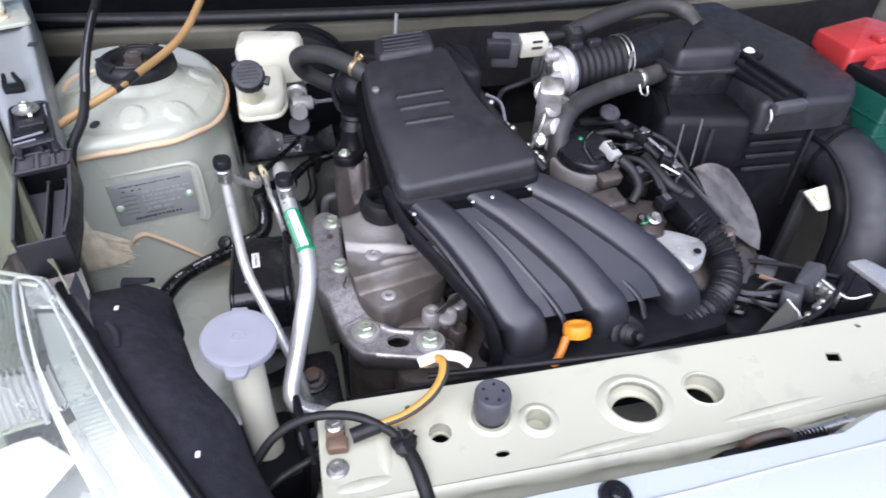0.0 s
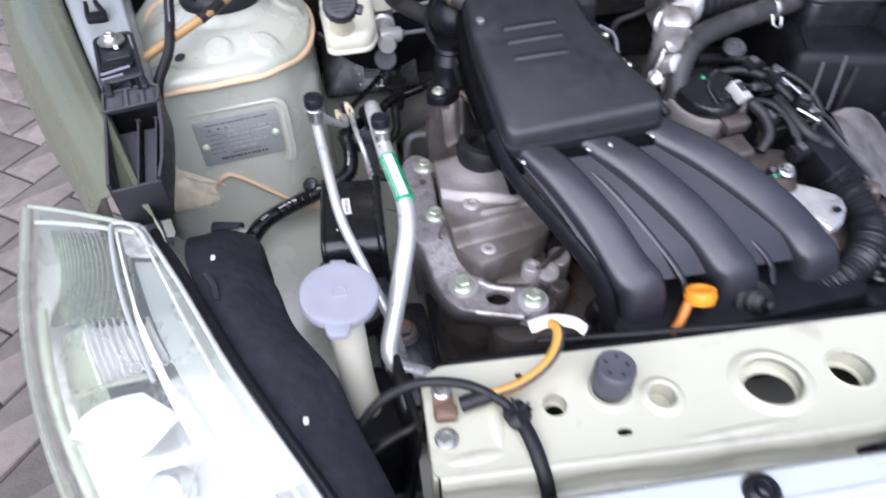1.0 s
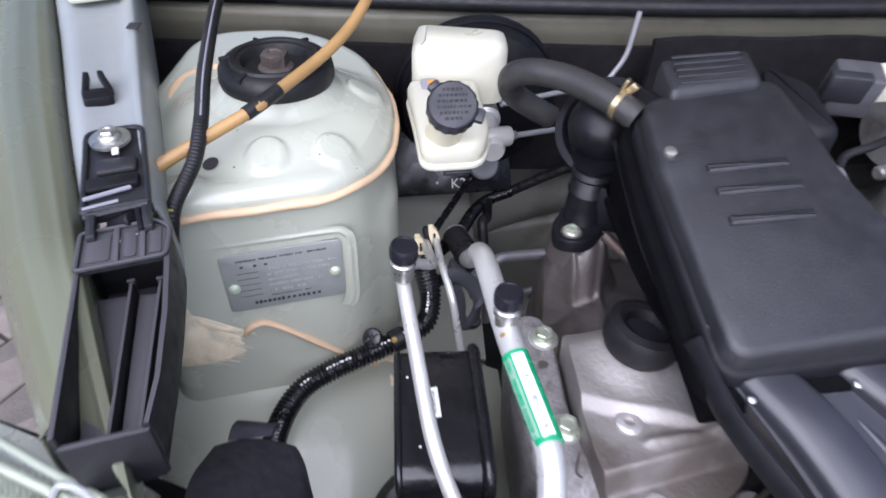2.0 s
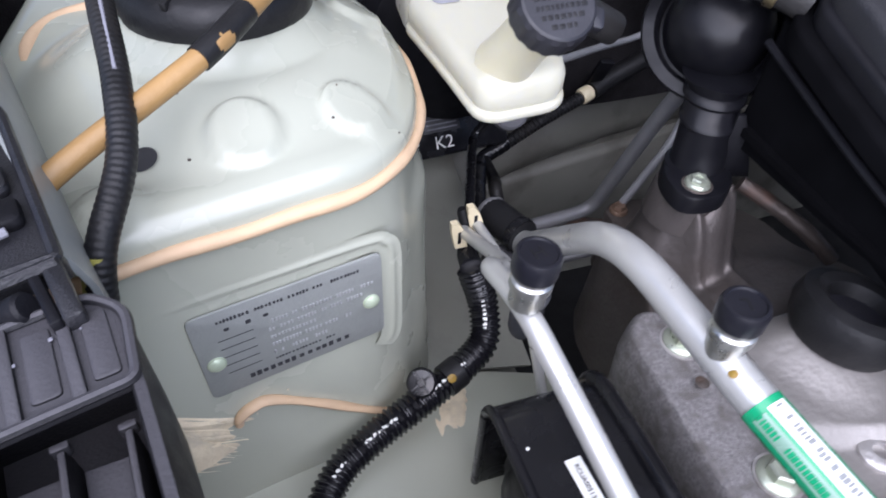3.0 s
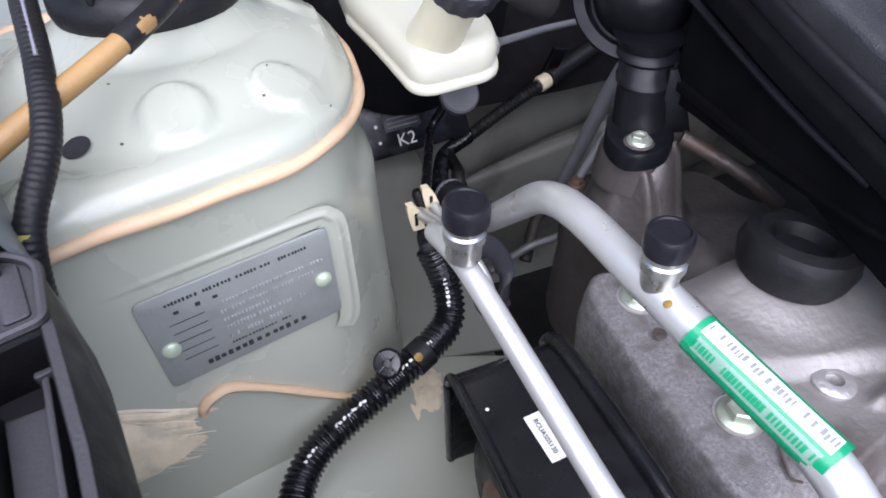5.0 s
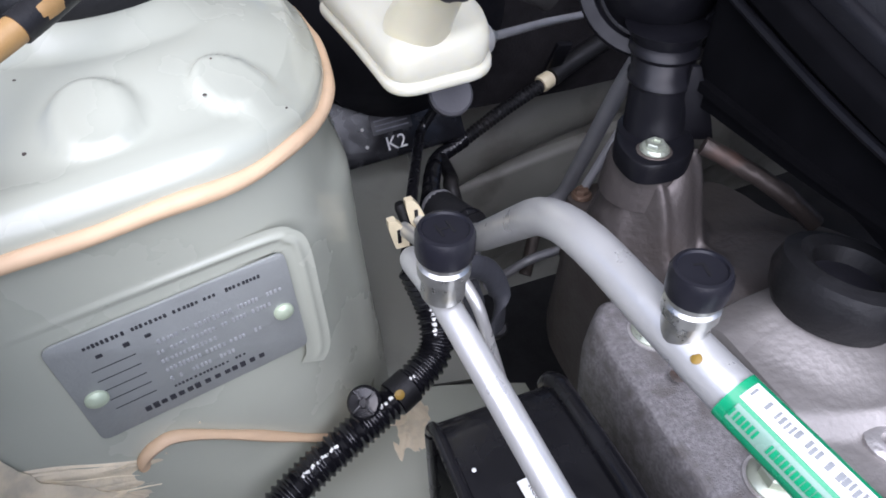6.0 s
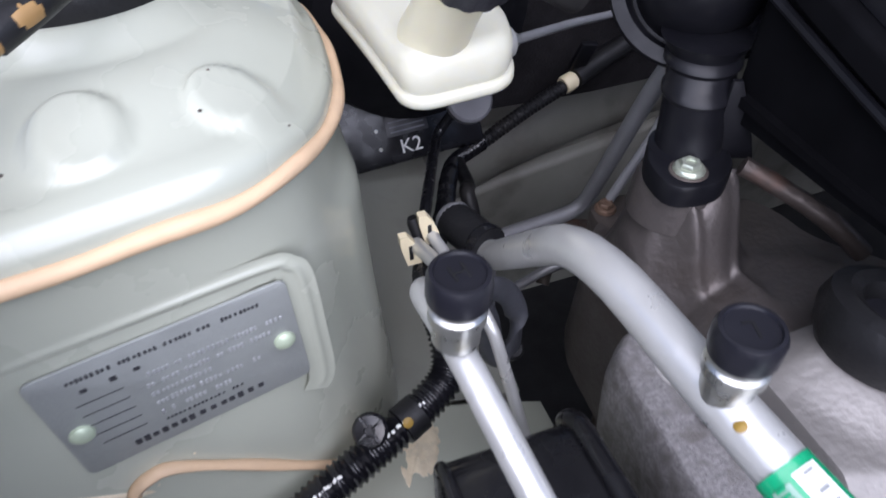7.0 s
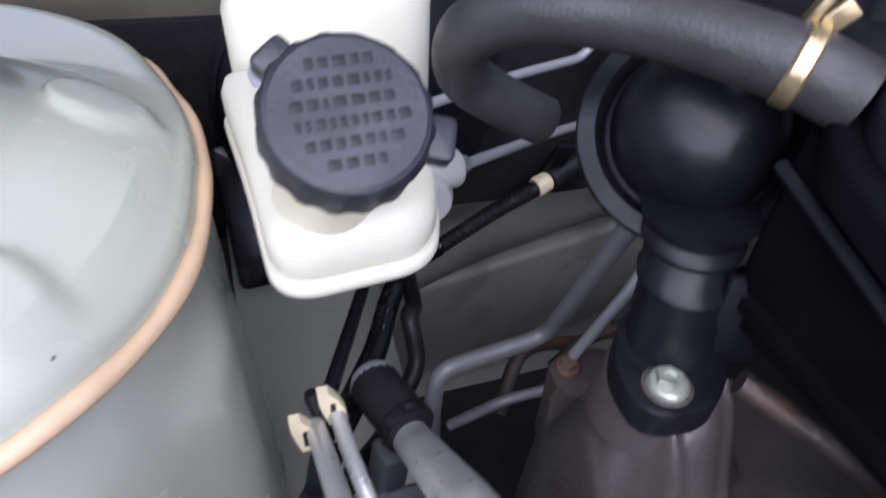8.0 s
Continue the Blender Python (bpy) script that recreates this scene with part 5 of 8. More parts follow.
part("line", bent([(-0.0785, 0.779, 0.786), (-0.0765, 0.756, 0.796), (-0.0740, 0.722, 0.812), (-0.0930, 0.700, 0.836)], 0.0042, 0.012, 14), PIPE, lines)
part("line", bent([(-0.0690, 0.783, 0.788), (-0.0660, 0.752, 0.788), (-0.0580, 0.722, 0.776), (-0.045, 0.700, 0.70)], 0.0034, 0.012, 12), PIPE, lines)
part("coupling", tube([(-0.0490, 0.803, 0.774), (-0.0445, 0.788, 0.7755), (-0.0395, 0.772, 0.777)], 0.0118, 20, 6), RUBBER, lines)
part("band", lathe([(0.0122, 0), (0.0128, 0.003), (0.0122, 0.006)], 24, axis((-0.0415, 0.778, 0.7765), (0.3, -0.95, 0.1)), False, False), GLOSSB, lines)
part("end_cap", lathe([(0.0118, 0), (0.0118, 0.003), (0.0090, 0.007), (0.001, 0.008)], 24, axis((-0.0485, 0.802, 0.774), (-0.3, 0.95, 0.0))), GREYPIPE, lines, "grey metal end of the coupling")
part("coupling_block", block(0.014, 0.016, 0.030, pose(-0.0500, 0.772, 0.752, 0, 8, 12), 0.004, 0.002), MIDGREY, lines)
part("strap_loop", tube([(-0.060, 0.738, 0.786), (-0.049, 0.742, 0.779), (-0.037, 0.748, 0.762), (-0.031, 0.749, 0.742), (-0.033, 0.746, 0.722), (-0.041, 0.744, 0.712), (-0.048, 0.744, 0.724), (-0.049, 0.744, 0.745), (-0.054, 0.742, 0.764)], 0.0036, 12, 6, flat=1.9), STRAP, lines, "dark grey rubber cap strap")
part("strap_end", lathe([(0.0062, -0.010), (0.0068, -0.004), (0.0068, 0.004), (0.0050, 0.006), (0.001, 0.006)], 18, axis((-0.0330, 0.748, 0.712), (0.1, -0.5, 0.8))), RUBBER, lines)
part("clip_stud", lathe([(0.0032, -0.012), (0.0036, 0.0), (0.0026, 0.003)], 14, axis((-0.0775, 0.786, 0.796), (-0.2, 0.2, 1))), RUBBER, lines)


# ---- brake fluid reservoir and what is round it ----
res = thing("brake_fluid_reservoir", "white translucent brake fluid reservoir with dark screw cap", "fluid reservoir", (-0.06, 0.8, 0.87))
lobe = rounded([(-0.0830, 0.7570), (-0.0360, 0.7610), (-0.0270, 0.785), (-0.028, 0.87), (-0.093, 0.87), (-0.0865, 0.81)], [0.014, 0.012, 0.012, 0.012, 0.012, 0.03], 6)
part("lower_body", join(slab(lobe, 0.882, 0.9035, 0.007, both=True), slab(inset(lobe, -0.0012), 0.8795, 0.8855, 0.002, both=True)), WHITE, res, smooth=60)
CAPM = axis((-0.0625, 0.7350, 0.9515), (0.04, -0.64, 0.76))
part("neck", lathe([(0.0150, -0.066), (0.0138, -0.056), (0.0130, -0.046), (0.0126, -0.034), (0.0126, -0.006)], 32, CAPM), NECKW, res, "cream filler neck")
upper = rounded([(-0.0885, 0.876), (-0.001, 0.878), (0.004, 0.92), (-0.083, 0.935)], 0.016, 6)
part("upper_tank", slab(upper, 0.872, 0.929, 0.012, lambda x, y: 0.02 * (y - 0.86)), WHITE, res, smooth=60)
prof = [(0.0166, -0.0140), (0.0177, -0.0125), (0.0177, -0.0028), (0.0168, -0.0006), (0.0157, 0.0), (0.0012, 0.0)]
n = 64
rg = [[(r * (1 + (0.030 if (k % 4 < 2 and 0 < i < 3) else 0)) * math.cos(6.28319 * k / n), r * (1 + (0.030 if (k % 4 < 2 and 0 < i < 3) else 0)) * math.sin(6.28319 * k / n), z) for k in range(n)] for i, (r, z) in enumerate(prof)]
bc = part("cap", moved(loft(rg), CAPM), DARKCAP, res, "dark grey ribbed screw cap with worn moulded text", smooth=28)
random.seed(11)
for row in range(6):
    yy = 0.0105 - row * 0.0042
    half = math.sqrt(max(0.0, 0.0130 ** 2 - yy ** 2)) * 0.88
    x = -half
    while x < half - 0.001:
        w = random.uniform(0.0010, 0.0028)
        part("moulded_mark", block(w, 0.0021, 0.0003, CAPM @ pose(x + w / 2, yy, 0.0001), 0.0002, 0.0001), RUBBER, bc)
        x += w + 0.0009
part("cap_lug", block(0.008, 0.010, 0.006, CAPM @ pose(0.0184, -0.0065, -0.008, 0, 0, -20), 0.002, 0.001), DARKCAP, bc)
part("cap_lug", block(0.007, 0.009, 0.006, CAPM @ pose(-0.0111, 0.0156, -0.008, 0, 0, -54), 0.002, 0.001), DARKCAP, bc)
part("warning_label", moved(slab(rounded([(-0.0085, -0.010), (0.0085, -0.010), (0.0085, 0.010), (-0.0085, 0.010)], 0.006, 4), 0.0, 0.0004, 0.0001), Matrix.Translation((-0.0720, 0.8560, 0.9040)) @ pose(0, 0, 0, 0, 0, 4)), LILAC, res)
part("warning_symbol", slab([(-0.0690 + 0.0062 * math.cos(a * 1.0472), 0.8580 + 0.0062 * math.sin(a * 1.0472)) for a in range(6)], 0.9044, 0.9047, 0.0001), ORANGE, res, "small orange warning symbol")

mc = thing("master_cylinder", "silver brake master cylinder below the reservoir", "master cylinder", (0.0, 0.85, 0.85))
part("body", lathe([(0.010, 0), (0.012, 0.004), (0.012, 0.05), (0.016, 0.052), (0.016, 0.10)], 28, axis((-0.014, 0.835, 0.846), (-0.05, 1, 0.05))), PIPE, mc)
part("outlet", lathe([(0.0095, -0.02), (0.0095, 0.006), (0.0088, 0.008), (0.006, 0.008)], 28, axis((-0.004, 0.853, 0.852), (1, 0.25, -0.08))), PIPE, mc)
part("union", hexbolt(axis((0.0035, 0.855, 0.8515), (1, 0.25, -0.08)), 0.0075, 0.007, 0.0050), STEEL, mc)
boost = thing("brake_booster", "round black brake booster against the bulkhead", "brake booster", (-0.02, 0.96, 0.84))
part("shell", lathe([(0.03, -0.045), (0.05, -0.04), (0.082, -0.025), (0.088, -0.005), (0.085, 0.01), (0.07, 0.04), (0.04, 0.05)], 40, axis((-0.015, 0.985, 0.825), (-0.05, 1, 0.05))), BLACK, boost)
part("rim", lathe([(0.088, -0.008), (0.091, -0.004), (0.091, 0.003), (0.088, 0.007)], 40, axis((-0.015, 0.985, 0.825), (-0.05, 1, 0.05)), False, False), BLACK, boost)
disc = thing("vacuum_valve", "round grey rubber-capped valve on a thin stalk", "valve", (-0.02, 0.855, 0.82))
dd = Vector((-0.05, -0.72, 0.70))
part("disc", lathe([(0.0135, -0.004), (0.0145, -0.002), (0.0145, 0.003), (0.0130, 0.0045), (0.010, 0.0042), (0.001, 0.0045)], 32, axis((-0.0174, 0.8631, 0.8133), dd)), mat("dark_grey_rubber_cap", (0.105, 0.105, 0.115), 0.55, vary=0.1, scale=50, bump=0.1), disc)
part("stalk", tube([(-0.0174, 0.866, 0.811), (-0.019, 0.885, 0.825), (-0.021, 0.905, 0.840)], 0.0036, 10, 4), GREYPIPE, disc)

abs_box = thing("control_unit", "black control unit box marked K2 under the reservoir", "control unit", (-0.04, 0.95, 0.73))
kd = Vector((0.06, -0.80, 0.55)).normalized()
# the unit's own axes: x to the right, y up the sloping face
kx = Vector((1, 0.08, 0.0)).normalized()
ky = kd.cross(kx).normalized()
km = Matrix.Translation((-0.0505, 0.9685, 0.730)) @ Matrix((kx, ky, kd)).transposed().to_4x4()
part("case", moved(slab(rect(0.145, 0.098, 0.006), -0.05, 0.0, 0.003), km @ pose(0.0125, 0.0235, 0)), GLOSSB, abs_box)
part("label_plate", moved(slab(rect(0.036, 0.017, 0.001, 2), 0, 0.0004, 0.0001), km @ pose(0.020, 0.005, 0)), DARKCAP, abs_box)
letters("K2", 0.0165, km @ pose(0.020, -0.0135, 0.0003), PAPER, abs_box)
for y in (0.004, -0.011):
    part("dot", moved(lathe([(0.0017, 0), (0.0014, 0.0004)], 12), km @ pose(-0.006, y, 0)), PAPER, abs_box)
for y in (0.008, 0.004, 0.0):
    part("printed_line", moved(slab(rect(0.03, 0.0012, 0.0002, 1), 0, 0.0002, 0.0001), km @ pose(0.02, y, 0.0004)), GREYCAP, abs_box)
gp = solid("inner_side_panel", thick(sheet(10, 10, lambda u, v: (lerp(-0.115, -0.012, u), lerp(0.77, 1.02, v), lerp(0.655, 0.715, v) - 0.03 * u)), 0.003), SAGE_HALF_SHADED, "shade-darkened sage inner panel beside the tower", "inner panel", kind="structure")

hose = thing("vacuum_hose", "thick grey-black rubber hose clamped to the air cleaner neck", "hose", (0.02, 0.77, 0.93))
part("hose", tube([(0.069, 0.733, 0.940), (0.055, 0.748, 0.945), (0.031, 0.779, 0.946), (0.006, 0.802, 0.942), (-0.0075, 0.818, 0.930), (-0.003, 0.834, 0.908), (0.014, 0.838, 0.893), (0.036, 0.838, 0.880)], 0.0104, 22, 10), HOSE, hose)
cd = Vector((0.66, -0.72, -0.16))
part("clamp", lathe([(0.0108, 0), (0.0115, 0.0008), (0.0115, 0.0046), (0.0108, 0.0054)], 28, axis((0.0560, 0.7470, 0.9447), cd), False, False), GOLD, hose, "pale gold spring clamp")
part("clamp_ear", block(0.005, 0.003, 0.010, axis((0.0600, 0.7480, 0.9585), (0.3, -0.2, 0.9)), 0.001, 0.0008), GOLD, hose)
part("clamp_ear", block(0.003, 0.006, 0.008, axis((0.0645, 0.7450, 0.9570), (0.5, -0.3, 0.7)), 0.001, 0.0008), GOLD, hose)

# brake lines, heater pipes and a connector on the bulkhead
for i, pts in enumerate((((0.008, 0.856, 0.851), (0.07, 0.900, 0.832), (0.130, 0.945, 0.810), (0.20, 0.985, 0.80), (0.36, 1.00, 0.80)), ((-0.002, 0.885, 0.868), (0.06, 0.918, 0.862), (0.115, 0.945, 0.855), (0.135, 0.950, 0.885), (0.14, 0.955, 0.93)))):
    solid("brake_line", bent(pts, 0.0028, 0.012, 10), GREYPIPE, "thin grey steel brake line", "brake line", "brake lines")
hp = thing("heater_pipe", "bent grey steel heater pipe behind the engine", "heater pipe", (0.08, 0.88, 0.7))
part("pipe", bent([(0.118, 0.800, 0.92), (0.1035, 0.846, 0.805), (0.0915, 0.886, 0.674), (0.0060, 0.872, 0.680), (0.002, 0.868, 0.650), (0.002, 0.866, 0.58)], 0.0062, 0.022, 16), GREYPIPE, hp)
part("thin_pipe", bent([(0.108, 0.820, 0.86), (0.078, 0.800, 0.81), (0.056, 0.803, 0.760)], 0.0032, 0.01, 10), GREYPIPE, hp)
part("thin_pipe", bent([(0.020, 0.880, 0.600), (0.058, 0.872, 0.628), (0.095, 0.870, 0.632)], 0.0042, 0.01, 12), GREYPIPE, hp)
cn = thing("sensor_connector", "corrugated black harness with cream connector tip", "connector", (0.117, 0.955, 0.768))
part("sleeve", corrugated([(0.035, 0.970, 0.700), (0.08, 0.980, 0.716), (0.121, 0.987, 0.729)], 0.0062, 0.004, 0.10, 12, 0.09), RUBBER, cn)
part("tip", lathe([(0.0075, 0), (0.0085, 0.002), (0.008, 0.012), (0.006, 0.014)], 18, axis((0.119, 0.987, 0.729), (0.9, 0.25, 0.2))), CREAMP, cn, "cream plastic connector tip")
part("plug", tube([(0.132, 0.991, 0.732), (0.157, 1.000, 0.738), (0.21, 1.012, 0.752)], 0.0095, 14, 5), RUBBER, cn)
part("bracket", block(0.016, 0.006, 0.030, pose(0.137, 0.990, 0.753, 20, 10, 0), 0.003, 0.001), BLACK, cn)
wires = thing("wiring_bundle", "taped black wiring bundle dropping behind the tower", "wiring", (-0.05, 0.86, 0.76))
part("guide_rod", bent([(-0.002, 0.895, 0.805), (-0.026, 0.905, 0.764), (-0.047, 0.852, 0.775), (-0.071, 0.790, 0.789)], 0.0036, 0.012, 12), GLOSSB, wires, "thin black guide rod")
part("loom", corrugated([(0.035, 0.970, 0.700), (0.004, 0.950, 0.702), (-0.018, 0.905, 0.720), (-0.036, 0.860, 0.732), (-0.056, 0.815, 0.752), (-0.074, 0.780, 0.766), (-0.080, 0.757, 0.775)], 0.0066, 0.004, 0.09, 14, 0.24), CONDUIT, wires)
part("loom", tube([(0.004, 0.945, 0.704), (-0.002, 0.905, 0.712), (-0.010, 0.885, 0.722), (-0.010, 0.868, 0.700), (-0.024, 0.850, 0.690), (-0.045, 0.81, 0.715), (-0.070, 0.775, 0.740)], 0.0058, 14, 8), RUBBER, wires)
for k in (0, 3, 6):
    solid("low_pipe", tube([(0.06 + 0.02 * k, 0.88 + 0.01 * k, 0.60), (0.09 + 0.02 * k, 0.91, 0.63), (0.15 + 0.02 * k, 0.93, 0.60)], 0.006, 10, 6), IRON, "dark steel pipe low against the bulkhead", "pipe", "low pipes")

# ---- corrugated harness across the tower foot ----
har = thing("wiring_harness", "corrugated black plastic harness across the tower foot", "wiring harness", (-0.15, 0.7, 0.7))
hpts = [(-0.080, 0.757, 0.775), (-0.075, 0.745, 0.752), (-0.080, 0.728, 0.737), (-0.100, 0.7155, 0.731), (-0.130, 0.7025, 0.7265), (-0.163, 0.690, 0.720), (-0.186, 0.676, 0.715), (-0.200, 0.652, 0.712), (-0.205, 0.620, 0.712), (-0.200, 0.585, 0.714), (-0.192, 0.552, 0.716)]
part("conduit", corrugated(hpts, 0.0092, 0.0036, 0.10, 20, 0.34), CONDUIT, har, smooth=80)
hc = part("clip", lathe([(0.0045, -0.006), (0.0050, 0.0), (0.0088, 0.002), (0.0090, 0.004), (0.0075, 0.0055), (0.0030, 0.006), (0.0026, 0.0045), (0.001, 0.0045)], 24, axis((-0.126, 0.7085, 0.739), (-0.25, -0.55, 0.8))), GLOSSB, har, "black plastic harness clip")
for a in range(4):
    part("clip_rib", block(0.0014, 0.0062, 0.0020, axis((-0.126, 0.7085, 0.739), (-0.25, -0.55, 0.8), 45 + 90 * a) @ pose(0, 0.0050, 0.0058), 0.0004, 0.0003), GLOSSB, hc)
hs = spline([Vector(p) for p in hpts], 12)
for f0, f1 in ((0.9, 1.7), (2.85, 3.75), (4.45, 5.0), (5.6, 5.9)):
    pts = [Vector(hs[k]) + Vector((-0.25, -0.45, 0.86)) * 0.0092 for k in range(round(f0 * 12), round(f1 * 12) + 1)]
    beads = [block(0.0026, 0.0017, 0.0012, axis(p, (-0.25, -0.45, 0.86), 35 + 40 * (q % 2)) @ pose(0.0006 * (q % 2), 0, 0), 0.0004, 0.0003) for q, p in enumerate(pts)]
    part("white_bead_row", join(*beads), PAPER, har, "broken row of small white beads")
part("tape_band", tube([hpts[3], Vector(hpts[3]).lerp(Vector(hpts[4]), 0.35)], 0.0104, 18, 3), RUBBER, har)
part("paint_mark", lathe([(0.0028, 0), (0.001, 0.0007)], 10, axis((-0.108, 0.706, 0.739), (0, -0.7, 0.7))), YELDOT, har)

# ---- black engine mount with its white sticker ----
mount = thing("engine_mount", "black painted engine mount bracket with white sticker", "engine mount", (-0.08, 0.6, 0.7))
md = Vector((0.05, -1.0, 0.10))


def saddle(x, g=0.0):
    """The bracket's arched section across the car at x, shrunk by g."""
    pts = [(0.664 - g, 0.690), (0.664 - g, 0.762)]
    for k in range(9):
        t = k / 8 * math.pi / 2
        pts.append((0.646 - g + 0.018 * math.cos(t), 0.767 - g + 0.018 * math.sin(t)))
    pts += [(0.605, 0.7885 - g), (0.570, 0.789 - g)]
    for k in range(9):
        t = math.pi / 2 + k / 8 * math.pi / 2
        pts.append((0.562 + g + 0.016 * math.cos(t), 0.772 - g + 0.016 * math.sin(t)))
    pts += [(0.546 + g, 0.690)]
    return [(x, y, z) for y, z in pts]


part("saddle", loft([saddle(lerp(-0.1045, -0.0475, k / 6)) for k in range(7)] + [saddle(lerp(-0.0475, -0.1045, k / 6), 0.0030) for k in range(7)], closed=False), GLOSSB, mount, smooth=40)
part("end_plate", loft([[(x, y, z) for x, y, z in saddle(x0, 0.0032)] for x0 in (-0.0500, -0.0480)]), GLOSSB, mount)
part("flange", tube(saddle(-0.0465, -0.0008)[1:], 0.0046, 12, 1), GLOSSB, mount, "thick rolled flange along the edge")
part("arch_rim", tube(saddle(-0.1050, 0.0010), 0.0029, 10, 1), GLOSSB, mount, "raised rim round the open arch")
part("inner_cushion", wobble(lathe([(0.054, -0.050), (0.055, -0.046), (0.055, -0.020), (0.050, -0.012), (0.044, -0.012), (0.040, -0.006), (0.030, -0.003), (0.020, -0.004), (0.017, -0.010), (0.001, -0.010)], 40, axis((-0.1040, 0.605, 0.722), (-1, 0, 0))), 0.0008, 90), RUBBER, mount, "black rubber cushion inside the arch")
part("inner_core", wobble(lathe([(0.0165, -0.02), (0.0165, -0.004), (0.012, 0.000), (0.001, 0.001)], 24, axis((-0.1040, 0.604, 0.735), (-1, -0.1, 0.3))), 0.0012, 120), BROWN, mount, "rusty red-brown core")
part("cushion", lathe([(0.044, -0.05), (0.046, -0.04), (0.046, 0.01), (0.040, 0.02), (0.02, 0.024), (0.001, 0.024)], 36, pose(-0.083, 0.55, 0.715, 30, 0, 0)), RUBBER, mount)
part("cross_bracket", block(0.065, 0.025, 0.012, pose(-0.078, 0.525, 0.742, 20, 0, 0), 0.004, 0.002), GLOSSB, mount)
sk = Matrix.Translation((-0.0800, 0.6065, 0.7889)) @ pose(0, 0, 0, 0, 0, -86)
st = part("sticker", moved(slab(rect(0.0250, 0.0084, 0.0003, 1), 0, 0.0003, 0.0001), sk), PAPER, mount, "white sticker with black code")
letters("RCUAS05130", 0.0033, sk @ pose(0, 0, 0.0004), INK, st)
for p in ((-0.0905, 0.572, 0.7892), (-0.098, 0.630, 0.7872)):
    part("spot_mark", lathe([(0.0010, 0), (0.0006, 0.0004)], 10, Matrix.Translation(p)), PAPER, mount)
low = thing("mount_base", "black mount base with a large hexagon bolt", "mount base", (-0.035, 0.51, 0.66))
part("pad", block(0.06, 0.09, 0.05, pose(-0.035, 0.51, 0.655, 10, 0, 4), 0.012, 0.005), GLOSSB, low)
part("washer", lathe([(0.018, 0), (0.018, 0.003), (0.012, 0.004)], 28, pose(-0.034, 0.513, 0.682, 10, 0, 0)), GLOSSB, low)
bolt((-0.034, 0.5125, 0.686), (0, -0.17, 1), 0.017, 0.011, 0.0135, IRON, "dark hexagon bolt", parent=low)

# ---- washer bottle filler ----
wash = thing("washer_filler", "washer bottle filler neck with pale grey flip cap", "washer filler", (-0.08, 0.43, 0.7))
wm = pose(-0.0845, 0.4400, 0.842, 4, 6, 0)
tab = rounded([(-0.009, -0.042), (0.006, -0.042), (0.010, -0.028), (-0.013, -0.028)], 0.004, 3)
part("cap", join(lathe([(0.0305, -0.007), (0.0325, -0.005), (0.0325, 0.0), (0.0315, 0.002), (0.029, 0.0027), (0.024, 0.0024), (0.001, 0.0028)], 48, wm), moved(slab(tab, -0.003, 0.0018, 0.001), wm)), LILAC, wash, "pale grey-lilac flip cap")
part("emblem", moved(tube([(-0.006, 0.000, 0.0028), (-0.003, 0.005, 0.0028), (0.003, 0.005, 0.0028), (0.006, 0.0, 0.0028)], 0.0006, 6, 4), wm), LILAC, wash)
part("emblem", moved(tube([(-0.007, -0.004, 0.0028), (0.007, -0.004, 0.0028)], 0.0006, 6, 3), wm), LILAC, wash)
part("hinge", block(0.014, 0.006, 0.006, wm @ pose(0, 0.033, -0.003), 0.002, 0.001), LILAC, wash)
part("neck", tube([(-0.083, 0.437, 0.838), (-0.082, 0.424, 0.80), (-0.080, 0.410, 0.77), (-0.077, 0.400, 0.742), (-0.075, 0.395, 0.72)], 0.0150, 22, 8), WHITE, wash, "milky white filler neck")
part("collar", lathe([(0.0155, 0.0), (0.021, 0.003), (0.021, 0.008), (0.026, 0.010)], 32, axis((-0.083, 0.4365, 0.826), (-0.10, 0.08, 1))), WHITE, wash)
part("tank_top", block(0.075, 0.085, 0.09, pose(-0.082, 0.392, 0.690, -8, 0, 12), 0.014, 0.006), BLACK, wash, "black tank shoulder")
# dark pieces between filler and support
low2 = thing("radiator_side_bracket", "black radiator side bracket with grey clip beside the support", "bracket", (-0.04, 0.38, 0.74))
part("plate", block(0.006, 0.075, 0.16, pose(-0.046, 0.372, 0.712, 0, 6, 10), 0.004, 0.002), BLACK, low2)
part("rib", block(0.012, 0.010, 0.13, pose(-0.034, 0.355, 0.715, 0, 4, 8), 0.003, 0.002), MIDGREY, low2)
part("rib", block(0.010, 0.012, 0.12, pose(-0.040, 0.395, 0.715, 0, 4, 8), 0.003, 0.002), BLACK, low2)
part("clip", block(0.016, 0.014, 0.012, pose(-0.036, 0.372, 0.776, 8, 0, 10), 0.003, 0.002), MIDGREY, low2)

# ---- black shield between headlamp and bay ----
FELT_A = spline([(-0.222, 0.572, 0.800), (-0.216, 0.520, 0.845), (-0.200, 0.465, 0.866), (-0.165, 0.390, 0.868), (-0.130, 0.325, 0.858), (-0.086, 0.255, 0.838)], 8)
FELT_B = spline([(-0.172, 0.580, 0.782), (-0.158, 0.530, 0.800), (-0.140, 0.470, 0.818), (-0.108, 0.405, 0.822), (-0.078, 0.350, 0.812), (-0.052, 0.275, 0.790)], 8)


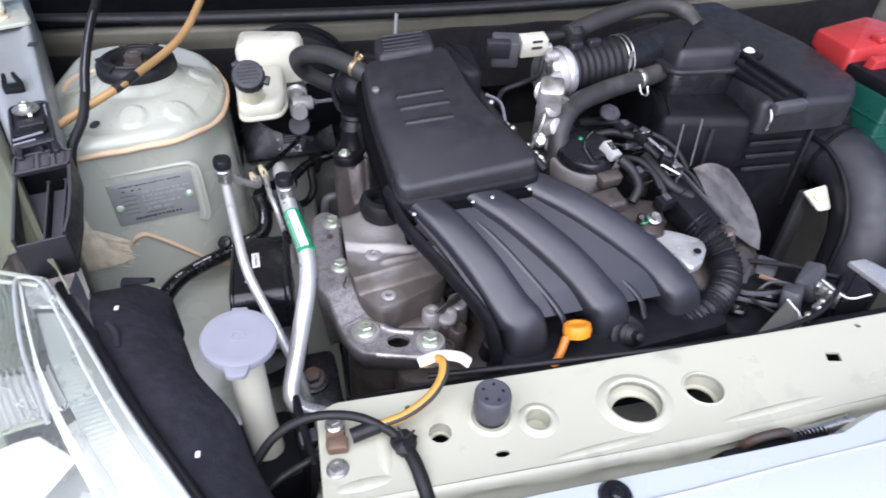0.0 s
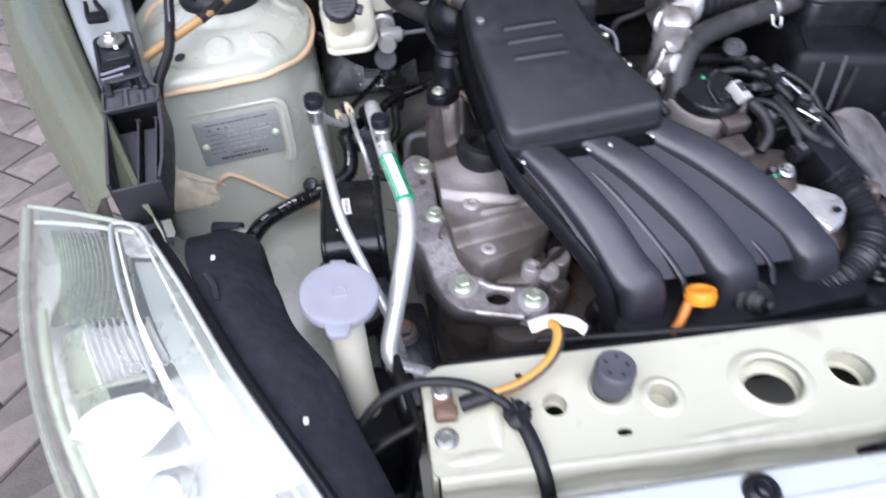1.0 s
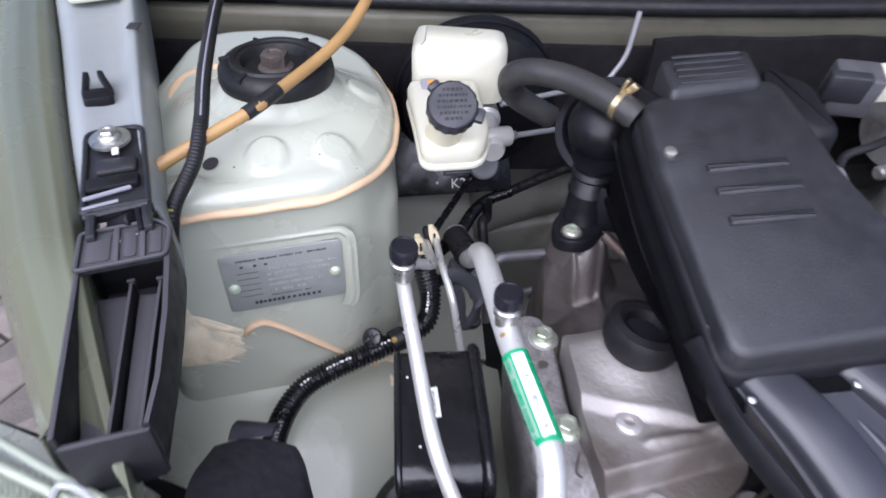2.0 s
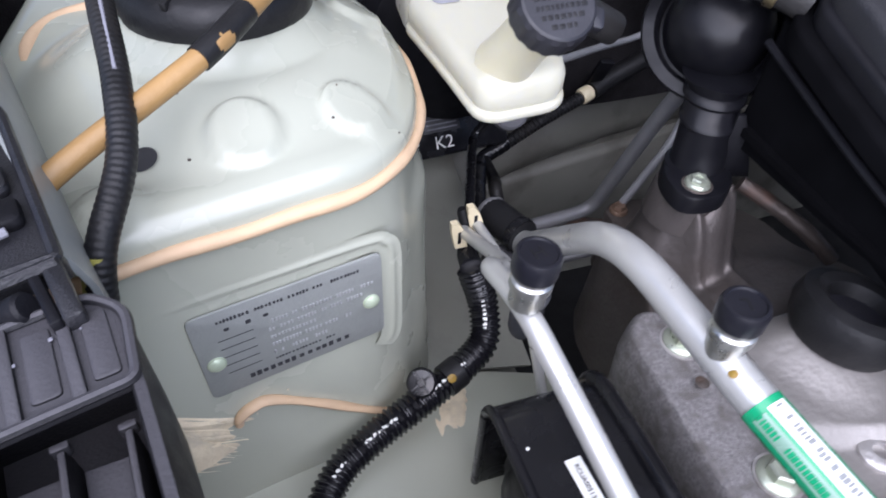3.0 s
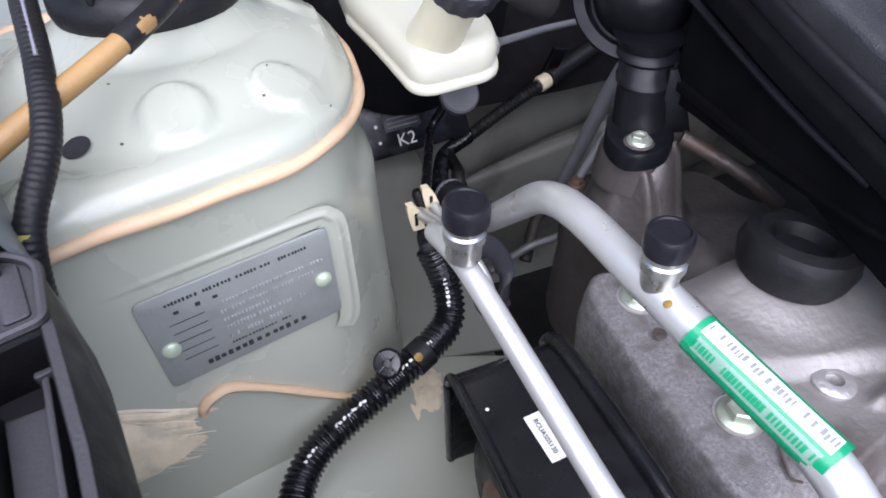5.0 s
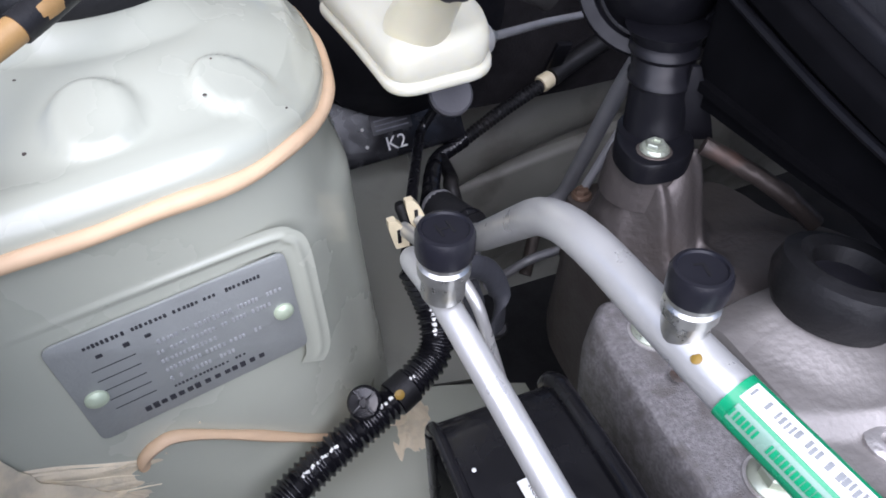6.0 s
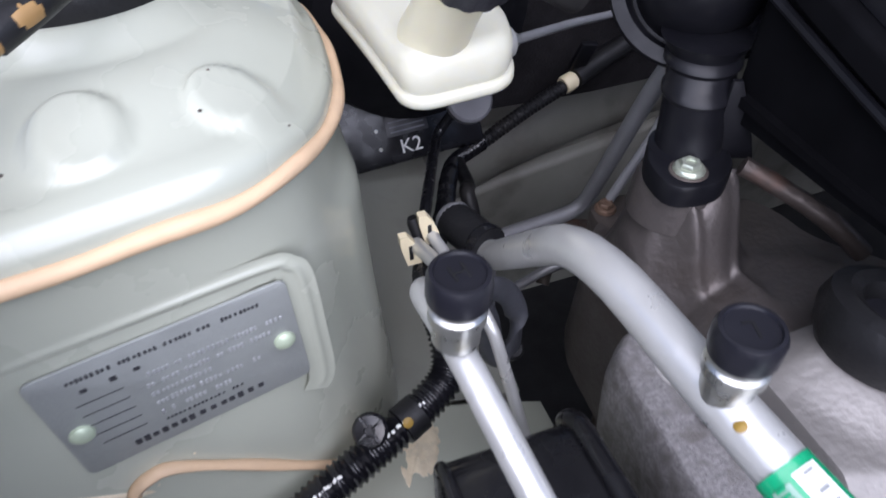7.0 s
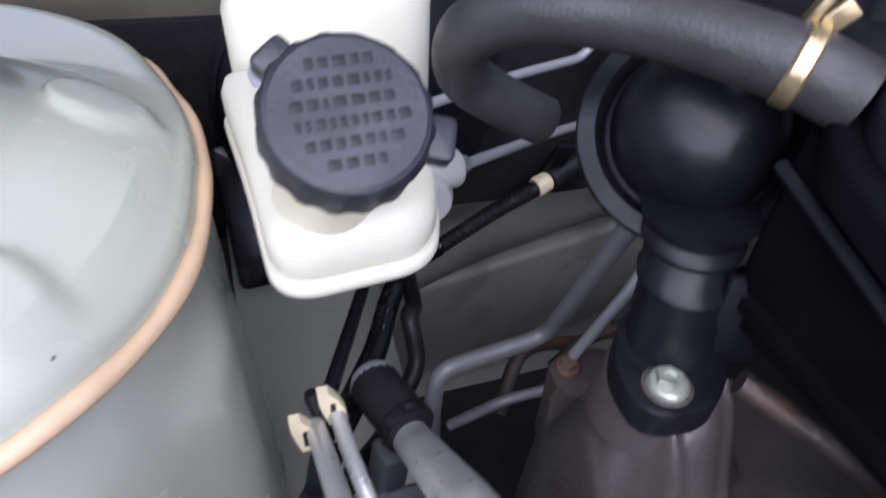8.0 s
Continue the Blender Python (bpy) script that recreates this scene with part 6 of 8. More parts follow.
def felt_f(u, v):
    k = v * (len(FELT_A) - 1)
    i = min(int(k), len(FELT_A) - 2)
    a, b = FELT_A[i].lerp(FELT_A[i + 1], k - i), FELT_B[i].lerp(FELT_B[i + 1], k - i)
    p = a.lerp(b, min(1, u / 0.86))
    p.z += 0.010 * math.sin(min(1, u / 0.86) * math.pi) - 0.05 * max(0, u - 0.86) / 0.14
    p.x += 0.003 * math.sin(v * 21) * u
    return p


felt = solid("splash_shield", thick(sheet(24, 50, felt_f), 0.004), FELT, "soft black splash shield between headlamp and bay", "splash shield", smooth=60)
part("tongue", thick(sheet(8, 10, lambda u, v: Vector((-0.212, 0.572, 0.806)).lerp(Vector((-0.186, 0.578, 0.800)), u) + Vector((0.002 * v, 0.020 * v * (1 - u * 0.3), 0.012 * v - 0.02 * v * v))), 0.004), FELT, felt)
for p in ((-0.183, 0.475, 0.8640), (-0.107, 0.320, 0.8565)):
    part("white_fleck", block(0.0035, 0.005, 0.0012, Matrix.Translation(p), 0.0006, 0.0004), PAPER, felt)
part("fold", tube([(-0.186, 0.455, 0.866), (-0.178, 0.442, 0.866), (-0.174, 0.425, 0.866)], 0.003, 8, 5), FELT, felt)

# ---- black tray along the fender ----
tray = thing("fender_tray", "open black plastic tray with dividers beside the fender", "plastic tray", (-0.265, 0.6, 0.87))
tm = Matrix.Translation((-0.2467, 0.5646, 0.933)) @ pose(0, 0, 0, 0, 0, 14)
SHELF = rounded([(-0.0150, 0.0372), (0.0300, 0.0388), (0.0322, 0.0618), (0.0244, 0.0705), (-0.0150, 0.0680)], [0.002, 0.003, 0.006, 0.004, 0.003], 4)
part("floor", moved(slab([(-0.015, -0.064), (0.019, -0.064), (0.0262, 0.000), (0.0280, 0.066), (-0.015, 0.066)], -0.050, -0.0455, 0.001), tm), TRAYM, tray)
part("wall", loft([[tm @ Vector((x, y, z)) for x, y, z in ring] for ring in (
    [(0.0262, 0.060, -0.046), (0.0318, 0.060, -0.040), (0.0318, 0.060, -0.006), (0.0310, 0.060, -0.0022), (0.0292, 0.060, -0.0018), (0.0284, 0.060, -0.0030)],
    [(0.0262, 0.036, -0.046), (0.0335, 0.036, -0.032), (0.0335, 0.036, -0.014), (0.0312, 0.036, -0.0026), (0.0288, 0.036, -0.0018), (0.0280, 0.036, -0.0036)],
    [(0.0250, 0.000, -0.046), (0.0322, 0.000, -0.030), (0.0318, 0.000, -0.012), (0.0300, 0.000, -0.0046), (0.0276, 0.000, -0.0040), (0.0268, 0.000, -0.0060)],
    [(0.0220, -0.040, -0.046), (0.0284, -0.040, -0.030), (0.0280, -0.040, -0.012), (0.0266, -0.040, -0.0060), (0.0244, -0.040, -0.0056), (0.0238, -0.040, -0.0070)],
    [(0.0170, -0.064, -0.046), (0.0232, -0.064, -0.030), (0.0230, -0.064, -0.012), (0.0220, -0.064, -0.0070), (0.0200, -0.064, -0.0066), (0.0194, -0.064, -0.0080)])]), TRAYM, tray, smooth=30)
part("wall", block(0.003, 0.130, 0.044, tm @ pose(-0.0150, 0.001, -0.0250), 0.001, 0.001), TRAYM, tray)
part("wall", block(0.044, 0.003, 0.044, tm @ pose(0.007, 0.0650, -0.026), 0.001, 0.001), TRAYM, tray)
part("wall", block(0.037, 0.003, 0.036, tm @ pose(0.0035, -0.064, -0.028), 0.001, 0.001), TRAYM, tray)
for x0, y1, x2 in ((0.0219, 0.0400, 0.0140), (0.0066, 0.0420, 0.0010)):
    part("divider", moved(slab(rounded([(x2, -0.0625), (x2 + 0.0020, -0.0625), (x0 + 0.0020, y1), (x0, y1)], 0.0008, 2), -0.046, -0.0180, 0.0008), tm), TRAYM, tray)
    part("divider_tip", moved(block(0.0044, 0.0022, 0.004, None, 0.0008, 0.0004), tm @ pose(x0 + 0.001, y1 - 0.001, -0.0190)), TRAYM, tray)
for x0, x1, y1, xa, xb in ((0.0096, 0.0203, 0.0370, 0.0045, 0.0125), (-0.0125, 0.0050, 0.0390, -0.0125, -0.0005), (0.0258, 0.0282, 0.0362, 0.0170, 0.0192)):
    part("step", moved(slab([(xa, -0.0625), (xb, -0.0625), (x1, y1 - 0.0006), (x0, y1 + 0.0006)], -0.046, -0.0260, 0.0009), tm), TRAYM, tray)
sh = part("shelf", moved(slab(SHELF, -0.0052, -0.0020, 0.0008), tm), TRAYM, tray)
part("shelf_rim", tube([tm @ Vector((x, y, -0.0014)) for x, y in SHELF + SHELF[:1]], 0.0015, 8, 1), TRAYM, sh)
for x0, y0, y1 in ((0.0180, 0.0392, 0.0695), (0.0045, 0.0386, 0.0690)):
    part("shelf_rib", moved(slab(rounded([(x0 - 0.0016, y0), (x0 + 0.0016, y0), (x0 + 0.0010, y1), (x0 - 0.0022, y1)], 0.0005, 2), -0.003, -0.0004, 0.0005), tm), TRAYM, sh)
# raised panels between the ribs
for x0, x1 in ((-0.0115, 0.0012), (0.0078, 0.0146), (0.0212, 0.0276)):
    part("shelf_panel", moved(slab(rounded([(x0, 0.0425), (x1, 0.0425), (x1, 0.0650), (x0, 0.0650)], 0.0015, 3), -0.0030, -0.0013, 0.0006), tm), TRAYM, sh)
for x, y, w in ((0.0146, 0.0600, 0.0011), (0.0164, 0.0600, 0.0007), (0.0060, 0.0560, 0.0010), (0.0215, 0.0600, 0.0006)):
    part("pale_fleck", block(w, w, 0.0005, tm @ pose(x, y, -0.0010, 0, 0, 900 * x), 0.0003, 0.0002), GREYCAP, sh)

relay = thing("relay_block", "black plastic relay carrier bolted to the fender rail", "relay", (-0.276, 0.69, 0.945))
rm = Matrix.Translation((-0.2745, 0.681, 0.9345)) @ pose(0, 0, 0, 2, 0, 17)
RB = rounded([(-0.0190, -0.0375), (0.0195, -0.0375), (0.0185, 0.0500), (-0.0190, 0.0500)], [0.003, 0.003, 0.010, 0.010], 4)
part("base", moved(slab(RB, -0.006, 0.0010, 0.002), rm), SATIN, relay)
part("rim", tube([rm @ Vector((x, y, 0.0022)) for x, y in inset(RB, 0.0016) + inset(RB, 0.0016)[:1]], 0.0019, 8, 1), SATIN, relay)
part("raised_block", block(0.024, 0.014, 0.005, rm @ pose(0.001, 0.004, 0.003), 0.003, 0.002), SATIN, relay)
part("raised_block", block(0.030, 0.012, 0.005, rm @ pose(-0.001, -0.013, 0.003), 0.003, 0.002), BLACK, relay)
part("bar", tube([rm @ Vector((-0.017, -0.0262, 0.004)), rm @ Vector((0.0090, -0.0212, 0.004))], 0.0014, 8, 2), GREYCAP, relay, "pale grey bar")
part("bar", tube([rm @ Vector((-0.017, -0.0400, 0.002)), rm @ Vector((0.0175, -0.0385, 0.003))], 0.0018, 8, 2), SATIN, relay)
part("bar", tube([rm @ Vector((-0.017, -0.0350, 0.004)), rm @ Vector((0.0020, -0.0325, 0.004))], 0.0011, 8, 2), GREYCAP, relay, "pale grey bar")
# open bay ahead of the block, bridged by two arms
part("cross_bar", block(0.005, 0.023, 0.006, rm @ pose(0.0165, -0.0480, 0.0005, 0, 0, 3), 0.001, 0.0008), SATIN, relay)
part("cross_bar", block(0.003, 0.022, 0.005, rm @ pose(0.0120, -0.0480, 0.0005, 0, 0, 5), 0.001, 0.0008), BLACK, relay)
part("cross_bar", block(0.005, 0.023, 0.006, rm @ pose(-0.0130, -0.0480, 0.0005), 0.001, 0.0008), SATIN, relay)
part("pale_sheet", block(0.020, 0.009, 0.001, rm @ pose(0.0030, -0.0500, -0.009, 0, 0, 14), 0.002, 0.0004), CREAM, relay, "bare cream metal seen through the bay")
part("plug", lathe([(0.0042, -0.009), (0.0042, 0.006), (0.0034, 0.007), (0.001, 0.007)], 16, rm @ pose(0.0030, -0.0455, -0.002, 60, 0, 60)), BLACK, relay)
part("washer", lathe([(0.0125, 0), (0.0125, 0.002), (0.010, 0.0026), (0.001, 0.0026)], 28, rm @ pose(-0.002, 0.032, 0.0045)), STEEL, relay, "pale metal washer")
bolt(rm @ Vector((-0.002, 0.032, 0.007)), (0, 0, 1), 0.010, 0.006, 0.0075, STEEL, parent=relay)
part("white_mark", block(0.004, 0.007, 0.002, rm @ pose(0.001, 0.018, 0.0052), 0.001, 0.0006), PAPER, relay)
ec = Vector((-0.316, 0.775, 0.932))
clipb = thing("edge_clip", "small black plastic two-prong clip on the fender rail", "clip", ec)
em = Matrix.Translation(ec + Vector((0, 0, 0.004))) @ pose(0, 0, 0, 0, 4, 24)
part("base", block(0.020, 0.016, 0.008, em, 0.003, 0.001), BLACK, clipb)
for sx in (-0.006, 0.007):
    part("prong", block(0.004, 0.024, 0.007, em @ pose(sx, 0.016, 0.003, 12, 0, sx * 1500), 0.001, 0.001), BLACK, clipb)
rs = rail_top(0.90, 0.7)
part("rail_slot", block(0.010, 0.012, 0.001, Matrix.Translation(rs + Vector((0, 0, 0.0012))), 0.001, 0.0002), DARK, clipb)
hinge = thing("corner_bracket", "sage-painted corner bracket with bolt on the fender rail", "bracket", rail_top(1.0))
hq = rail_top(1.0)
part("plate", block(0.06, 0.10, 0.006, Matrix.Translation(hq + Vector((0, 0, 0.006))) @ pose(0, 0, 0, 0, 0, 22), 0.01, 0.002), SAGE, hinge)
part("arm", block(0.008, 0.05, 0.14, Matrix.Translation(hq + Vector((-0.012, 0.04, 0.07))) @ pose(0, 0, 0, -20, 0, 22), 0.01, 0.002), SAGE, hinge)
bolt(hq + Vector((0.004, -0.02, 0.009)), (0, 0, 1), 0.014, 0.009, 0.012, CREAMP, parent=hinge)

# ---- hose and tan rod over the tower ----
dh = thing("cable_conduit", "taped black cable conduit beside the strut tower", "cable conduit", (-0.25, 0.75, 0.9))
dpts = [(-0.262, 1.06, 0.965), (-0.252, 0.96, 0.972), (-0.244, 0.86, 0.968), (-0.238, 0.78, 0.955), (-0.2340, 0.735, 0.940), (-0.2355, 0.706, 0.926), (-0.2465, 0.680, 0.908), (-0.252, 0.668, 0.880)]
part("conduit", corrugated(dpts, 0.0051, 0.0026, 0.022, 16, 0.40), RUBBER, dh, smooth=80)
part("white_stripe", tube([Vector(p) + Vector((0.001, -0.001, 0.0046)) for p in dpts[1:5]], 0.0009, 6, 8), GREYCAP, dh)
part("yellow_tape", tube([Vector(dpts[6]) + Vector((-0.001, 0.0, 0.001)), Vector(dpts[6]).lerp(Vector(dpts[7]), 0.5) + Vector((-0.001, 0.0, 0.001))], 0.0052, 14, 3), mat("olive_yellow_tape", (0.30, 0.28, 0.06), 0.5, bump=0.05), dh)
rod = thing("bonnet_stay", "tan-sleeved bonnet stay rod lying across the strut tower", "stay rod", (-0.2, 0.74, 0.94))
rpts = [(-0.292, 0.682, 0.908), (-0.257, 0.709, 0.923), (-0.205, 0.742, 0.941), (-0.187, 0.762, 0.946), (-0.148, 0.818, 0.957), (-0.124, 0.858, 0.976), (-0.107, 0.91, 1.005), (-0.095, 1.0, 1.06)]
part("sleeve", tube(rpts, 0.0045, 16, 8), TAN, rod, "tan ribbed sleeve")
part("dark_joint", tube([(-0.2055, 0.7415, 0.9408), (-0.195, 0.752, 0.9440), (-0.185, 0.765, 0.9468)], 0.0052, 16, 5), RUBBER, rod, "dark taped joint")


# ---- right half of the bay: throttle, air filter housing, ducts, battery ----
thr = thing("throttle_body", "cast aluminium throttle body with worm clamp", "throttle body", (0.31, 0.75, 0.88))
part("flange", wobble(block(0.030, 0.028, 0.12, pose(0.292, 0.715, 0.875, 24, 0, -20), 0.008, 0.003), 0.0012, 90), ALU, thr)
part("bore", lathe([(0.030, 0), (0.032, 0.004), (0.032, 0.03), (0.028, 0.034)], 36, axis((0.305, 0.775, 0.900), (1, 0.25, 0.05))), ALU, thr)
part("hose_band", lathe([(0.0335, 0.0), (0.0345, 0.002), (0.0345, 0.010), (0.0335, 0.012)], 36, axis((0.325, 0.780, 0.901), (1, 0.25, 0.05)), False, False), BRIGHT, thr, "bright steel worm clamp")
part("pivot", lathe([(0.017, 0), (0.017, 0.006), (0.013, 0.008), (0.012, 0.005), (0.009, 0.005), (0.0085, 0.012), (0.001, 0.012)], 28, axis((0.287, 0.712, 0.910), (-0.2, -0.9, 0.4))), STEEL, thr)
part("lever", block(0.010, 0.006, 0.035, pose(0.304, 0.714, 0.888, 20, 25, 0), 0.003, 0.001), STEEL, thr)
bolt((0.276, 0.690, 0.858), (-0.2, -0.9, 0.4), 0.012, 0.008, 0.010, STEEL, parent=thr)
bolt((0.270, 0.672, 0.836), (-0.2, -0.9, 0.4), 0.012, 0.008, 0.010, STEEL, parent=thr)
for k in range(4):
    part("boss", lathe([(0.012, -0.01), (0.011, 0.008), (0.007, 0.01)], 16, axis((0.286 + 0.004 * k, 0.700 - 0.012 * k, 0.895 - 0.02 * k), (0.3, -0.8, 0.4))), ALU, thr)
for a in range(5):
    th = radians(70 + 44 * a)
    q = Vector((0.309, 0.777, 0.901)) + Vector((0, math.cos(th), math.sin(th))) * 0.0345
    part("bore_lug", lathe([(0.0065, -0.006), (0.0065, 0.008), (0.0045, 0.010), (0.001, 0.010)], 14, axis(q, (-1, -0.25, 0))), ALU, thr)
part("vacuum_stub", lathe([(0.0045, 0), (0.0045, 0.016), (0.0055, 0.018), (0.0040, 0.024)], 14, axis((0.296, 0.736, 0.925), (-0.3, -0.4, 0.85))), STEEL, thr)
part("linkage_rod", tube([(0.283, 0.700, 0.912), (0.276, 0.690, 0.880), (0.262, 0.684, 0.850)], 0.0022, 8, 5), STEEL, thr)
inlet = thing("intake_hose", "black corrugated intake hose with wire clamp", "intake hose", (0.39, 0.8, 0.9))
part("bellows", corrugated([(0.338, 0.783, 0.902), (0.375, 0.792, 0.903), (0.415, 0.800, 0.905)], 0.031, 0.011, 0.045, 26, 0.08), RUBBER, inlet, smooth=80)
part("clamp", lathe([(0.0325, 0), (0.0335, 0.001), (0.0325, 0.002)], 32, axis((0.416, 0.8, 0.905), (1, 0.2, 0)), False, False), STEEL, inlet)
part("clamp", lathe([(0.0325, 0), (0.0335, 0.001), (0.0325, 0.002)], 32, axis((0.424, 0.802, 0.905), (1, 0.2, 0)), False, False), STEEL, inlet)
part("clamp_screw", lathe([(0.003, 0), (0.003, 0.02)], 10, axis((0.421, 0.766, 0.910), (0, 0, 1))), STEEL, inlet)
part("duct", tube([(0.418, 0.801, 0.905), (0.455, 0.812, 0.908), (0.50, 0.825, 0.912), (0.55, 0.84, 0.912)], 0.0315, 26, 5), GLOSSB, inlet)
for x, y in ((0.348, 0.782), (0.375, 0.788)):
    part("lug", block(0.018, 0.010, 0.010, pose(x, y, 0.937, 0, 0, 10), 0.003, 0.002), DARKCAP, inlet)
hose2 = thing("breather_hose", "black rubber breather hose bent down to the engine", "hose", (0.34, 0.72, 0.87))
part("hose", tube([(0.292, 0.668, 0.815), (0.293, 0.672, 0.850), (0.302, 0.690, 0.876), (0.328, 0.715, 0.888), (0.375, 0.738, 0.892), (0.440, 0.762, 0.893), (0.475, 0.775, 0.894)], 0.0128, 20, 8), HOSE, hose2)
part("clamp", lathe([(0.0135, 0), (0.0142, 0.001), (0.0142, 0.007), (0.0135, 0.008)], 24, axis((0.432, 0.759, 0.893), (1, 0.35, 0)), False, False), STEEL, hose2, "bright spring clamp")
part("clamp_ear", tube([(0.430, 0.7455, 0.893), (0.431, 0.738, 0.884), (0.441, 0.739, 0.880), (0.443, 0.7465, 0.889)], 0.0014, 8, 4), STEEL, hose2)
part("resin_blob", wobble(lathe([(0.006, -0.01), (0.012, -0.004), (0.013, 0.005), (0.007, 0.012)], 18, pose(0.487, 0.775, 0.888)), 0.003, 120), AMBER, hose2, "amber adhesive blob")
uh = thing("upper_hose", "black rubber hose over the throttle body", "hose", (0.45, 0.83, 0.95))
part("hose", tube([(0.340, 0.800, 0.945), (0.375, 0.815, 0.950), (0.430, 0.838, 0.955), (0.49, 0.855, 0.958), (0.53, 0.85, 0.952), (0.545, 0.825, 0.935)], 0.0118, 18, 8), HOSE, uh)
part("branch", tube([(0.26, 0.79, 0.94), (0.30, 0.80, 0.943), (0.36, 0.808, 0.943)], 0.0065, 12, 6), RUBBER, uh)
part("collar", lathe([(0.014, 0), (0.014, 0.012), (0.008, 0.018)], 20, axis((0.352, 0.802, 0.938), (0, 0, 1))), RUBBER, uh)
con = thing("sensor_plug", "grey sensor plug with white connector beside the cover", "sensor plug", (0.27, 0.77, 0.94))
part("grey_housing", block(0.034, 0.026, 0.036, pose(0.2475, 0.772, 0.942, 14, 0, -14), 0.004, 0.003), MIDGREY, con)
part("hood", block(0.030, 0.010, 0.024, pose(0.236, 0.763, 0.948, 14, 0, -14), 0.003, 0.002), DARKCAP, con)
part("white_connector", block(0.036, 0.020, 0.024, pose(0.285, 0.778, 0.944, 14, 0, 4), 0.003, 0.002), WHITE, con, "white plastic connector")
for k in range(2):
    part("slot", block(0.014, 0.002, 0.003, pose(0.288, 0.7665, 0.944 + 0.008 * k, 14, 0, 4), 0.0008, 0.0005), DARK, con)
part("lead", tube([(0.298, 0.768, 0.930), (0.288, 0.752, 0.915), (0.262, 0.738, 0.912), (0.236, 0.73, 0.908), (0.222, 0.712, 0.900)], 0.0034, 10, 8), RUBBER, con)
trim = thing("cover_wiring", "taped wiring loom with alloy fittings along the cover edge", "wiring", (0.22, 0.66, 0.9))
part("loom", tube([(0.190, 0.745, 0.925), (0.200, 0.705, 0.915), (0.214, 0.66, 0.900), (0.234, 0.620, 0.886), (0.246, 0.595, 0.875)], 0.006, 12, 8), RUBBER, trim)
for x, y, z in ((0.190, 0.765, 0.930), (0.196, 0.742, 0.926), (0.206, 0.690, 0.912), (0.220, 0.668, 0.893), (0.226, 0.664, 0.890), (0.238, 0.640, 0.880), (0.244, 0.628, 0.876), (0.248, 0.615, 0.872)):
    part("fitting", lathe([(0.0036, 0), (0.0042, 0.003), (0.003, 0.006), (0.002, 0.007)], 14, axis((x, y, z), (0.5, -0.3, 0.8))), STEEL, trim)
part("thin_lead", tube([(0.205, 0.70, 0.92), (0.228, 0.71, 0.90), (0.236, 0.70, 0.86), (0.24, 0.69, 0.83)], 0.002, 8, 6), GREYCAP, trim)

oil = thing("coil_cover", "round dark green-black sensor housing with white plug", "sensor housing", (0.325, 0.66, 0.84))
OC = pose(0.3255, 0.660, 0.848, 8, 0, 0)
part("base_ring", lathe([(0.043, -0.03), (0.044, -0.004), (0.042, 0.0), (0.037, 0.0)], 40, OC), ALU_SMOOTH, oil)
part("dome", lathe([(0.0375, -0.002), (0.0380, 0.006), (0.034, 0.012), (0.020, 0.015), (0.001, 0.0155)], 40, OC), GLOSSB, oil)
part("raised_lobe", moved(slab(rounded([(-0.004, -0.030), (0.022, -0.022), (0.030, 0.004), (0.012, 0.020), (-0.006, 0.006)], 0.008, 4), 0.010, 0.0195, 0.003), OC), GLOSSB, oil)
part("lobe_edge", moved(tube([(-0.006, -0.030, 0.016), (-0.007, -0.006, 0.018), (0.004, 0.012, 0.0185), (0.014, 0.021, 0.018)], 0.0009, 6, 5), OC), MIDGREY, oil)
part("green_dot", lathe([(0.0028, 0), (0.002, 0.001)], 12, OC @ pose(-0.004, 0.014, 0.0152)), GREEN, oil)
pl = part("plug", block(0.014, 0.024, 0.012, pose(0.345, 0.636, 0.866, 22, 10, 24), 0.002, 0.0015), mat("grey_white_plug", (0.36, 0.36, 0.34), 0.45, bump=0.1), oil, "off-white plug")
for k in (-0.004, 0.0, 0.004):
    part("plug_slot", block(0.0018, 0.012, 0.002, pose(0.345, 0.636, 0.866, 22, 10, 24) @ pose(k, 0.002, 0.0062), 0.0006, 0.0004), BLACK, pl)
part("lead", tube([(0.352, 0.622, 0.862), (0.364, 0.610, 0.852), (0.370, 0.598, 0.836), (0.360, 0.588, 0.822)], 0.0060, 12, 6), RUBBER, oil)
part("mount_ear", wobble(block(0.030, 0.018, 0.016, pose(0.340, 0.618, 0.838, 8, 0, 12), 0.004, 0.003), 0.0018, 80), GREASY, oil)
part("mount_ear", wobble(block(0.020, 0.016, 0.014, pose(0.298, 0.688, 0.852, 8, 0, 12), 0.004, 0.003), 0.0008, 80), ALU_ROUGH, oil)

rear = thing("engine_rear_casting", "greasy cast engine and gearbox parts on the flywheel side", "engine casting", (0.42, 0.58, 0.7))
part("casting", wobble(loft([[(0.42 + 0.13 * math.cos(a / 28 * 6.2832) * f, 0.575 + 0.11 * math.sin(a / 28 * 6.2832) * f, z) for a in range(28)] for z, f in ((0.58, 1.1), (0.71, 1.0), (0.742, 0.92), (0.762, 0.70), (0.772, 0.4), (0.776, 0.02))]), 0.010, 30), GREASY, rear)
part("alloy_pad", wobble(block(0.10, 0.06, 0.03, pose(0.345, 0.582, 0.800, 6, 0, -20), 0.014, 0.006), 0.002, 50), GREASY, rear)
part("alloy_pad", wobble(block(0.05, 0.03, 0.025, pose(0.325, 0.592, 0.818, 10, 0, 10), 0.006, 0.004), 0.004, 60), GREASY, rear)
random.seed(21)
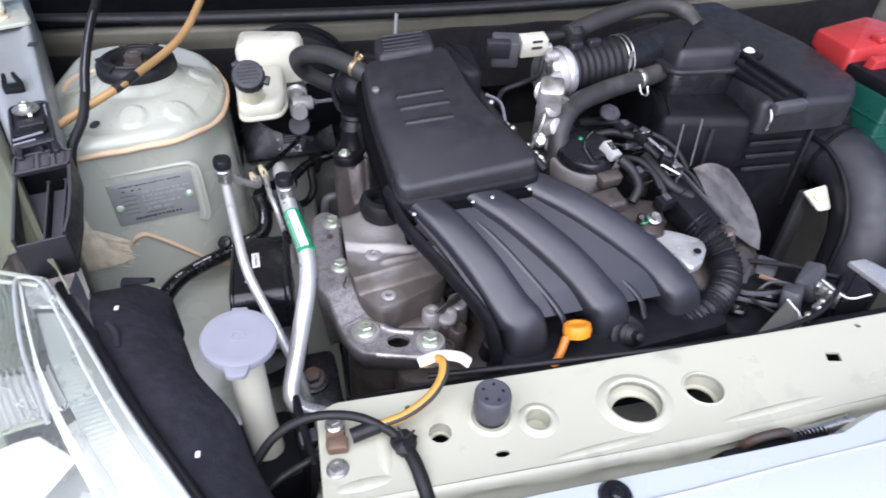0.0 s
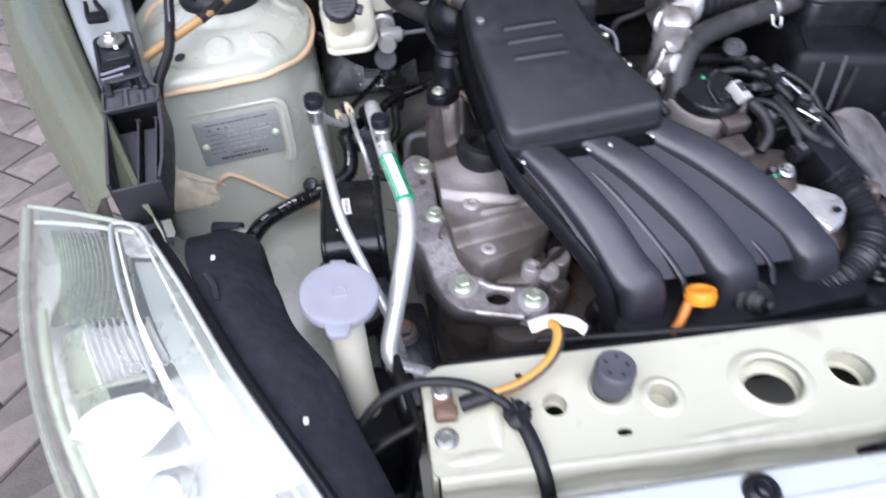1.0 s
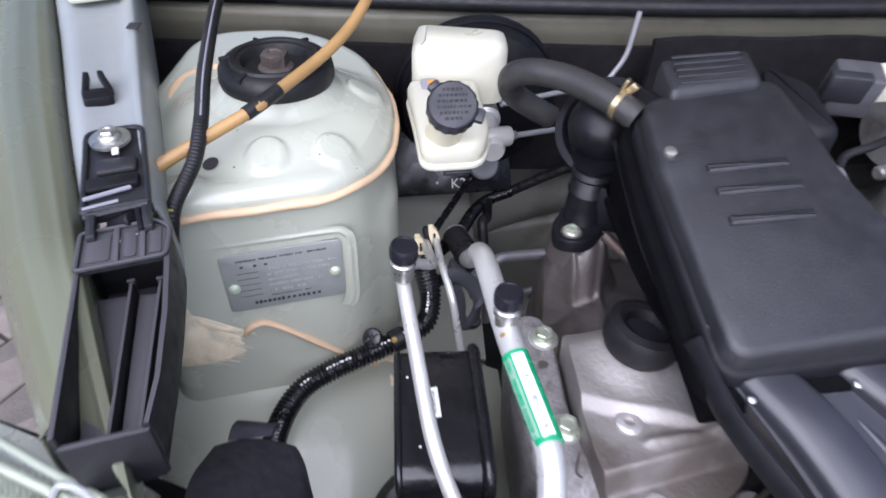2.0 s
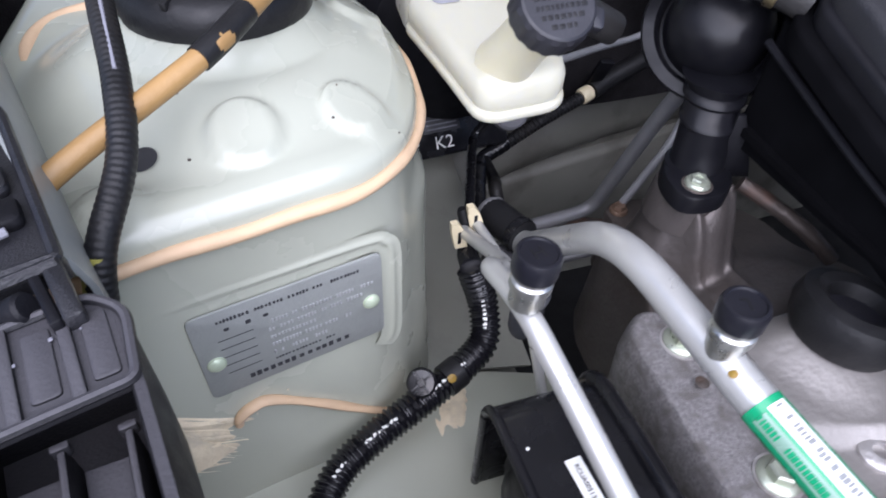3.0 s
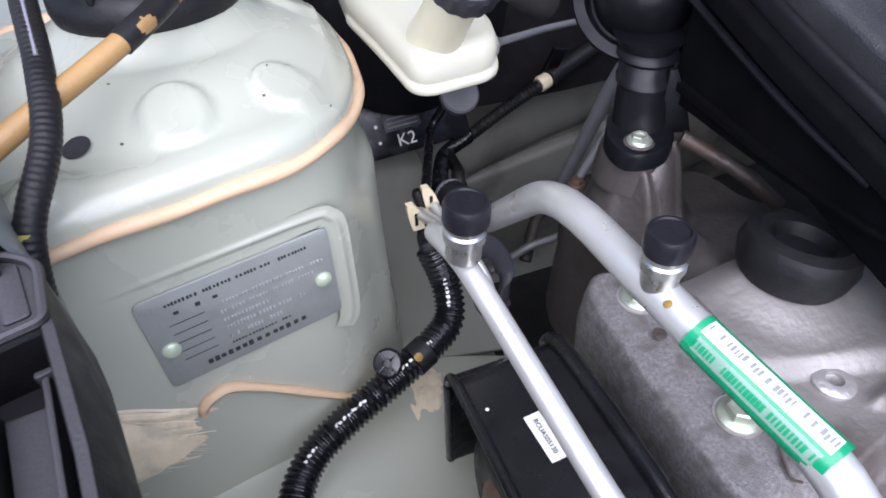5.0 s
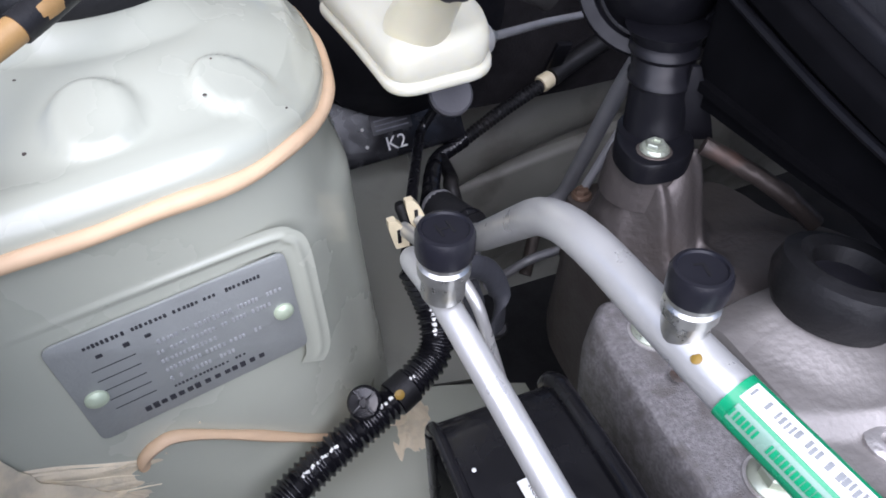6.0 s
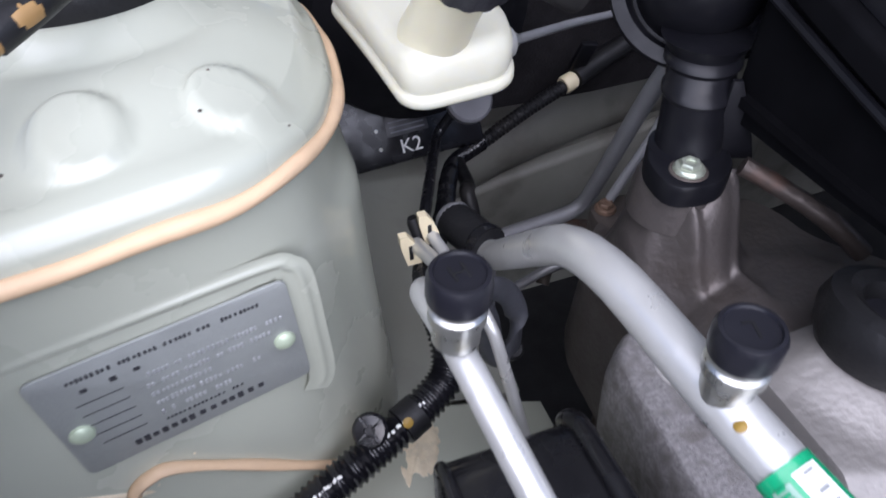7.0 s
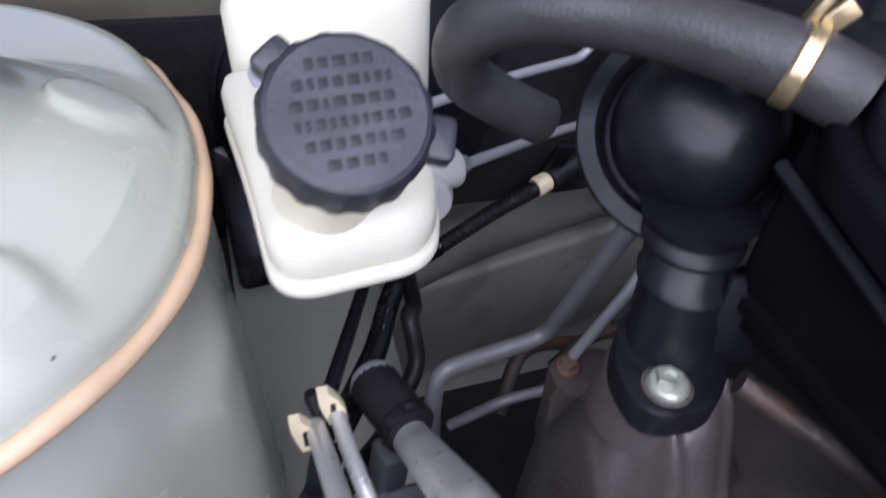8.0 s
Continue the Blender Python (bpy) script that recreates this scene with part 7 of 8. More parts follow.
for k in range(16):
    x, y = random.uniform(0.30, 0.50), random.uniform(0.53, 0.70)
    z = 0.79 + random.uniform(-0.015, 0.015)
    if k % 2:
        part("boss", lathe([(0.011, -0.03), (0.010, 0.004), (0.007, 0.007), (0.003, 0.007)], 14, pose(x, y, z, random.uniform(-20, 20), random.uniform(-20, 20))), random.choice((ALU, IRON, BLACK, BLACK)), rear)
    else:
        part("lug", wobble(block(random.uniform(0.015, 0.035), random.uniform(0.012, 0.025), 0.022, pose(x, y, z, random.uniform(-15, 15), random.uniform(-15, 15), random.uniform(0, 90)), 0.004, 0.003), 0.001, 80), random.choice((GREASY, IRON, BLACK, BLACK)), rear)
for p in ((0.352, 0.700, 0.826), (0.376, 0.560, 0.816), (0.45, 0.70, 0.83)):
    bolt(p, (0, -0.2, 1), 0.011, 0.007, 0.009, STEEL, parent=rear)
part("green_ring", lathe([(0.006, 0), (0.0065, 0.003), (0.0055, 0.004)], 18, pose(0.359, 0.556, 0.818, 10), False, False), GREEN, rear)
part("sensor_tip", lathe([(0.0055, 0), (0.0055, 0.010), (0.003, 0.012)], 16, pose(0.358, 0.558, 0.817, 25, -20)), GLOSSB, rear)
def press_z(x, y):
    return 0.006 * math.sin((x - 0.37) * 60) + 0.05 * (y - 0.51) - 0.25 * max(0.0, 0.497 - y)


part("bright_bracket", slab(rounded([(0.360, 0.572), (0.376, 0.556), (0.392, 0.544), (0.408, 0.535), (0.427, 0.530), (0.421, 0.512), (0.402, 0.490), (0.385, 0.484), (0.378, 0.505), (0.372, 0.540)], 0.005, 4), 0.795, 0.801, 0.002, press_z), BRIGHT, rear, "bright pressed alloy bracket", smooth=60)
part("bracket_hole", lathe([(0.0045, 0.0), (0.004, 0.0006), (0.001, 0.0006)], 16, pose(0.404, 0.506, 0.8068, 6, -6)), BLACK, rear)
coilb = thing("harness_box", "black plastic harness box with alloy stud over the gearbox", "harness box", (0.44, 0.59, 0.82))
part("stud_base", lathe([(0.017, -0.01), (0.016, 0.004), (0.010, 0.007)], 24, pose(0.4280, 0.630, 0.834)), ALU, coilb)
bolt((0.428, 0.630, 0.840), (0, 0, 1), 0.012, 0.008, 0.010, STEEL, parent=coilb)
part("box", block(0.034, 0.085, 0.034, pose(0.4250, 0.578, 0.812, 12, 0, 12), 0.004, 0.003), BLACK, coilb)
part("lid_edge", block(0.003, 0.086, 0.006, pose(0.4445, 0.574, 0.828, 12, 0, 12), 0.001, 0.001), MIDGREY, coilb)
cor = thing("corrugated_conduit", "thick black corrugated conduit curving down past the manifold", "conduit", (0.45, 0.5, 0.78))
part("conduit", corrugated([(0.426, 0.552, 0.812), (0.438, 0.530, 0.802), (0.444, 0.505, 0.788), (0.432, 0.478, 0.776), (0.402, 0.456, 0.766), (0.36, 0.442, 0.758), (0.32, 0.432, 0.74)], 0.0152, 0.0052, 0.15, 20, 0.24), SATIN, cor, smooth=80)
sh = thing("heat_shield", "dull crumpled grey heat shield beside the gearbox", "heat shield", (0.51, 0.6, 0.8))
SA, SB, SC, SD = Vector((0.458, 0.626, 0.834)), Vector((0.512, 0.630, 0.828)), Vector((0.522, 0.552, 0.778)), Vector((0.448, 0.558, 0.816))


def shield_f(u, v):
    p = SA.lerp(SB, u).lerp(SD.lerp(SC, u), v * 1.12)
    p.x += 0.010 * math.sin(v * 3.0) * u
    p.z += 0.004 * math.sin(u * 4.2 + v * 2.0) + 0.003 * abs(math.sin(u * 2.6 - v * 3.1)) - 0.03 * max(0, v - 0.88) * 4 * u
    return p


part("shield", wobble(thick(sheet(26, 30, shield_f), 0.0014), 0.0009, 60), SHIELD, sh, smooth=50)
for a in ((0.455, 0.665, 0.86), (0.480, 0.665, 0.865)):
    part("wire_tie", tube([Vector(a) - Vector((0.012, 0.02, 0.04)), Vector(a) + Vector((0.006, 0.008, 0.01))], 0.0012, 6, 3), MIDGREY, sh)
# air filter housing
fil = thing("air_filter_housing", "large black plastic air filter housing with raised lid", "air filter housing", (0.58, 0.78, 0.8))
body_o = rounded([(0.446, 0.700), (0.53, 0.672), (0.70, 0.665), (0.745, 0.70), (0.742, 0.82), (0.70, 0.99), (0.54, 1.0), (0.47, 0.90)], 0.018, 5)
part("lower_box", slab(inset(body_o, 0.010), 0.60, 0.868, 0.004), BLACK, fil)
part("upper_cover", slab(rounded([(0.552, 0.655), (0.688, 0.655), (0.728, 0.70), (0.735, 0.82), (0.69, 0.995), (0.60, 0.99)], 0.016, 5), 0.855, 0.900, 0.010, lambda x, y: 0.03 * (y - 0.70)), SATIN, fil, smooth=60)
part("ledge", slab(rounded([(0.440, 0.692), (0.56, 0.662), (0.575, 0.70), (0.56, 0.76), (0.475, 0.79)], 0.014, 4), 0.80, 0.872, 0.012), BLACK, fil, smooth=60)
part("resonator_base", slab(rounded([(0.478, 0.748), (0.568, 0.742), (0.590, 0.765), (0.580, 0.868), (0.500, 0.875), (0.475, 0.80)], 0.014, 5), 0.862, 0.905, 0.008), GLOSSB, fil)
part("resonator_lid", slab(inset(rounded([(0.478, 0.748), (0.568, 0.742), (0.590, 0.765), (0.580, 0.868), (0.500, 0.875), (0.475, 0.80)], 0.014, 5), 0.004), 0.908, 0.934, 0.012), SATIN, fil, smooth=60)
part("lid_flange", slab(inset(rounded([(0.478, 0.748), (0.568, 0.742), (0.590, 0.765), (0.580, 0.868), (0.500, 0.875), (0.475, 0.80)], 0.014, 5), -0.007), 0.901, 0.9095, 0.003, both=True), SATIN, fil)
part("strap", block(0.040, 0.125, 0.010, pose(0.585, 0.715, 0.902, 3, 0, 8), 0.003, 0.002), BLACK, fil)
part("strap_rib", block(0.006, 0.12, 0.008, pose(0.575, 0.715, 0.909, 3, 0, 8), 0.002, 0.001), BLACK, fil)
part("strap_rib", block(0.006, 0.12, 0.008, pose(0.599, 0.712, 0.909, 3, 0, 8), 0.002, 0.001), BLACK, fil)
part("latch_clip", block(0.046, 0.012, 0.014, pose(0.583, 0.646, 0.897, 10, 0, 6), 0.003, 0.002), MIDGREY, fil, "dull grey latch clip")
part("latch_wire", tube([(0.560, 0.648, 0.894), (0.558, 0.640, 0.885), (0.557, 0.640, 0.870)], 0.0016, 8, 4), STEEL, fil)
part("tab", block(0.026, 0.034, 0.008, pose(0.612, 0.785, 0.906, 0, 0, 10), 0.003, 0.002), BLACK, fil)
bolt((0.612, 0.785, 0.910), (0, 0, 1), 0.010, 0.004, 0.0075, PAPER, parent=fil, label="bright lid screw")
for k in range(4):
    part("wall_rib", block(0.075, 0.003, 0.006, pose(0.605, 0.668, 0.852 - 0.020 * k, 0, 0, -2), 0.001, 0.0008), SATIN, fil)
    part("wall_rib", block(0.035, 0.004, 0.006, pose(0.520, 0.676, 0.850 - 0.022 * k, 0, 0, -16), 0.001, 0.0008), SATIN, fil)
for x in (0.505, 0.545, 0.66):
    part("wall_rib", block(0.005, 0.010, 0.14, pose(x, 0.675, 0.79), 0.001, 0.001), SATIN, fil)
snork = thing("intake_snorkel", "large round black plastic intake duct elbow", "intake duct", (0.66, 0.56, 0.8))
part("elbow", tube([(0.690, 0.735, 0.785), (0.704, 0.695, 0.797), (0.716, 0.648, 0.796), (0.716, 0.600, 0.776), (0.706, 0.565, 0.740), (0.690, 0.545, 0.69), (0.675, 0.535, 0.60)], 0.0435, 30, 8), SATIN, snork, smooth=60)
part("seam", tube([(0.668, 0.700, 0.826), (0.674, 0.648, 0.826), (0.672, 0.598, 0.802), (0.662, 0.560, 0.760), (0.646, 0.540, 0.70)], 0.0035, 10, 8), BLACK, snork)
part("mouth", block(0.115, 0.06, 0.10, pose(0.680, 0.712, 0.805, 0, 0, -4), 0.02, 0.008), BLACK, snork)
part("band", lathe([(0.0450, 0), (0.0470, 0.002), (0.0470, 0.008), (0.0450, 0.010)], 36, axis((0.711, 0.672, 0.797), (0.25, -1, -0.05)), False, False), BLACK, snork)
amb = thing("gearbox_bracket", "cream-painted triangular bracket with bolt beside the duct", "bracket", (0.60, 0.60, 0.77))
part("plate", moved(slab(rounded([(-0.016, 0.008), (0.014, 0.020), (0.020, -0.014), (0.004, -0.018)], 0.004, 3), 0, 0.004, 0.001), axis((0.650, 0.612, 0.772), (-0.2, -0.6, 0.7))), CREAM, amb)
bolt((0.6505, 0.610, 0.776), (-0.2, -0.6, 0.7), 0.012, 0.007, 0.010, CREAMP, parent=amb)
part("leg", block(0.02, 0.012, 0.30, pose(0.655, 0.632, 0.62), 0.004, 0.002), DARK, amb)
bat = thing("battery", "dark green car battery with black top", "battery", (0.86, 0.72, 0.78))
bm_ = pose(0.86, 0.755, 0.79, 0, 0, 4)
part("case", block(0.22, 0.17, 0.18, bm_, 0.006, 0.003), BGREEN, bat)
for k in range(7):
    part("case_rib", block(0.222, 0.172, 0.004, bm_ @ pose(0, 0, -0.075 + 0.022 * k), 0.006, 0.001), BGREEN, bat)
part("top", block(0.215, 0.165, 0.02, bm_ @ pose(0, 0, 0.098), 0.006, 0.004), BLACK, bat)
red = thing("terminal_cover", "bright red plastic battery terminal cover", "terminal cover", (0.80, 0.76, 0.9))
part("cover", moved(slab(rounded([(-0.055, -0.030), (0.04, -0.035), (0.075, 0.0), (0.06, 0.055), (-0.045, 0.05)], 0.01, 4), 0, 0.034, 0.008), pose(0.800, 0.785, 0.888, 0, -4, 8)), RED, red)
part("flap", block(0.034, 0.016, 0.055, pose(0.782, 0.734, 0.885, 12, 0, 8), 0.004, 0.003), RED, red)
part("ridge", block(0.045, 0.020, 0.010, pose(0.815, 0.765, 0.924, 0, 0, 8), 0.004, 0.003), RED, red)

# lower right: starter wiring and radiator hose area behind the support
lowr = thing("radiator_fan_shroud", "black plastic radiator fan shroud behind the support", "fan shroud", (0.4, 0.41, 0.65))
part("panel", block(0.95, 0.018, 0.34, pose(0.46, 0.402, 0.60), 0.004, 0.002), BLACK, lowr)
part("top_lip", tube([(0.0, 0.405, 0.772), (0.3, 0.402, 0.774), (0.6, 0.405, 0.774), (0.93, 0.41, 0.772)], 0.006, 10, 8), BLACK, lowr)
thr_c = solid("release_cable", tube([(0.075, 0.402, 0.797), (0.14, 0.396, 0.799), (0.25, 0.389, 0.800), (0.36, 0.383, 0.800), (0.43, 0.387, 0.799), (0.50, 0.41, 0.79), (0.56, 0.45, 0.78)], 0.0028, 10, 10), RUBBER, "thin black release cable along the radiator support", "cable")
gear = thing("gear_linkage", "greasy dark linkage, wiring and fittings near the support", "linkage", (0.52, 0.45, 0.75))
part("body", wobble(block(0.16, 0.09, 0.07, pose(0.49, 0.470, 0.715, 0, 0, 20), 0.02, 0.01), 0.004, 50), BLACK, gear)
random.seed(31)
for x, y, z, w, d, h in ((0.531, 0.464, 0.775, 0.040, 0.022, 0.03), (0.497, 0.448, 0.772, 0.030, 0.020, 0.025), (0.520, 0.519, 0.745, 0.035, 0.025, 0.02), (0.487, 0.515, 0.742, 0.04, 0.02, 0.02), (0.459, 0.502, 0.735, 0.04, 0.03, 0.03), (0.545, 0.445, 0.77, 0.02, 0.03, 0.02)):
    part("lug", wobble(block(w, d, h, pose(x, y, z, random.uniform(-15, 15), random.uniform(-15, 15), random.uniform(20, 60)), 0.006, 0.004), 0.002, 70), random.choice((SHIELD, GREASY, MIDGREY)), gear)
for x, y, z in ((0.480, 0.463, 0.762), (0.441, 0.456, 0.752)):
    part("coil_ring", lathe([(0.010, 0), (0.0115, 0.003), (0.010, 0.006), (0.007, 0.006), (0.006, 0.002), (0.001, 0.002)], 20, pose(x, y, z, -20, 10)), GLOSSB, gear)
for x, y, z in ((0.483, 0.409, 0.786), (0.500, 0.415, 0.786), (0.527, 0.433, 0.787), (0.512, 0.425, 0.784), (0.520, 0.444, 0.790), (0.470, 0.404, 0.786)):
    part("fitting", lathe([(0.0034, -0.01), (0.0038, 0.002), (0.002, 0.004)], 12, pose(x, y, z, random.uniform(-30, 30), random.uniform(-30, 30))), STEEL, gear)
part("olive_box", slab(rounded([(0.411, 0.3975), (0.482, 0.439), (0.4785, 0.412), (0.46, 0.398)], 0.003, 3), 0.765, 0.780, 0.001), DOCHRE, gear, "olive-grey box")
part("box_rim", tube([(0.482, 0.439, 0.7805), (0.4785, 0.412, 0.7805), (0.45, 0.400, 0.7805)], 0.0012, 8, 3), PAPER, gear)
part("dark_box", slab(rounded([(0.538, 0.425), (0.572, 0.466), (0.600, 0.470), (0.583, 0.425)], 0.004, 3), 0.755, 0.779, 0.002), BLACK, gear)
part("wire_outline", tube([(0.540, 0.462, 0.781), (0.548, 0.428, 0.781), (0.578, 0.427, 0.781)], 0.0012, 8, 5), PAPER, gear)
part("bright_plate", slab(rounded([(0.588, 0.478), (0.612, 0.478), (0.645, 0.415), (0.600, 0.415)], 0.004, 3), 0.779, 0.785, 0.0015), BRIGHT, gear, "bright alloy plate")
for k in range(7):
    x0 = random.uniform(0.42, 0.50)
    part("wire", tube([(x0, random.uniform(0.44, 0.54), random.uniform(0.74, 0.765)), (x0 + random.uniform(0.02, 0.05), random.uniform(0.44, 0.52), random.uniform(0.755, 0.775)), (x0 + random.uniform(0.06, 0.10), random.uniform(0.43, 0.50), random.uniform(0.75, 0.78))], random.uniform(0.0018, 0.0035), 8, 6), random.choice((RUBBER, RUBBER, MIDGREY, BROWN)), gear)

# dark wiring and small hoses between throttle, sensor housing and harness box
loom = thing("wiring_loom", "tangle of black taped wiring and small hoses over the gearbox", "wiring", (0.40, 0.64, 0.84))
part("branch", tube([(0.352, 0.700, 0.850), (0.375, 0.690, 0.858), (0.398, 0.668, 0.858), (0.415, 0.640, 0.846), (0.425, 0.612, 0.838)], 0.0050, 12, 8), RUBBER, loom)
part("branch", tube([(0.395, 0.640, 0.850), (0.400, 0.615, 0.845), (0.410, 0.592, 0.836), (0.432, 0.580, 0.826)], 0.0068, 12, 8), RUBBER, loom)
part("branch", tube([(0.366, 0.650, 0.846), (0.385, 0.630, 0.850), (0.398, 0.600, 0.838), (0.400, 0.578, 0.822)], 0.0044, 12, 8), RUBBER, loom)
part("branch", tube([(0.400, 0.700, 0.852), (0.430, 0.690, 0.850), (0.455, 0.670, 0.838), (0.462, 0.640, 0.822)], 0.0040, 10, 8), RUBBER, loom)
part("branch", tube([(0.345, 0.735, 0.850), (0.380, 0.745, 0.842), (0.425, 0.740, 0.835), (0.47, 0.72, 0.80)], 0.0060, 12, 8), RUBBER, loom)
part("branch", tube([(0.235, 0.735, 0.850), (0.245, 0.705, 0.845), (0.262, 0.675, 0.838), (0.270, 0.640, 0.825)], 0.0055, 10, 8), RUBBER, loom)
for x, y, z, rx, rz in ((0.404, 0.668, 0.862, 12, 40), (0.388, 0.690, 0.862, 8, 20), (0.418, 0.628, 0.850, 15, 60), (0.374, 0.612, 0.842, 20, 30), (0.395, 0.575, 0.826, 10, 15)):
    c = part("connector", block(0.022, 0.016, 0.014, pose(x, y, z, rx, 0, rz), 0.002, 0.0015), BLACK, loom)
    part("lock_tab", block(0.008, 0.010, 0.003, pose(x, y, z + 0.0085, rx, 0, rz), 0.001, 0.0006), MIDGREY, c)
for a, b in (((0.398, 0.664, 0.868), (0.410, 0.666, 0.869)), ((0.402, 0.612, 0.855), (0.420, 0.598, 0.848)), ((0.405, 0.655, 0.866), (0.418, 0.625, 0.858))):
    part("metal_clip", tube([a, b], 0.0016, 6, 2), STEEL, loom)
for k in range(5):
    q = Vector((0.404 + 0.004 * k, 0.606 - 0.006 * k, 0.8385 - 0.002 * k))
    part("tape_wrap", lathe([(0.0070, 0), (0.0076, 0.001), (0.0070, 0.002)], 16, axis(q, (0.5, -0.7, -0.25)), False, False), RUBBER, loom)
part("valve_disc", lathe([(0.013, -0.004), (0.014, 0.0), (0.012, 0.003), (0.006, 0.003), (0.005, 0.001), (0.001, 0.001)], 24, pose(0.391, 0.738, 0.860, 20)), MIDGREY, loom)
random.seed(77)
for k in range(16):
    x, y = random.uniform(0.365, 0.44), random.uniform(0.60, 0.71)
    z = 0.842 - 0.12 * (x - 0.36)
    a = random.uniform(0, 6.28)
    d = Vector((math.cos(a), math.sin(a), 0)) * random.uniform(0.012, 0.026)
    p = Vector((x, y, z))
    part("small_wire", tube([p - d, p + Vector((random.uniform(-0.006, 0.006), random.uniform(-0.006, 0.006), 0.010)), p + d - Vector((0, 0, 0.004))], random.uniform(0.0014, 0.0028), 8, 5), random.choice((RUBBER, RUBBER, BLACK, MIDGREY)), loom)
for k in range(8):
    p = Vector((random.uniform(0.365, 0.435), random.uniform(0.60, 0.70), random.uniform(0.835, 0.852)))
    part("clip", block(random.uniform(0.008, 0.016), random.uniform(0.006, 0.010), 0.008, Matrix.Translation(p) @ pose(0, 0, 0, random.uniform(-30, 30), random.uniform(-30, 30), random.uniform(0, 90)), 0.0015, 0.001), random.choice((BLACK, BLACK, MIDGREY, ALU_ROUGH)), loom)

# ---- earth lead, taped wire and small fixings on the support ----
lug = thing("earth_lug", "brown cable lug with nut on the radiator support", "cable lug", (-0.013, 0.352, SUP_Z))
part("lug", block(0.015, 0.026, 0.006, pose(-0.0125, 0.349, SUP_Z + 0.0035, 0, 0, -4), 0.003, 0.001), BROWN, lug)
part("crimp", block(0.017, 0.012, 0.009, pose(-0.0115, 0.338, SUP_Z + 0.005, 0, 0, -4), 0.003, 0.002), BROWN, lug)
bolt((-0.0125, 0.357, SUP_Z + 0.006), (0, 0, 1), 0.0105, 0.008, 0.008, STEEL, parent=lug)
bolt((-0.0135, 0.320, SUP_Z), (0, 0, 1), 0.0105, 0.006, 0.009, STEEL)
lead = thing("striped_wire", "yellow and black striped wire with taped end", "wire", (0.05, 0.36, 0.82))
yp = [(0.000, 0.340, 0.816), (0.018, 0.343, 0.818), (0.045, 0.348, 0.820), (0.068, 0.360, 0.823), (0.082, 0.376, 0.826), (0.086, 0.392, 0.826), (0.080, 0.402, 0.820), (0.072, 0.404, 0.812)]
part("dark_sleeve", tube(yp[:2] + [(0.022, 0.344, 0.818)], 0.0062, 12, 5), RUBBER, lead)
part("wire", tube(yp[1:], 0.0042, 12, 8), YELLOWW, lead)
part("black_stripe", tube([Vector(p) + Vector((0.0026, -0.0022, 0.0022)) for p in yp[1:]], 0.0018, 8, 8), INK, lead)
tapew = thing("white_tape", "white tape wrap on the wire end behind the support", "tape", (0.09, 0.40, 0.82))
part("wrap", tube([(0.066, 0.400, 0.820), (0.085, 0.402, 0.823), (0.102, 0.398, 0.822), (0.111, 0.393, 0.817)], 0.0058, 14, 5, flat=0.55), PAPER, tapew)
bw = thing("black_cable", "black cable arching over the end of the support", "cable", (0.0, 0.35, 0.83))
part("cable", tube([(-0.085, 0.332, 0.770), (-0.078, 0.340, 0.798), (-0.058, 0.350, 0.820), (-0.030, 0.355, 0.829), (0.003, 0.351, 0.827), (0.028, 0.340, 0.818), (0.040, 0.328, 0.812)], 0.0038, 12, 8), RUBBER, bw)
part("cable", tube([(-0.085, 0.322, 0.772), (-0.06, 0.334, 0.784), (-0.035, 0.343, 0.789), (-0.02, 0.36, 0.78)], 0.0030, 10, 6), RUBBER, bw)
part("wrapped_tail", tube([(0.040, 0.329, 0.812), (0.046, 0.310, 0.811), (0.050, 0.290, 0.805), (0.053, 0.272, 0.788), (0.053, 0.265, 0.75)], 0.0058, 12, 8, flat=0.75), RUBBER, bw)
kn = part("tie_knot", wobble(lathe([(0.004, -0.005), (0.010, -0.003), (0.011, 0.002), (0.006, 0.006)], 16, pose(0.0405, 0.3275, 0.813)), 0.003, 220), RUBBER, bw)
for a in (0.4, 1.9, 3.6):
    part("tie_end", tube([(0.0405, 0.3275, 0.817), (0.0405 + 0.010 * math.cos(a), 0.3275 + 0.010 * math.sin(a), 0.822)], 0.0012, 6, 3), RUBBER, kn)


# ---- headlamp ----
lamp = thing("headlamp", "large clear headlamp with silver reflectors and ribbed indicator", "headlamp", (-0.22, 0.36, 0.75))
inner_e = [(-0.234, 0.492, 0.890), (-0.196, 0.427, 0.888), (-0.152, 0.348, 0.880), (-0.100, 0.268, 0.858), (-0.05, 0.19, 0.82)]
outer_e = [(-0.362, 0.573, 0.858), (-0.352, 0.470, 0.812), (-0.318, 0.365, 0.768), (-0.262, 0.27, 0.725), (-0.17, 0.17, 0.69)]
IN, OUT = spline(inner_e, 8), spline(outer_e, 8)


def lens_f(u, v, drop=0.0):
    k = v * (len(IN) - 1)
    i = min(int(k), len(IN) - 2)
    a, b = IN[i].lerp(IN[i + 1], k - i), OUT[i].lerp(OUT[i + 1], k - i)
    p = a.lerp(b, u)
    out = Vector((-0.35, -0.25, 0.9)).normalized()
    return p + out * (0.030 * (0.2 + 0.8 * min(1, v * 3)) * math.sin(math.pi * min(1, u * 0.95 + 0.03)) ** 0.8 - drop)


part("lens", thick(sheet(28, 40, lens_f), 0.0025), GLASS, lamp, "clear plastic lens", smooth=60).visible_shadow = False
EDGE = mat("clear_lens_edge", (0.36, 0.375, 0.355), 0.18, bump=0.02, coat=0.5)
part("inner_edge", tube([p + Vector((0.001, 0, -0.001)) for p in IN[::2]], 0.0020, 10, 3), EDGE, lamp)
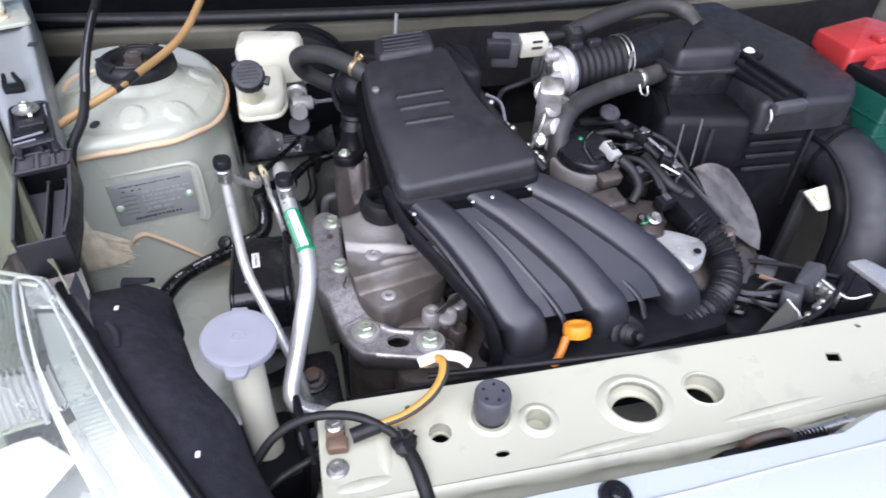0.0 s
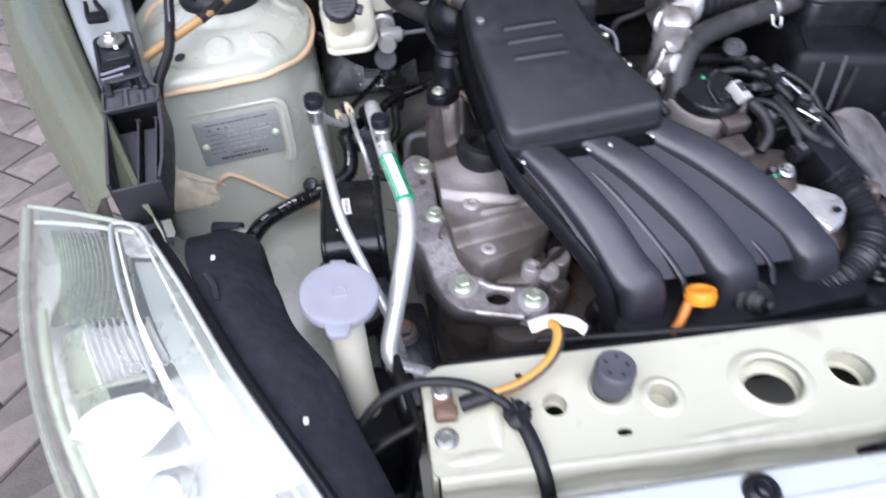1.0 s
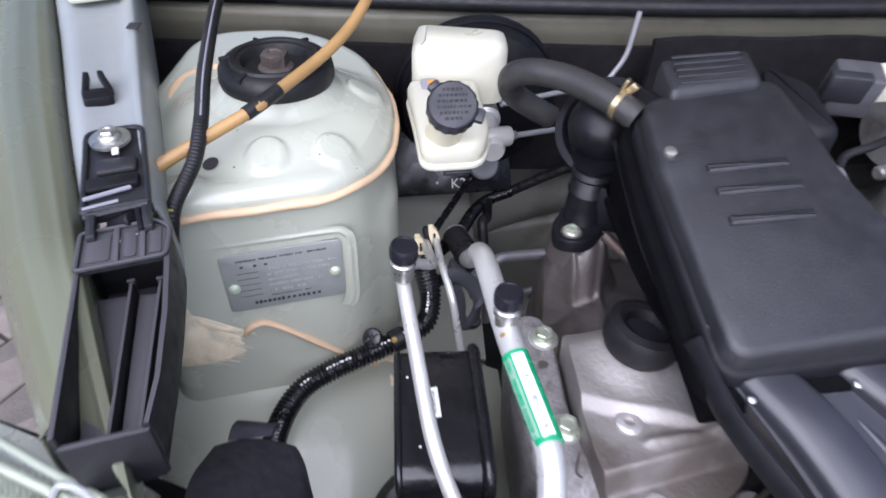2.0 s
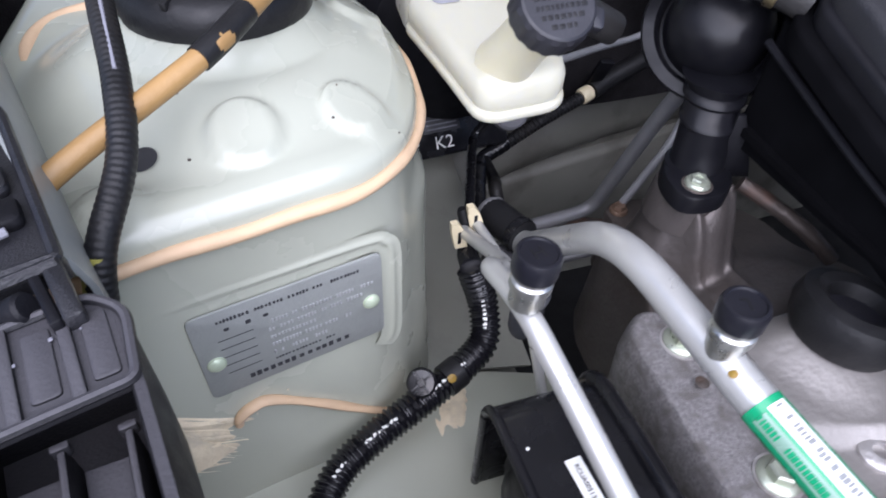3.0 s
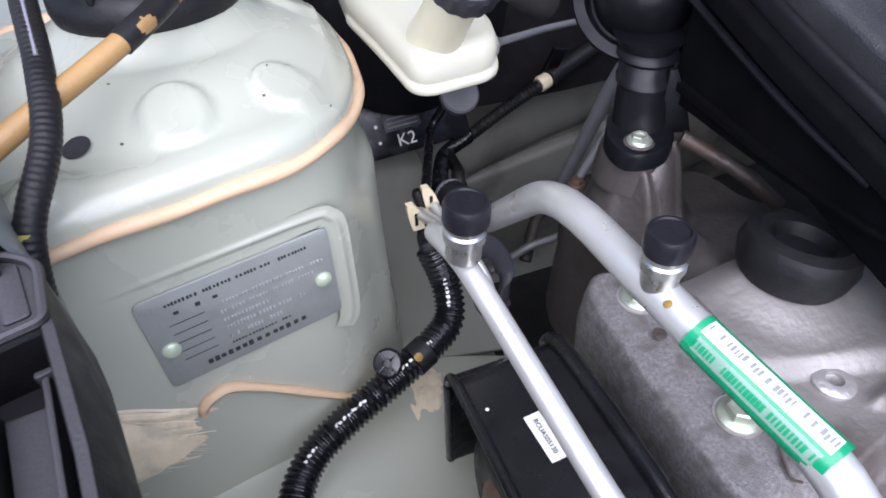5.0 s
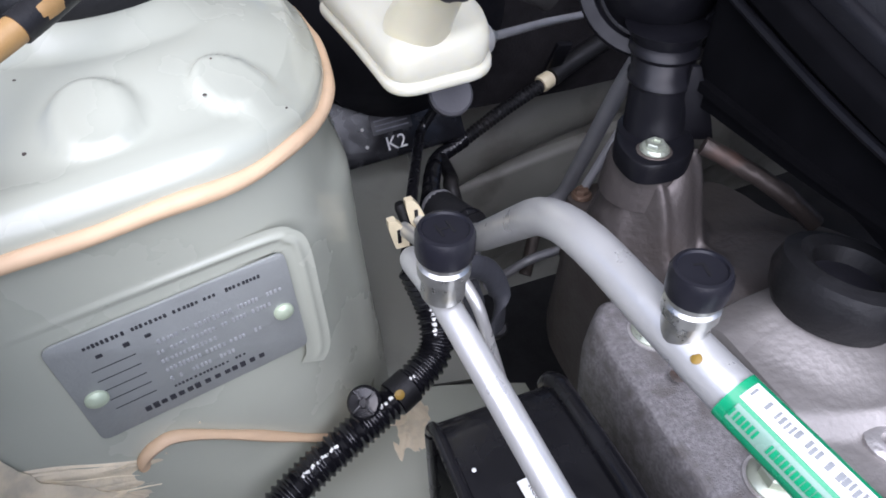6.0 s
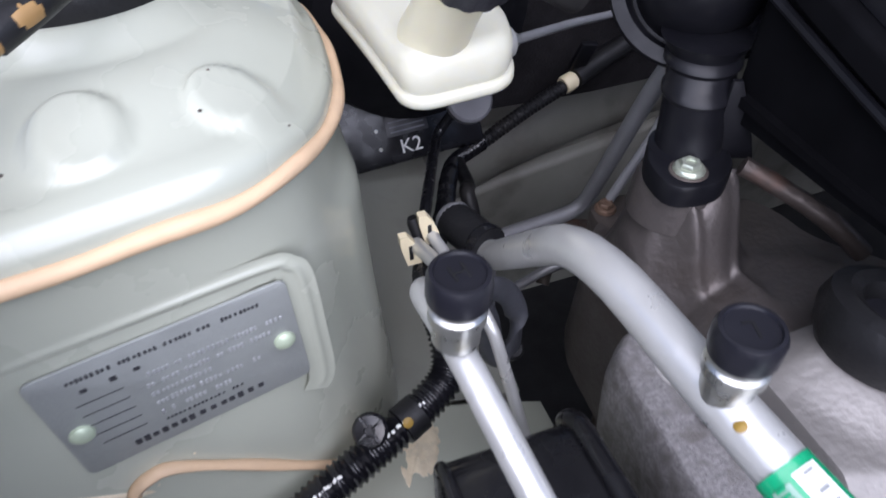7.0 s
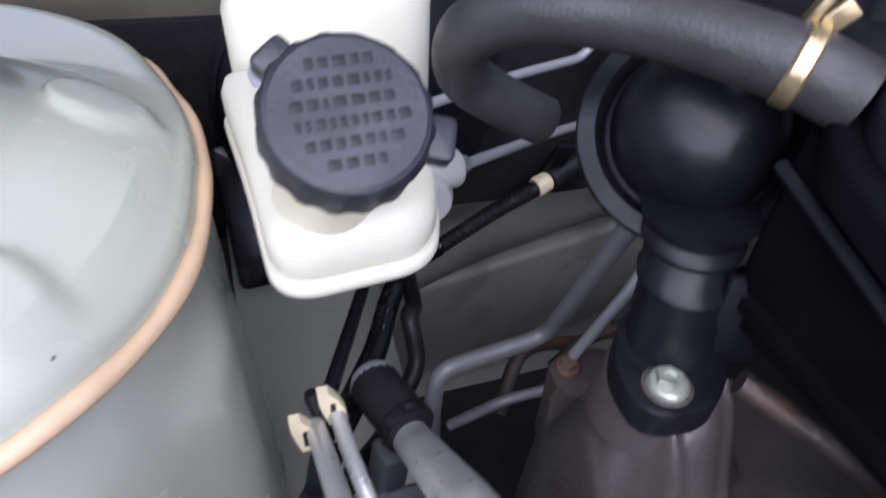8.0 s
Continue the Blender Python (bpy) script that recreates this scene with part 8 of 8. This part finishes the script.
part("inner_lip", tube([lens_f(0.045, 0.02 + v / 24 * 0.97, 0.004) for v in range(24)], 0.0013, 8, 2), EDGE, lamp)
part("end_loop", tube([lens_f(0.015, 0.10, -0.001), lens_f(0.012, 0.04, -0.001), lens_f(0.06, 0.004, -0.001), lens_f(0.14, 0.006, -0.001), lens_f(0.205, 0.03, -0.001), lens_f(0.225, 0.12, -0.001), lens_f(0.235, 0.30, 0.0), lens_f(0.245, 0.48, 0.0)], 0.0019, 10, 6), EDGE, lamp)
part("outer_edge", tube([p + Vector((0, 0, -0.004)) for p in OUT[::2]], 0.006, 10, 3), mat("dark_lens_edge", (0.16, 0.17, 0.13), 0.25, bump=0), lamp)
part("outer_wall", tube([lens_f(0.90 - 0.06 * v / 12, 0.22 + 0.06 * v, 0.016) for v in range(13)], 0.0045, 10, 4, flat=0.5), HLGREEN, lamp)
for k, d in ((0.0, 0.0), (0.035, 0.003)):
    part("top_edge", tube([lens_f(u / 8 * (0.94 - k * 4) + k * 2, k, d) for u in range(9)], 0.0022, 10, 3), mat("pale_lens_edge", (0.30, 0.33, 0.26), 0.2, bump=0), lamp)
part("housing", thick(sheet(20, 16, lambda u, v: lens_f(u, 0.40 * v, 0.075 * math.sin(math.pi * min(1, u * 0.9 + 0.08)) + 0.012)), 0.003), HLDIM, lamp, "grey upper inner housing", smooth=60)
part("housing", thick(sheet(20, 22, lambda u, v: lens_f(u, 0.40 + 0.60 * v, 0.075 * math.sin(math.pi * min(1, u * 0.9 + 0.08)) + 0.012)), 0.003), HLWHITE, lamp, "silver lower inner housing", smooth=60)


def rib_f(u, v):
    p = lens_f(lerp(0.30, 0.97, u), lerp(0.035, lerp(0.300, 0.235, u), v) + 0.006 * (1 if math.sin(u * 2 * math.pi * 17) > 0 else -1) * (v > 0.95), 0.026 + 0.010 * math.sin(v * 3))
    return p + Vector((0, 0, 0.0042 * math.sin(u * 2 * math.pi * 17)))


def saw_f(u, v):
    saw = 0.035 * abs(((u * 9) % 1.0) - 0.5) * 2
    p = lens_f(lerp(0.24, 0.62, u), lerp(0.300 - 0.03 * u + saw * 0.6, 0.400 + saw * 0.3, v), 0.028 + 0.006 * v)
    return p + Vector((0, 0, 0.0035 * math.sin(u * 2 * math.pi * 9)))


part("indicator_reflector", thick(sheet(136, 16, rib_f), 0.0015), HLGREEN, lamp, "ribbed grey-green indicator reflector", smooth=80)
part("saw_reflector", thick(sheet(90, 12, saw_f), 0.0015), HLWHITE, lamp, "bright sawtooth reflector", smooth=40)
part("side_plate", thick(sheet(12, 10, lambda u, v: lens_f(lerp(0.60, 0.95, u), lerp(0.265, 0.46, v), 0.034)), 0.0015), HLGREEN, lamp)
part("partition", thick(sheet(8, 26, lambda u, v: lens_f(lerp(0.205, 0.255 + 0.02 * v, u), lerp(0.03, 0.62, v), 0.002 + 0.014 * u)), 0.002), HLHOOD, lamp, "white partition strip", smooth=60)
part("corner_block", wobble(thick(sheet(10, 10, lambda u, v: lens_f(lerp(0.03, 0.19, u), lerp(0.015, 0.13, v), 0.006 + 0.006 * math.sin(u * 3.1) * math.sin(v * 3.1))), 0.003), 0.0005, 90), HLWHITE, lamp, smooth=60)
part("ribbed_strip", thick(sheet(6, 160, lambda u, v: lens_f(lerp(0.02, 0.18, u), lerp(0.15, 0.72, v), 0.012 + 0.00012 * math.sin(v * 2 * math.pi * 52))), 0.0015), HLDIM, lamp, "finely ribbed silver strip", smooth=60)
part("shelf", tube([lens_f(0.30 + 0.070 * u, 0.440 - 0.004 * u, 0.022) for u in range(8)], 0.0028, 10, 4, flat=0.6), HLGREEN, lamp)
bp = lens_f(0.62, 0.60, 0.052)
part("reflector_hood", thick(sheet(30, 12, lambda u, v: lens_f(lerp(0.36, 0.90, u), 0.458 + 0.014 * (2 * u - 1) ** 2 + v * (0.012 + 0.066 * math.sin(math.pi * (0.12 + 0.7 * (1 - u))) ** 2), 0.018 + 0.030 * v)), 0.002), HLHOOD, lamp, "bright crescent reflector hood", smooth=60)
part("reflector_step", thick(sheet(20, 8, lambda u, v: lens_f(lerp(0.10, 0.62, u), 0.62 + 0.10 * u + 0.05 * v, 0.040 + 0.008 * math.sin(u * 6))), 0.002), HLWHITE, lamp, smooth=60)
part("reflector_step", thick(sheet(20, 8, lambda u, v: lens_f(lerp(0.16, 0.34, u), 0.44 + 0.30 * v, 0.030 + 0.012 * u)), 0.002), HLWHITE, lamp, smooth=60)
part("bulb_shade", lathe([(0.016, -0.02), (0.018, 0.000), (0.015, 0.008), (0.008, 0.012), (0.001, 0.013)], 28, axis(bp + Vector((0, 0, -0.012)), (-0.15, -0.55, 0.75))), HLWHITE, lamp, "silver bulb shade")
part("back_shell", thick(sheet(12, 20, lambda u, v: lens_f(u, v, 0.16 * math.sin(math.pi * min(1, u * 0.9 + 0.08)) + 0.03)), 0.003), BLACK, lamp, smooth=60)
part("gasket", tube([p + Vector((0.007, 0.003, -0.009)) for p in IN[::2]], 0.0035, 10, 3), BLACK, lamp)

# ---- the raised bonnet, floor of the bay and the far side ----
hb = thing("bonnet", "raised sage-painted bonnet hinged at the cowl", "bonnet", (0.3, 1.12, 0.95))
hd_ = Matrix.Translation((0.30, 1.13, 0.98)) @ pose(0, 0, 0, -54, 0, 0)
part("skin", moved(slab(rounded([(-0.72, -0.86), (0.72, -0.86), (0.80, 0.0), (-0.80, 0.0)], 0.06, 5), 0.0, 0.006, 0.002), hd_), SAGE, hb)
part("inner_frame", moved(slab(rounded([(-0.66, -0.80), (0.66, -0.80), (0.74, -0.04), (-0.74, -0.04)], 0.06, 5), -0.014, 0.001, 0.004), hd_), SAGE_SHADED, hb)
solid("bay_floor", block(1.8, 1.1, 0.02, pose(0.35, 0.75, 0.30), 0.01, 0.002), DARK, "dark underbody floor below the engine", "underbody", kind="structure")
solid("far_apron", thick(sheet(10, 20, lambda u, v: (0.98 + 0.06 * u, lerp(0.36, 1.1, v), lerp(0.35, 0.90, u))), 0.003), SAGE_SHADED, "sage-painted inner apron on the far side", "apron", kind="structure", smooth=60)
solid("far_fender", thick(sheet(10, 20, lambda u, v: (1.05 + 0.16 * u, lerp(0.36, 1.45, v), 0.93 - 0.25 * u ** 2)), 0.003), SAGE, "sage-painted far fender", "fender", kind="structure", smooth=60)
solid("front_bumper", thick(sheet(20, 12, lambda u, v: (lerp(-0.36, 1.10, u), 0.115 - 0.05 * math.sin(u * math.pi) - 0.03 * math.sin(v * math.pi) + 0.12 * max(0, 0.12 - u) * 6, lerp(0.745, 0.22, v))), 0.003), FRONT, "painted front bumper skin", "bumper", kind="structure", smooth=60)
solid("door_body_side", thick(sheet(10, 20, lambda u, v: (-0.66 - 0.05 * math.sin(u * math.pi), lerp(1.46, 4.6, v), lerp(0.93, 0.20, u))), 0.003), SAGE, "sage-painted body side of the car", "body side", kind="structure", smooth=60)
gr = solid("ground", block(3000, 3000, 0.10, pose(0, 0, -0.062), 1.0, 0.01), JOINT, "paved yard ground around the car", "ground", kind="structure")

# paving blocks, laid herringbone
L_, W_ = 0.292, 0.146
blk = mesh_of("paver", slab(rect(L_ - 0.008, W_ - 0.008, 0.004, 2), -0.06, 0.0, 0.005), PAVER)
GRID = pose(-2.0, 2.0, 0, 0, 0, 57)
cells = []
for i in range(-40, 41):
    for j in range(-40, 41):
        for flip in (0, 1):
            # each pair steps along the diagonal
            x = (i * W_) + (j * 2 * L_ / 2)
            y = (i * W_) - (j * 2 * L_ / 2)
            if flip:
                c = GRID @ Vector((x + L_ / 2, y + W_ / 2, 0))
                turn = 0
            else:
                c = GRID @ Vector((x + W_ / 2, y + W_ + L_ / 2, 0))
                turn = 90
            if -6.0 < c.x < -0.55 and 0.2 < c.y < 7.5:
                cells.append((math.hypot(c.x + 0.2, c.y - 0.6), c, turn))
cells.sort(key=lambda q: q[0])
random.seed(2)
rest = bmesh.new()
for k, (_, c, turn) in enumerate(cells):
    m = Matrix.Translation((c.x, c.y, random.uniform(-0.003, 0.002))) @ pose(0, 0, 0, random.uniform(-0.7, 0.7), random.uniform(-0.7, 0.7), 57 + turn + random.uniform(-0.6, 0.6))
    if k < 290:
        ob = new("paver", blk)
        ob.parent = gr
        ob.matrix_parent_inverse = Matrix.Identity(4)
        ob.matrix_basis = m
    else:
        b = block(L_ - 0.008, W_ - 0.008, 0.06, m @ pose(0, 0, -0.03), 0.004, 0.004) if k < 900 else None
        if b:
            me = bpy.data.meshes.new("tmp")
            b.to_mesh(me)
            b.free()
            rest.from_mesh(me)
            bpy.data.meshes.remove(me)
far = part("paver_field", rest, PAVER, gr)
far["kind"] = "stuff"
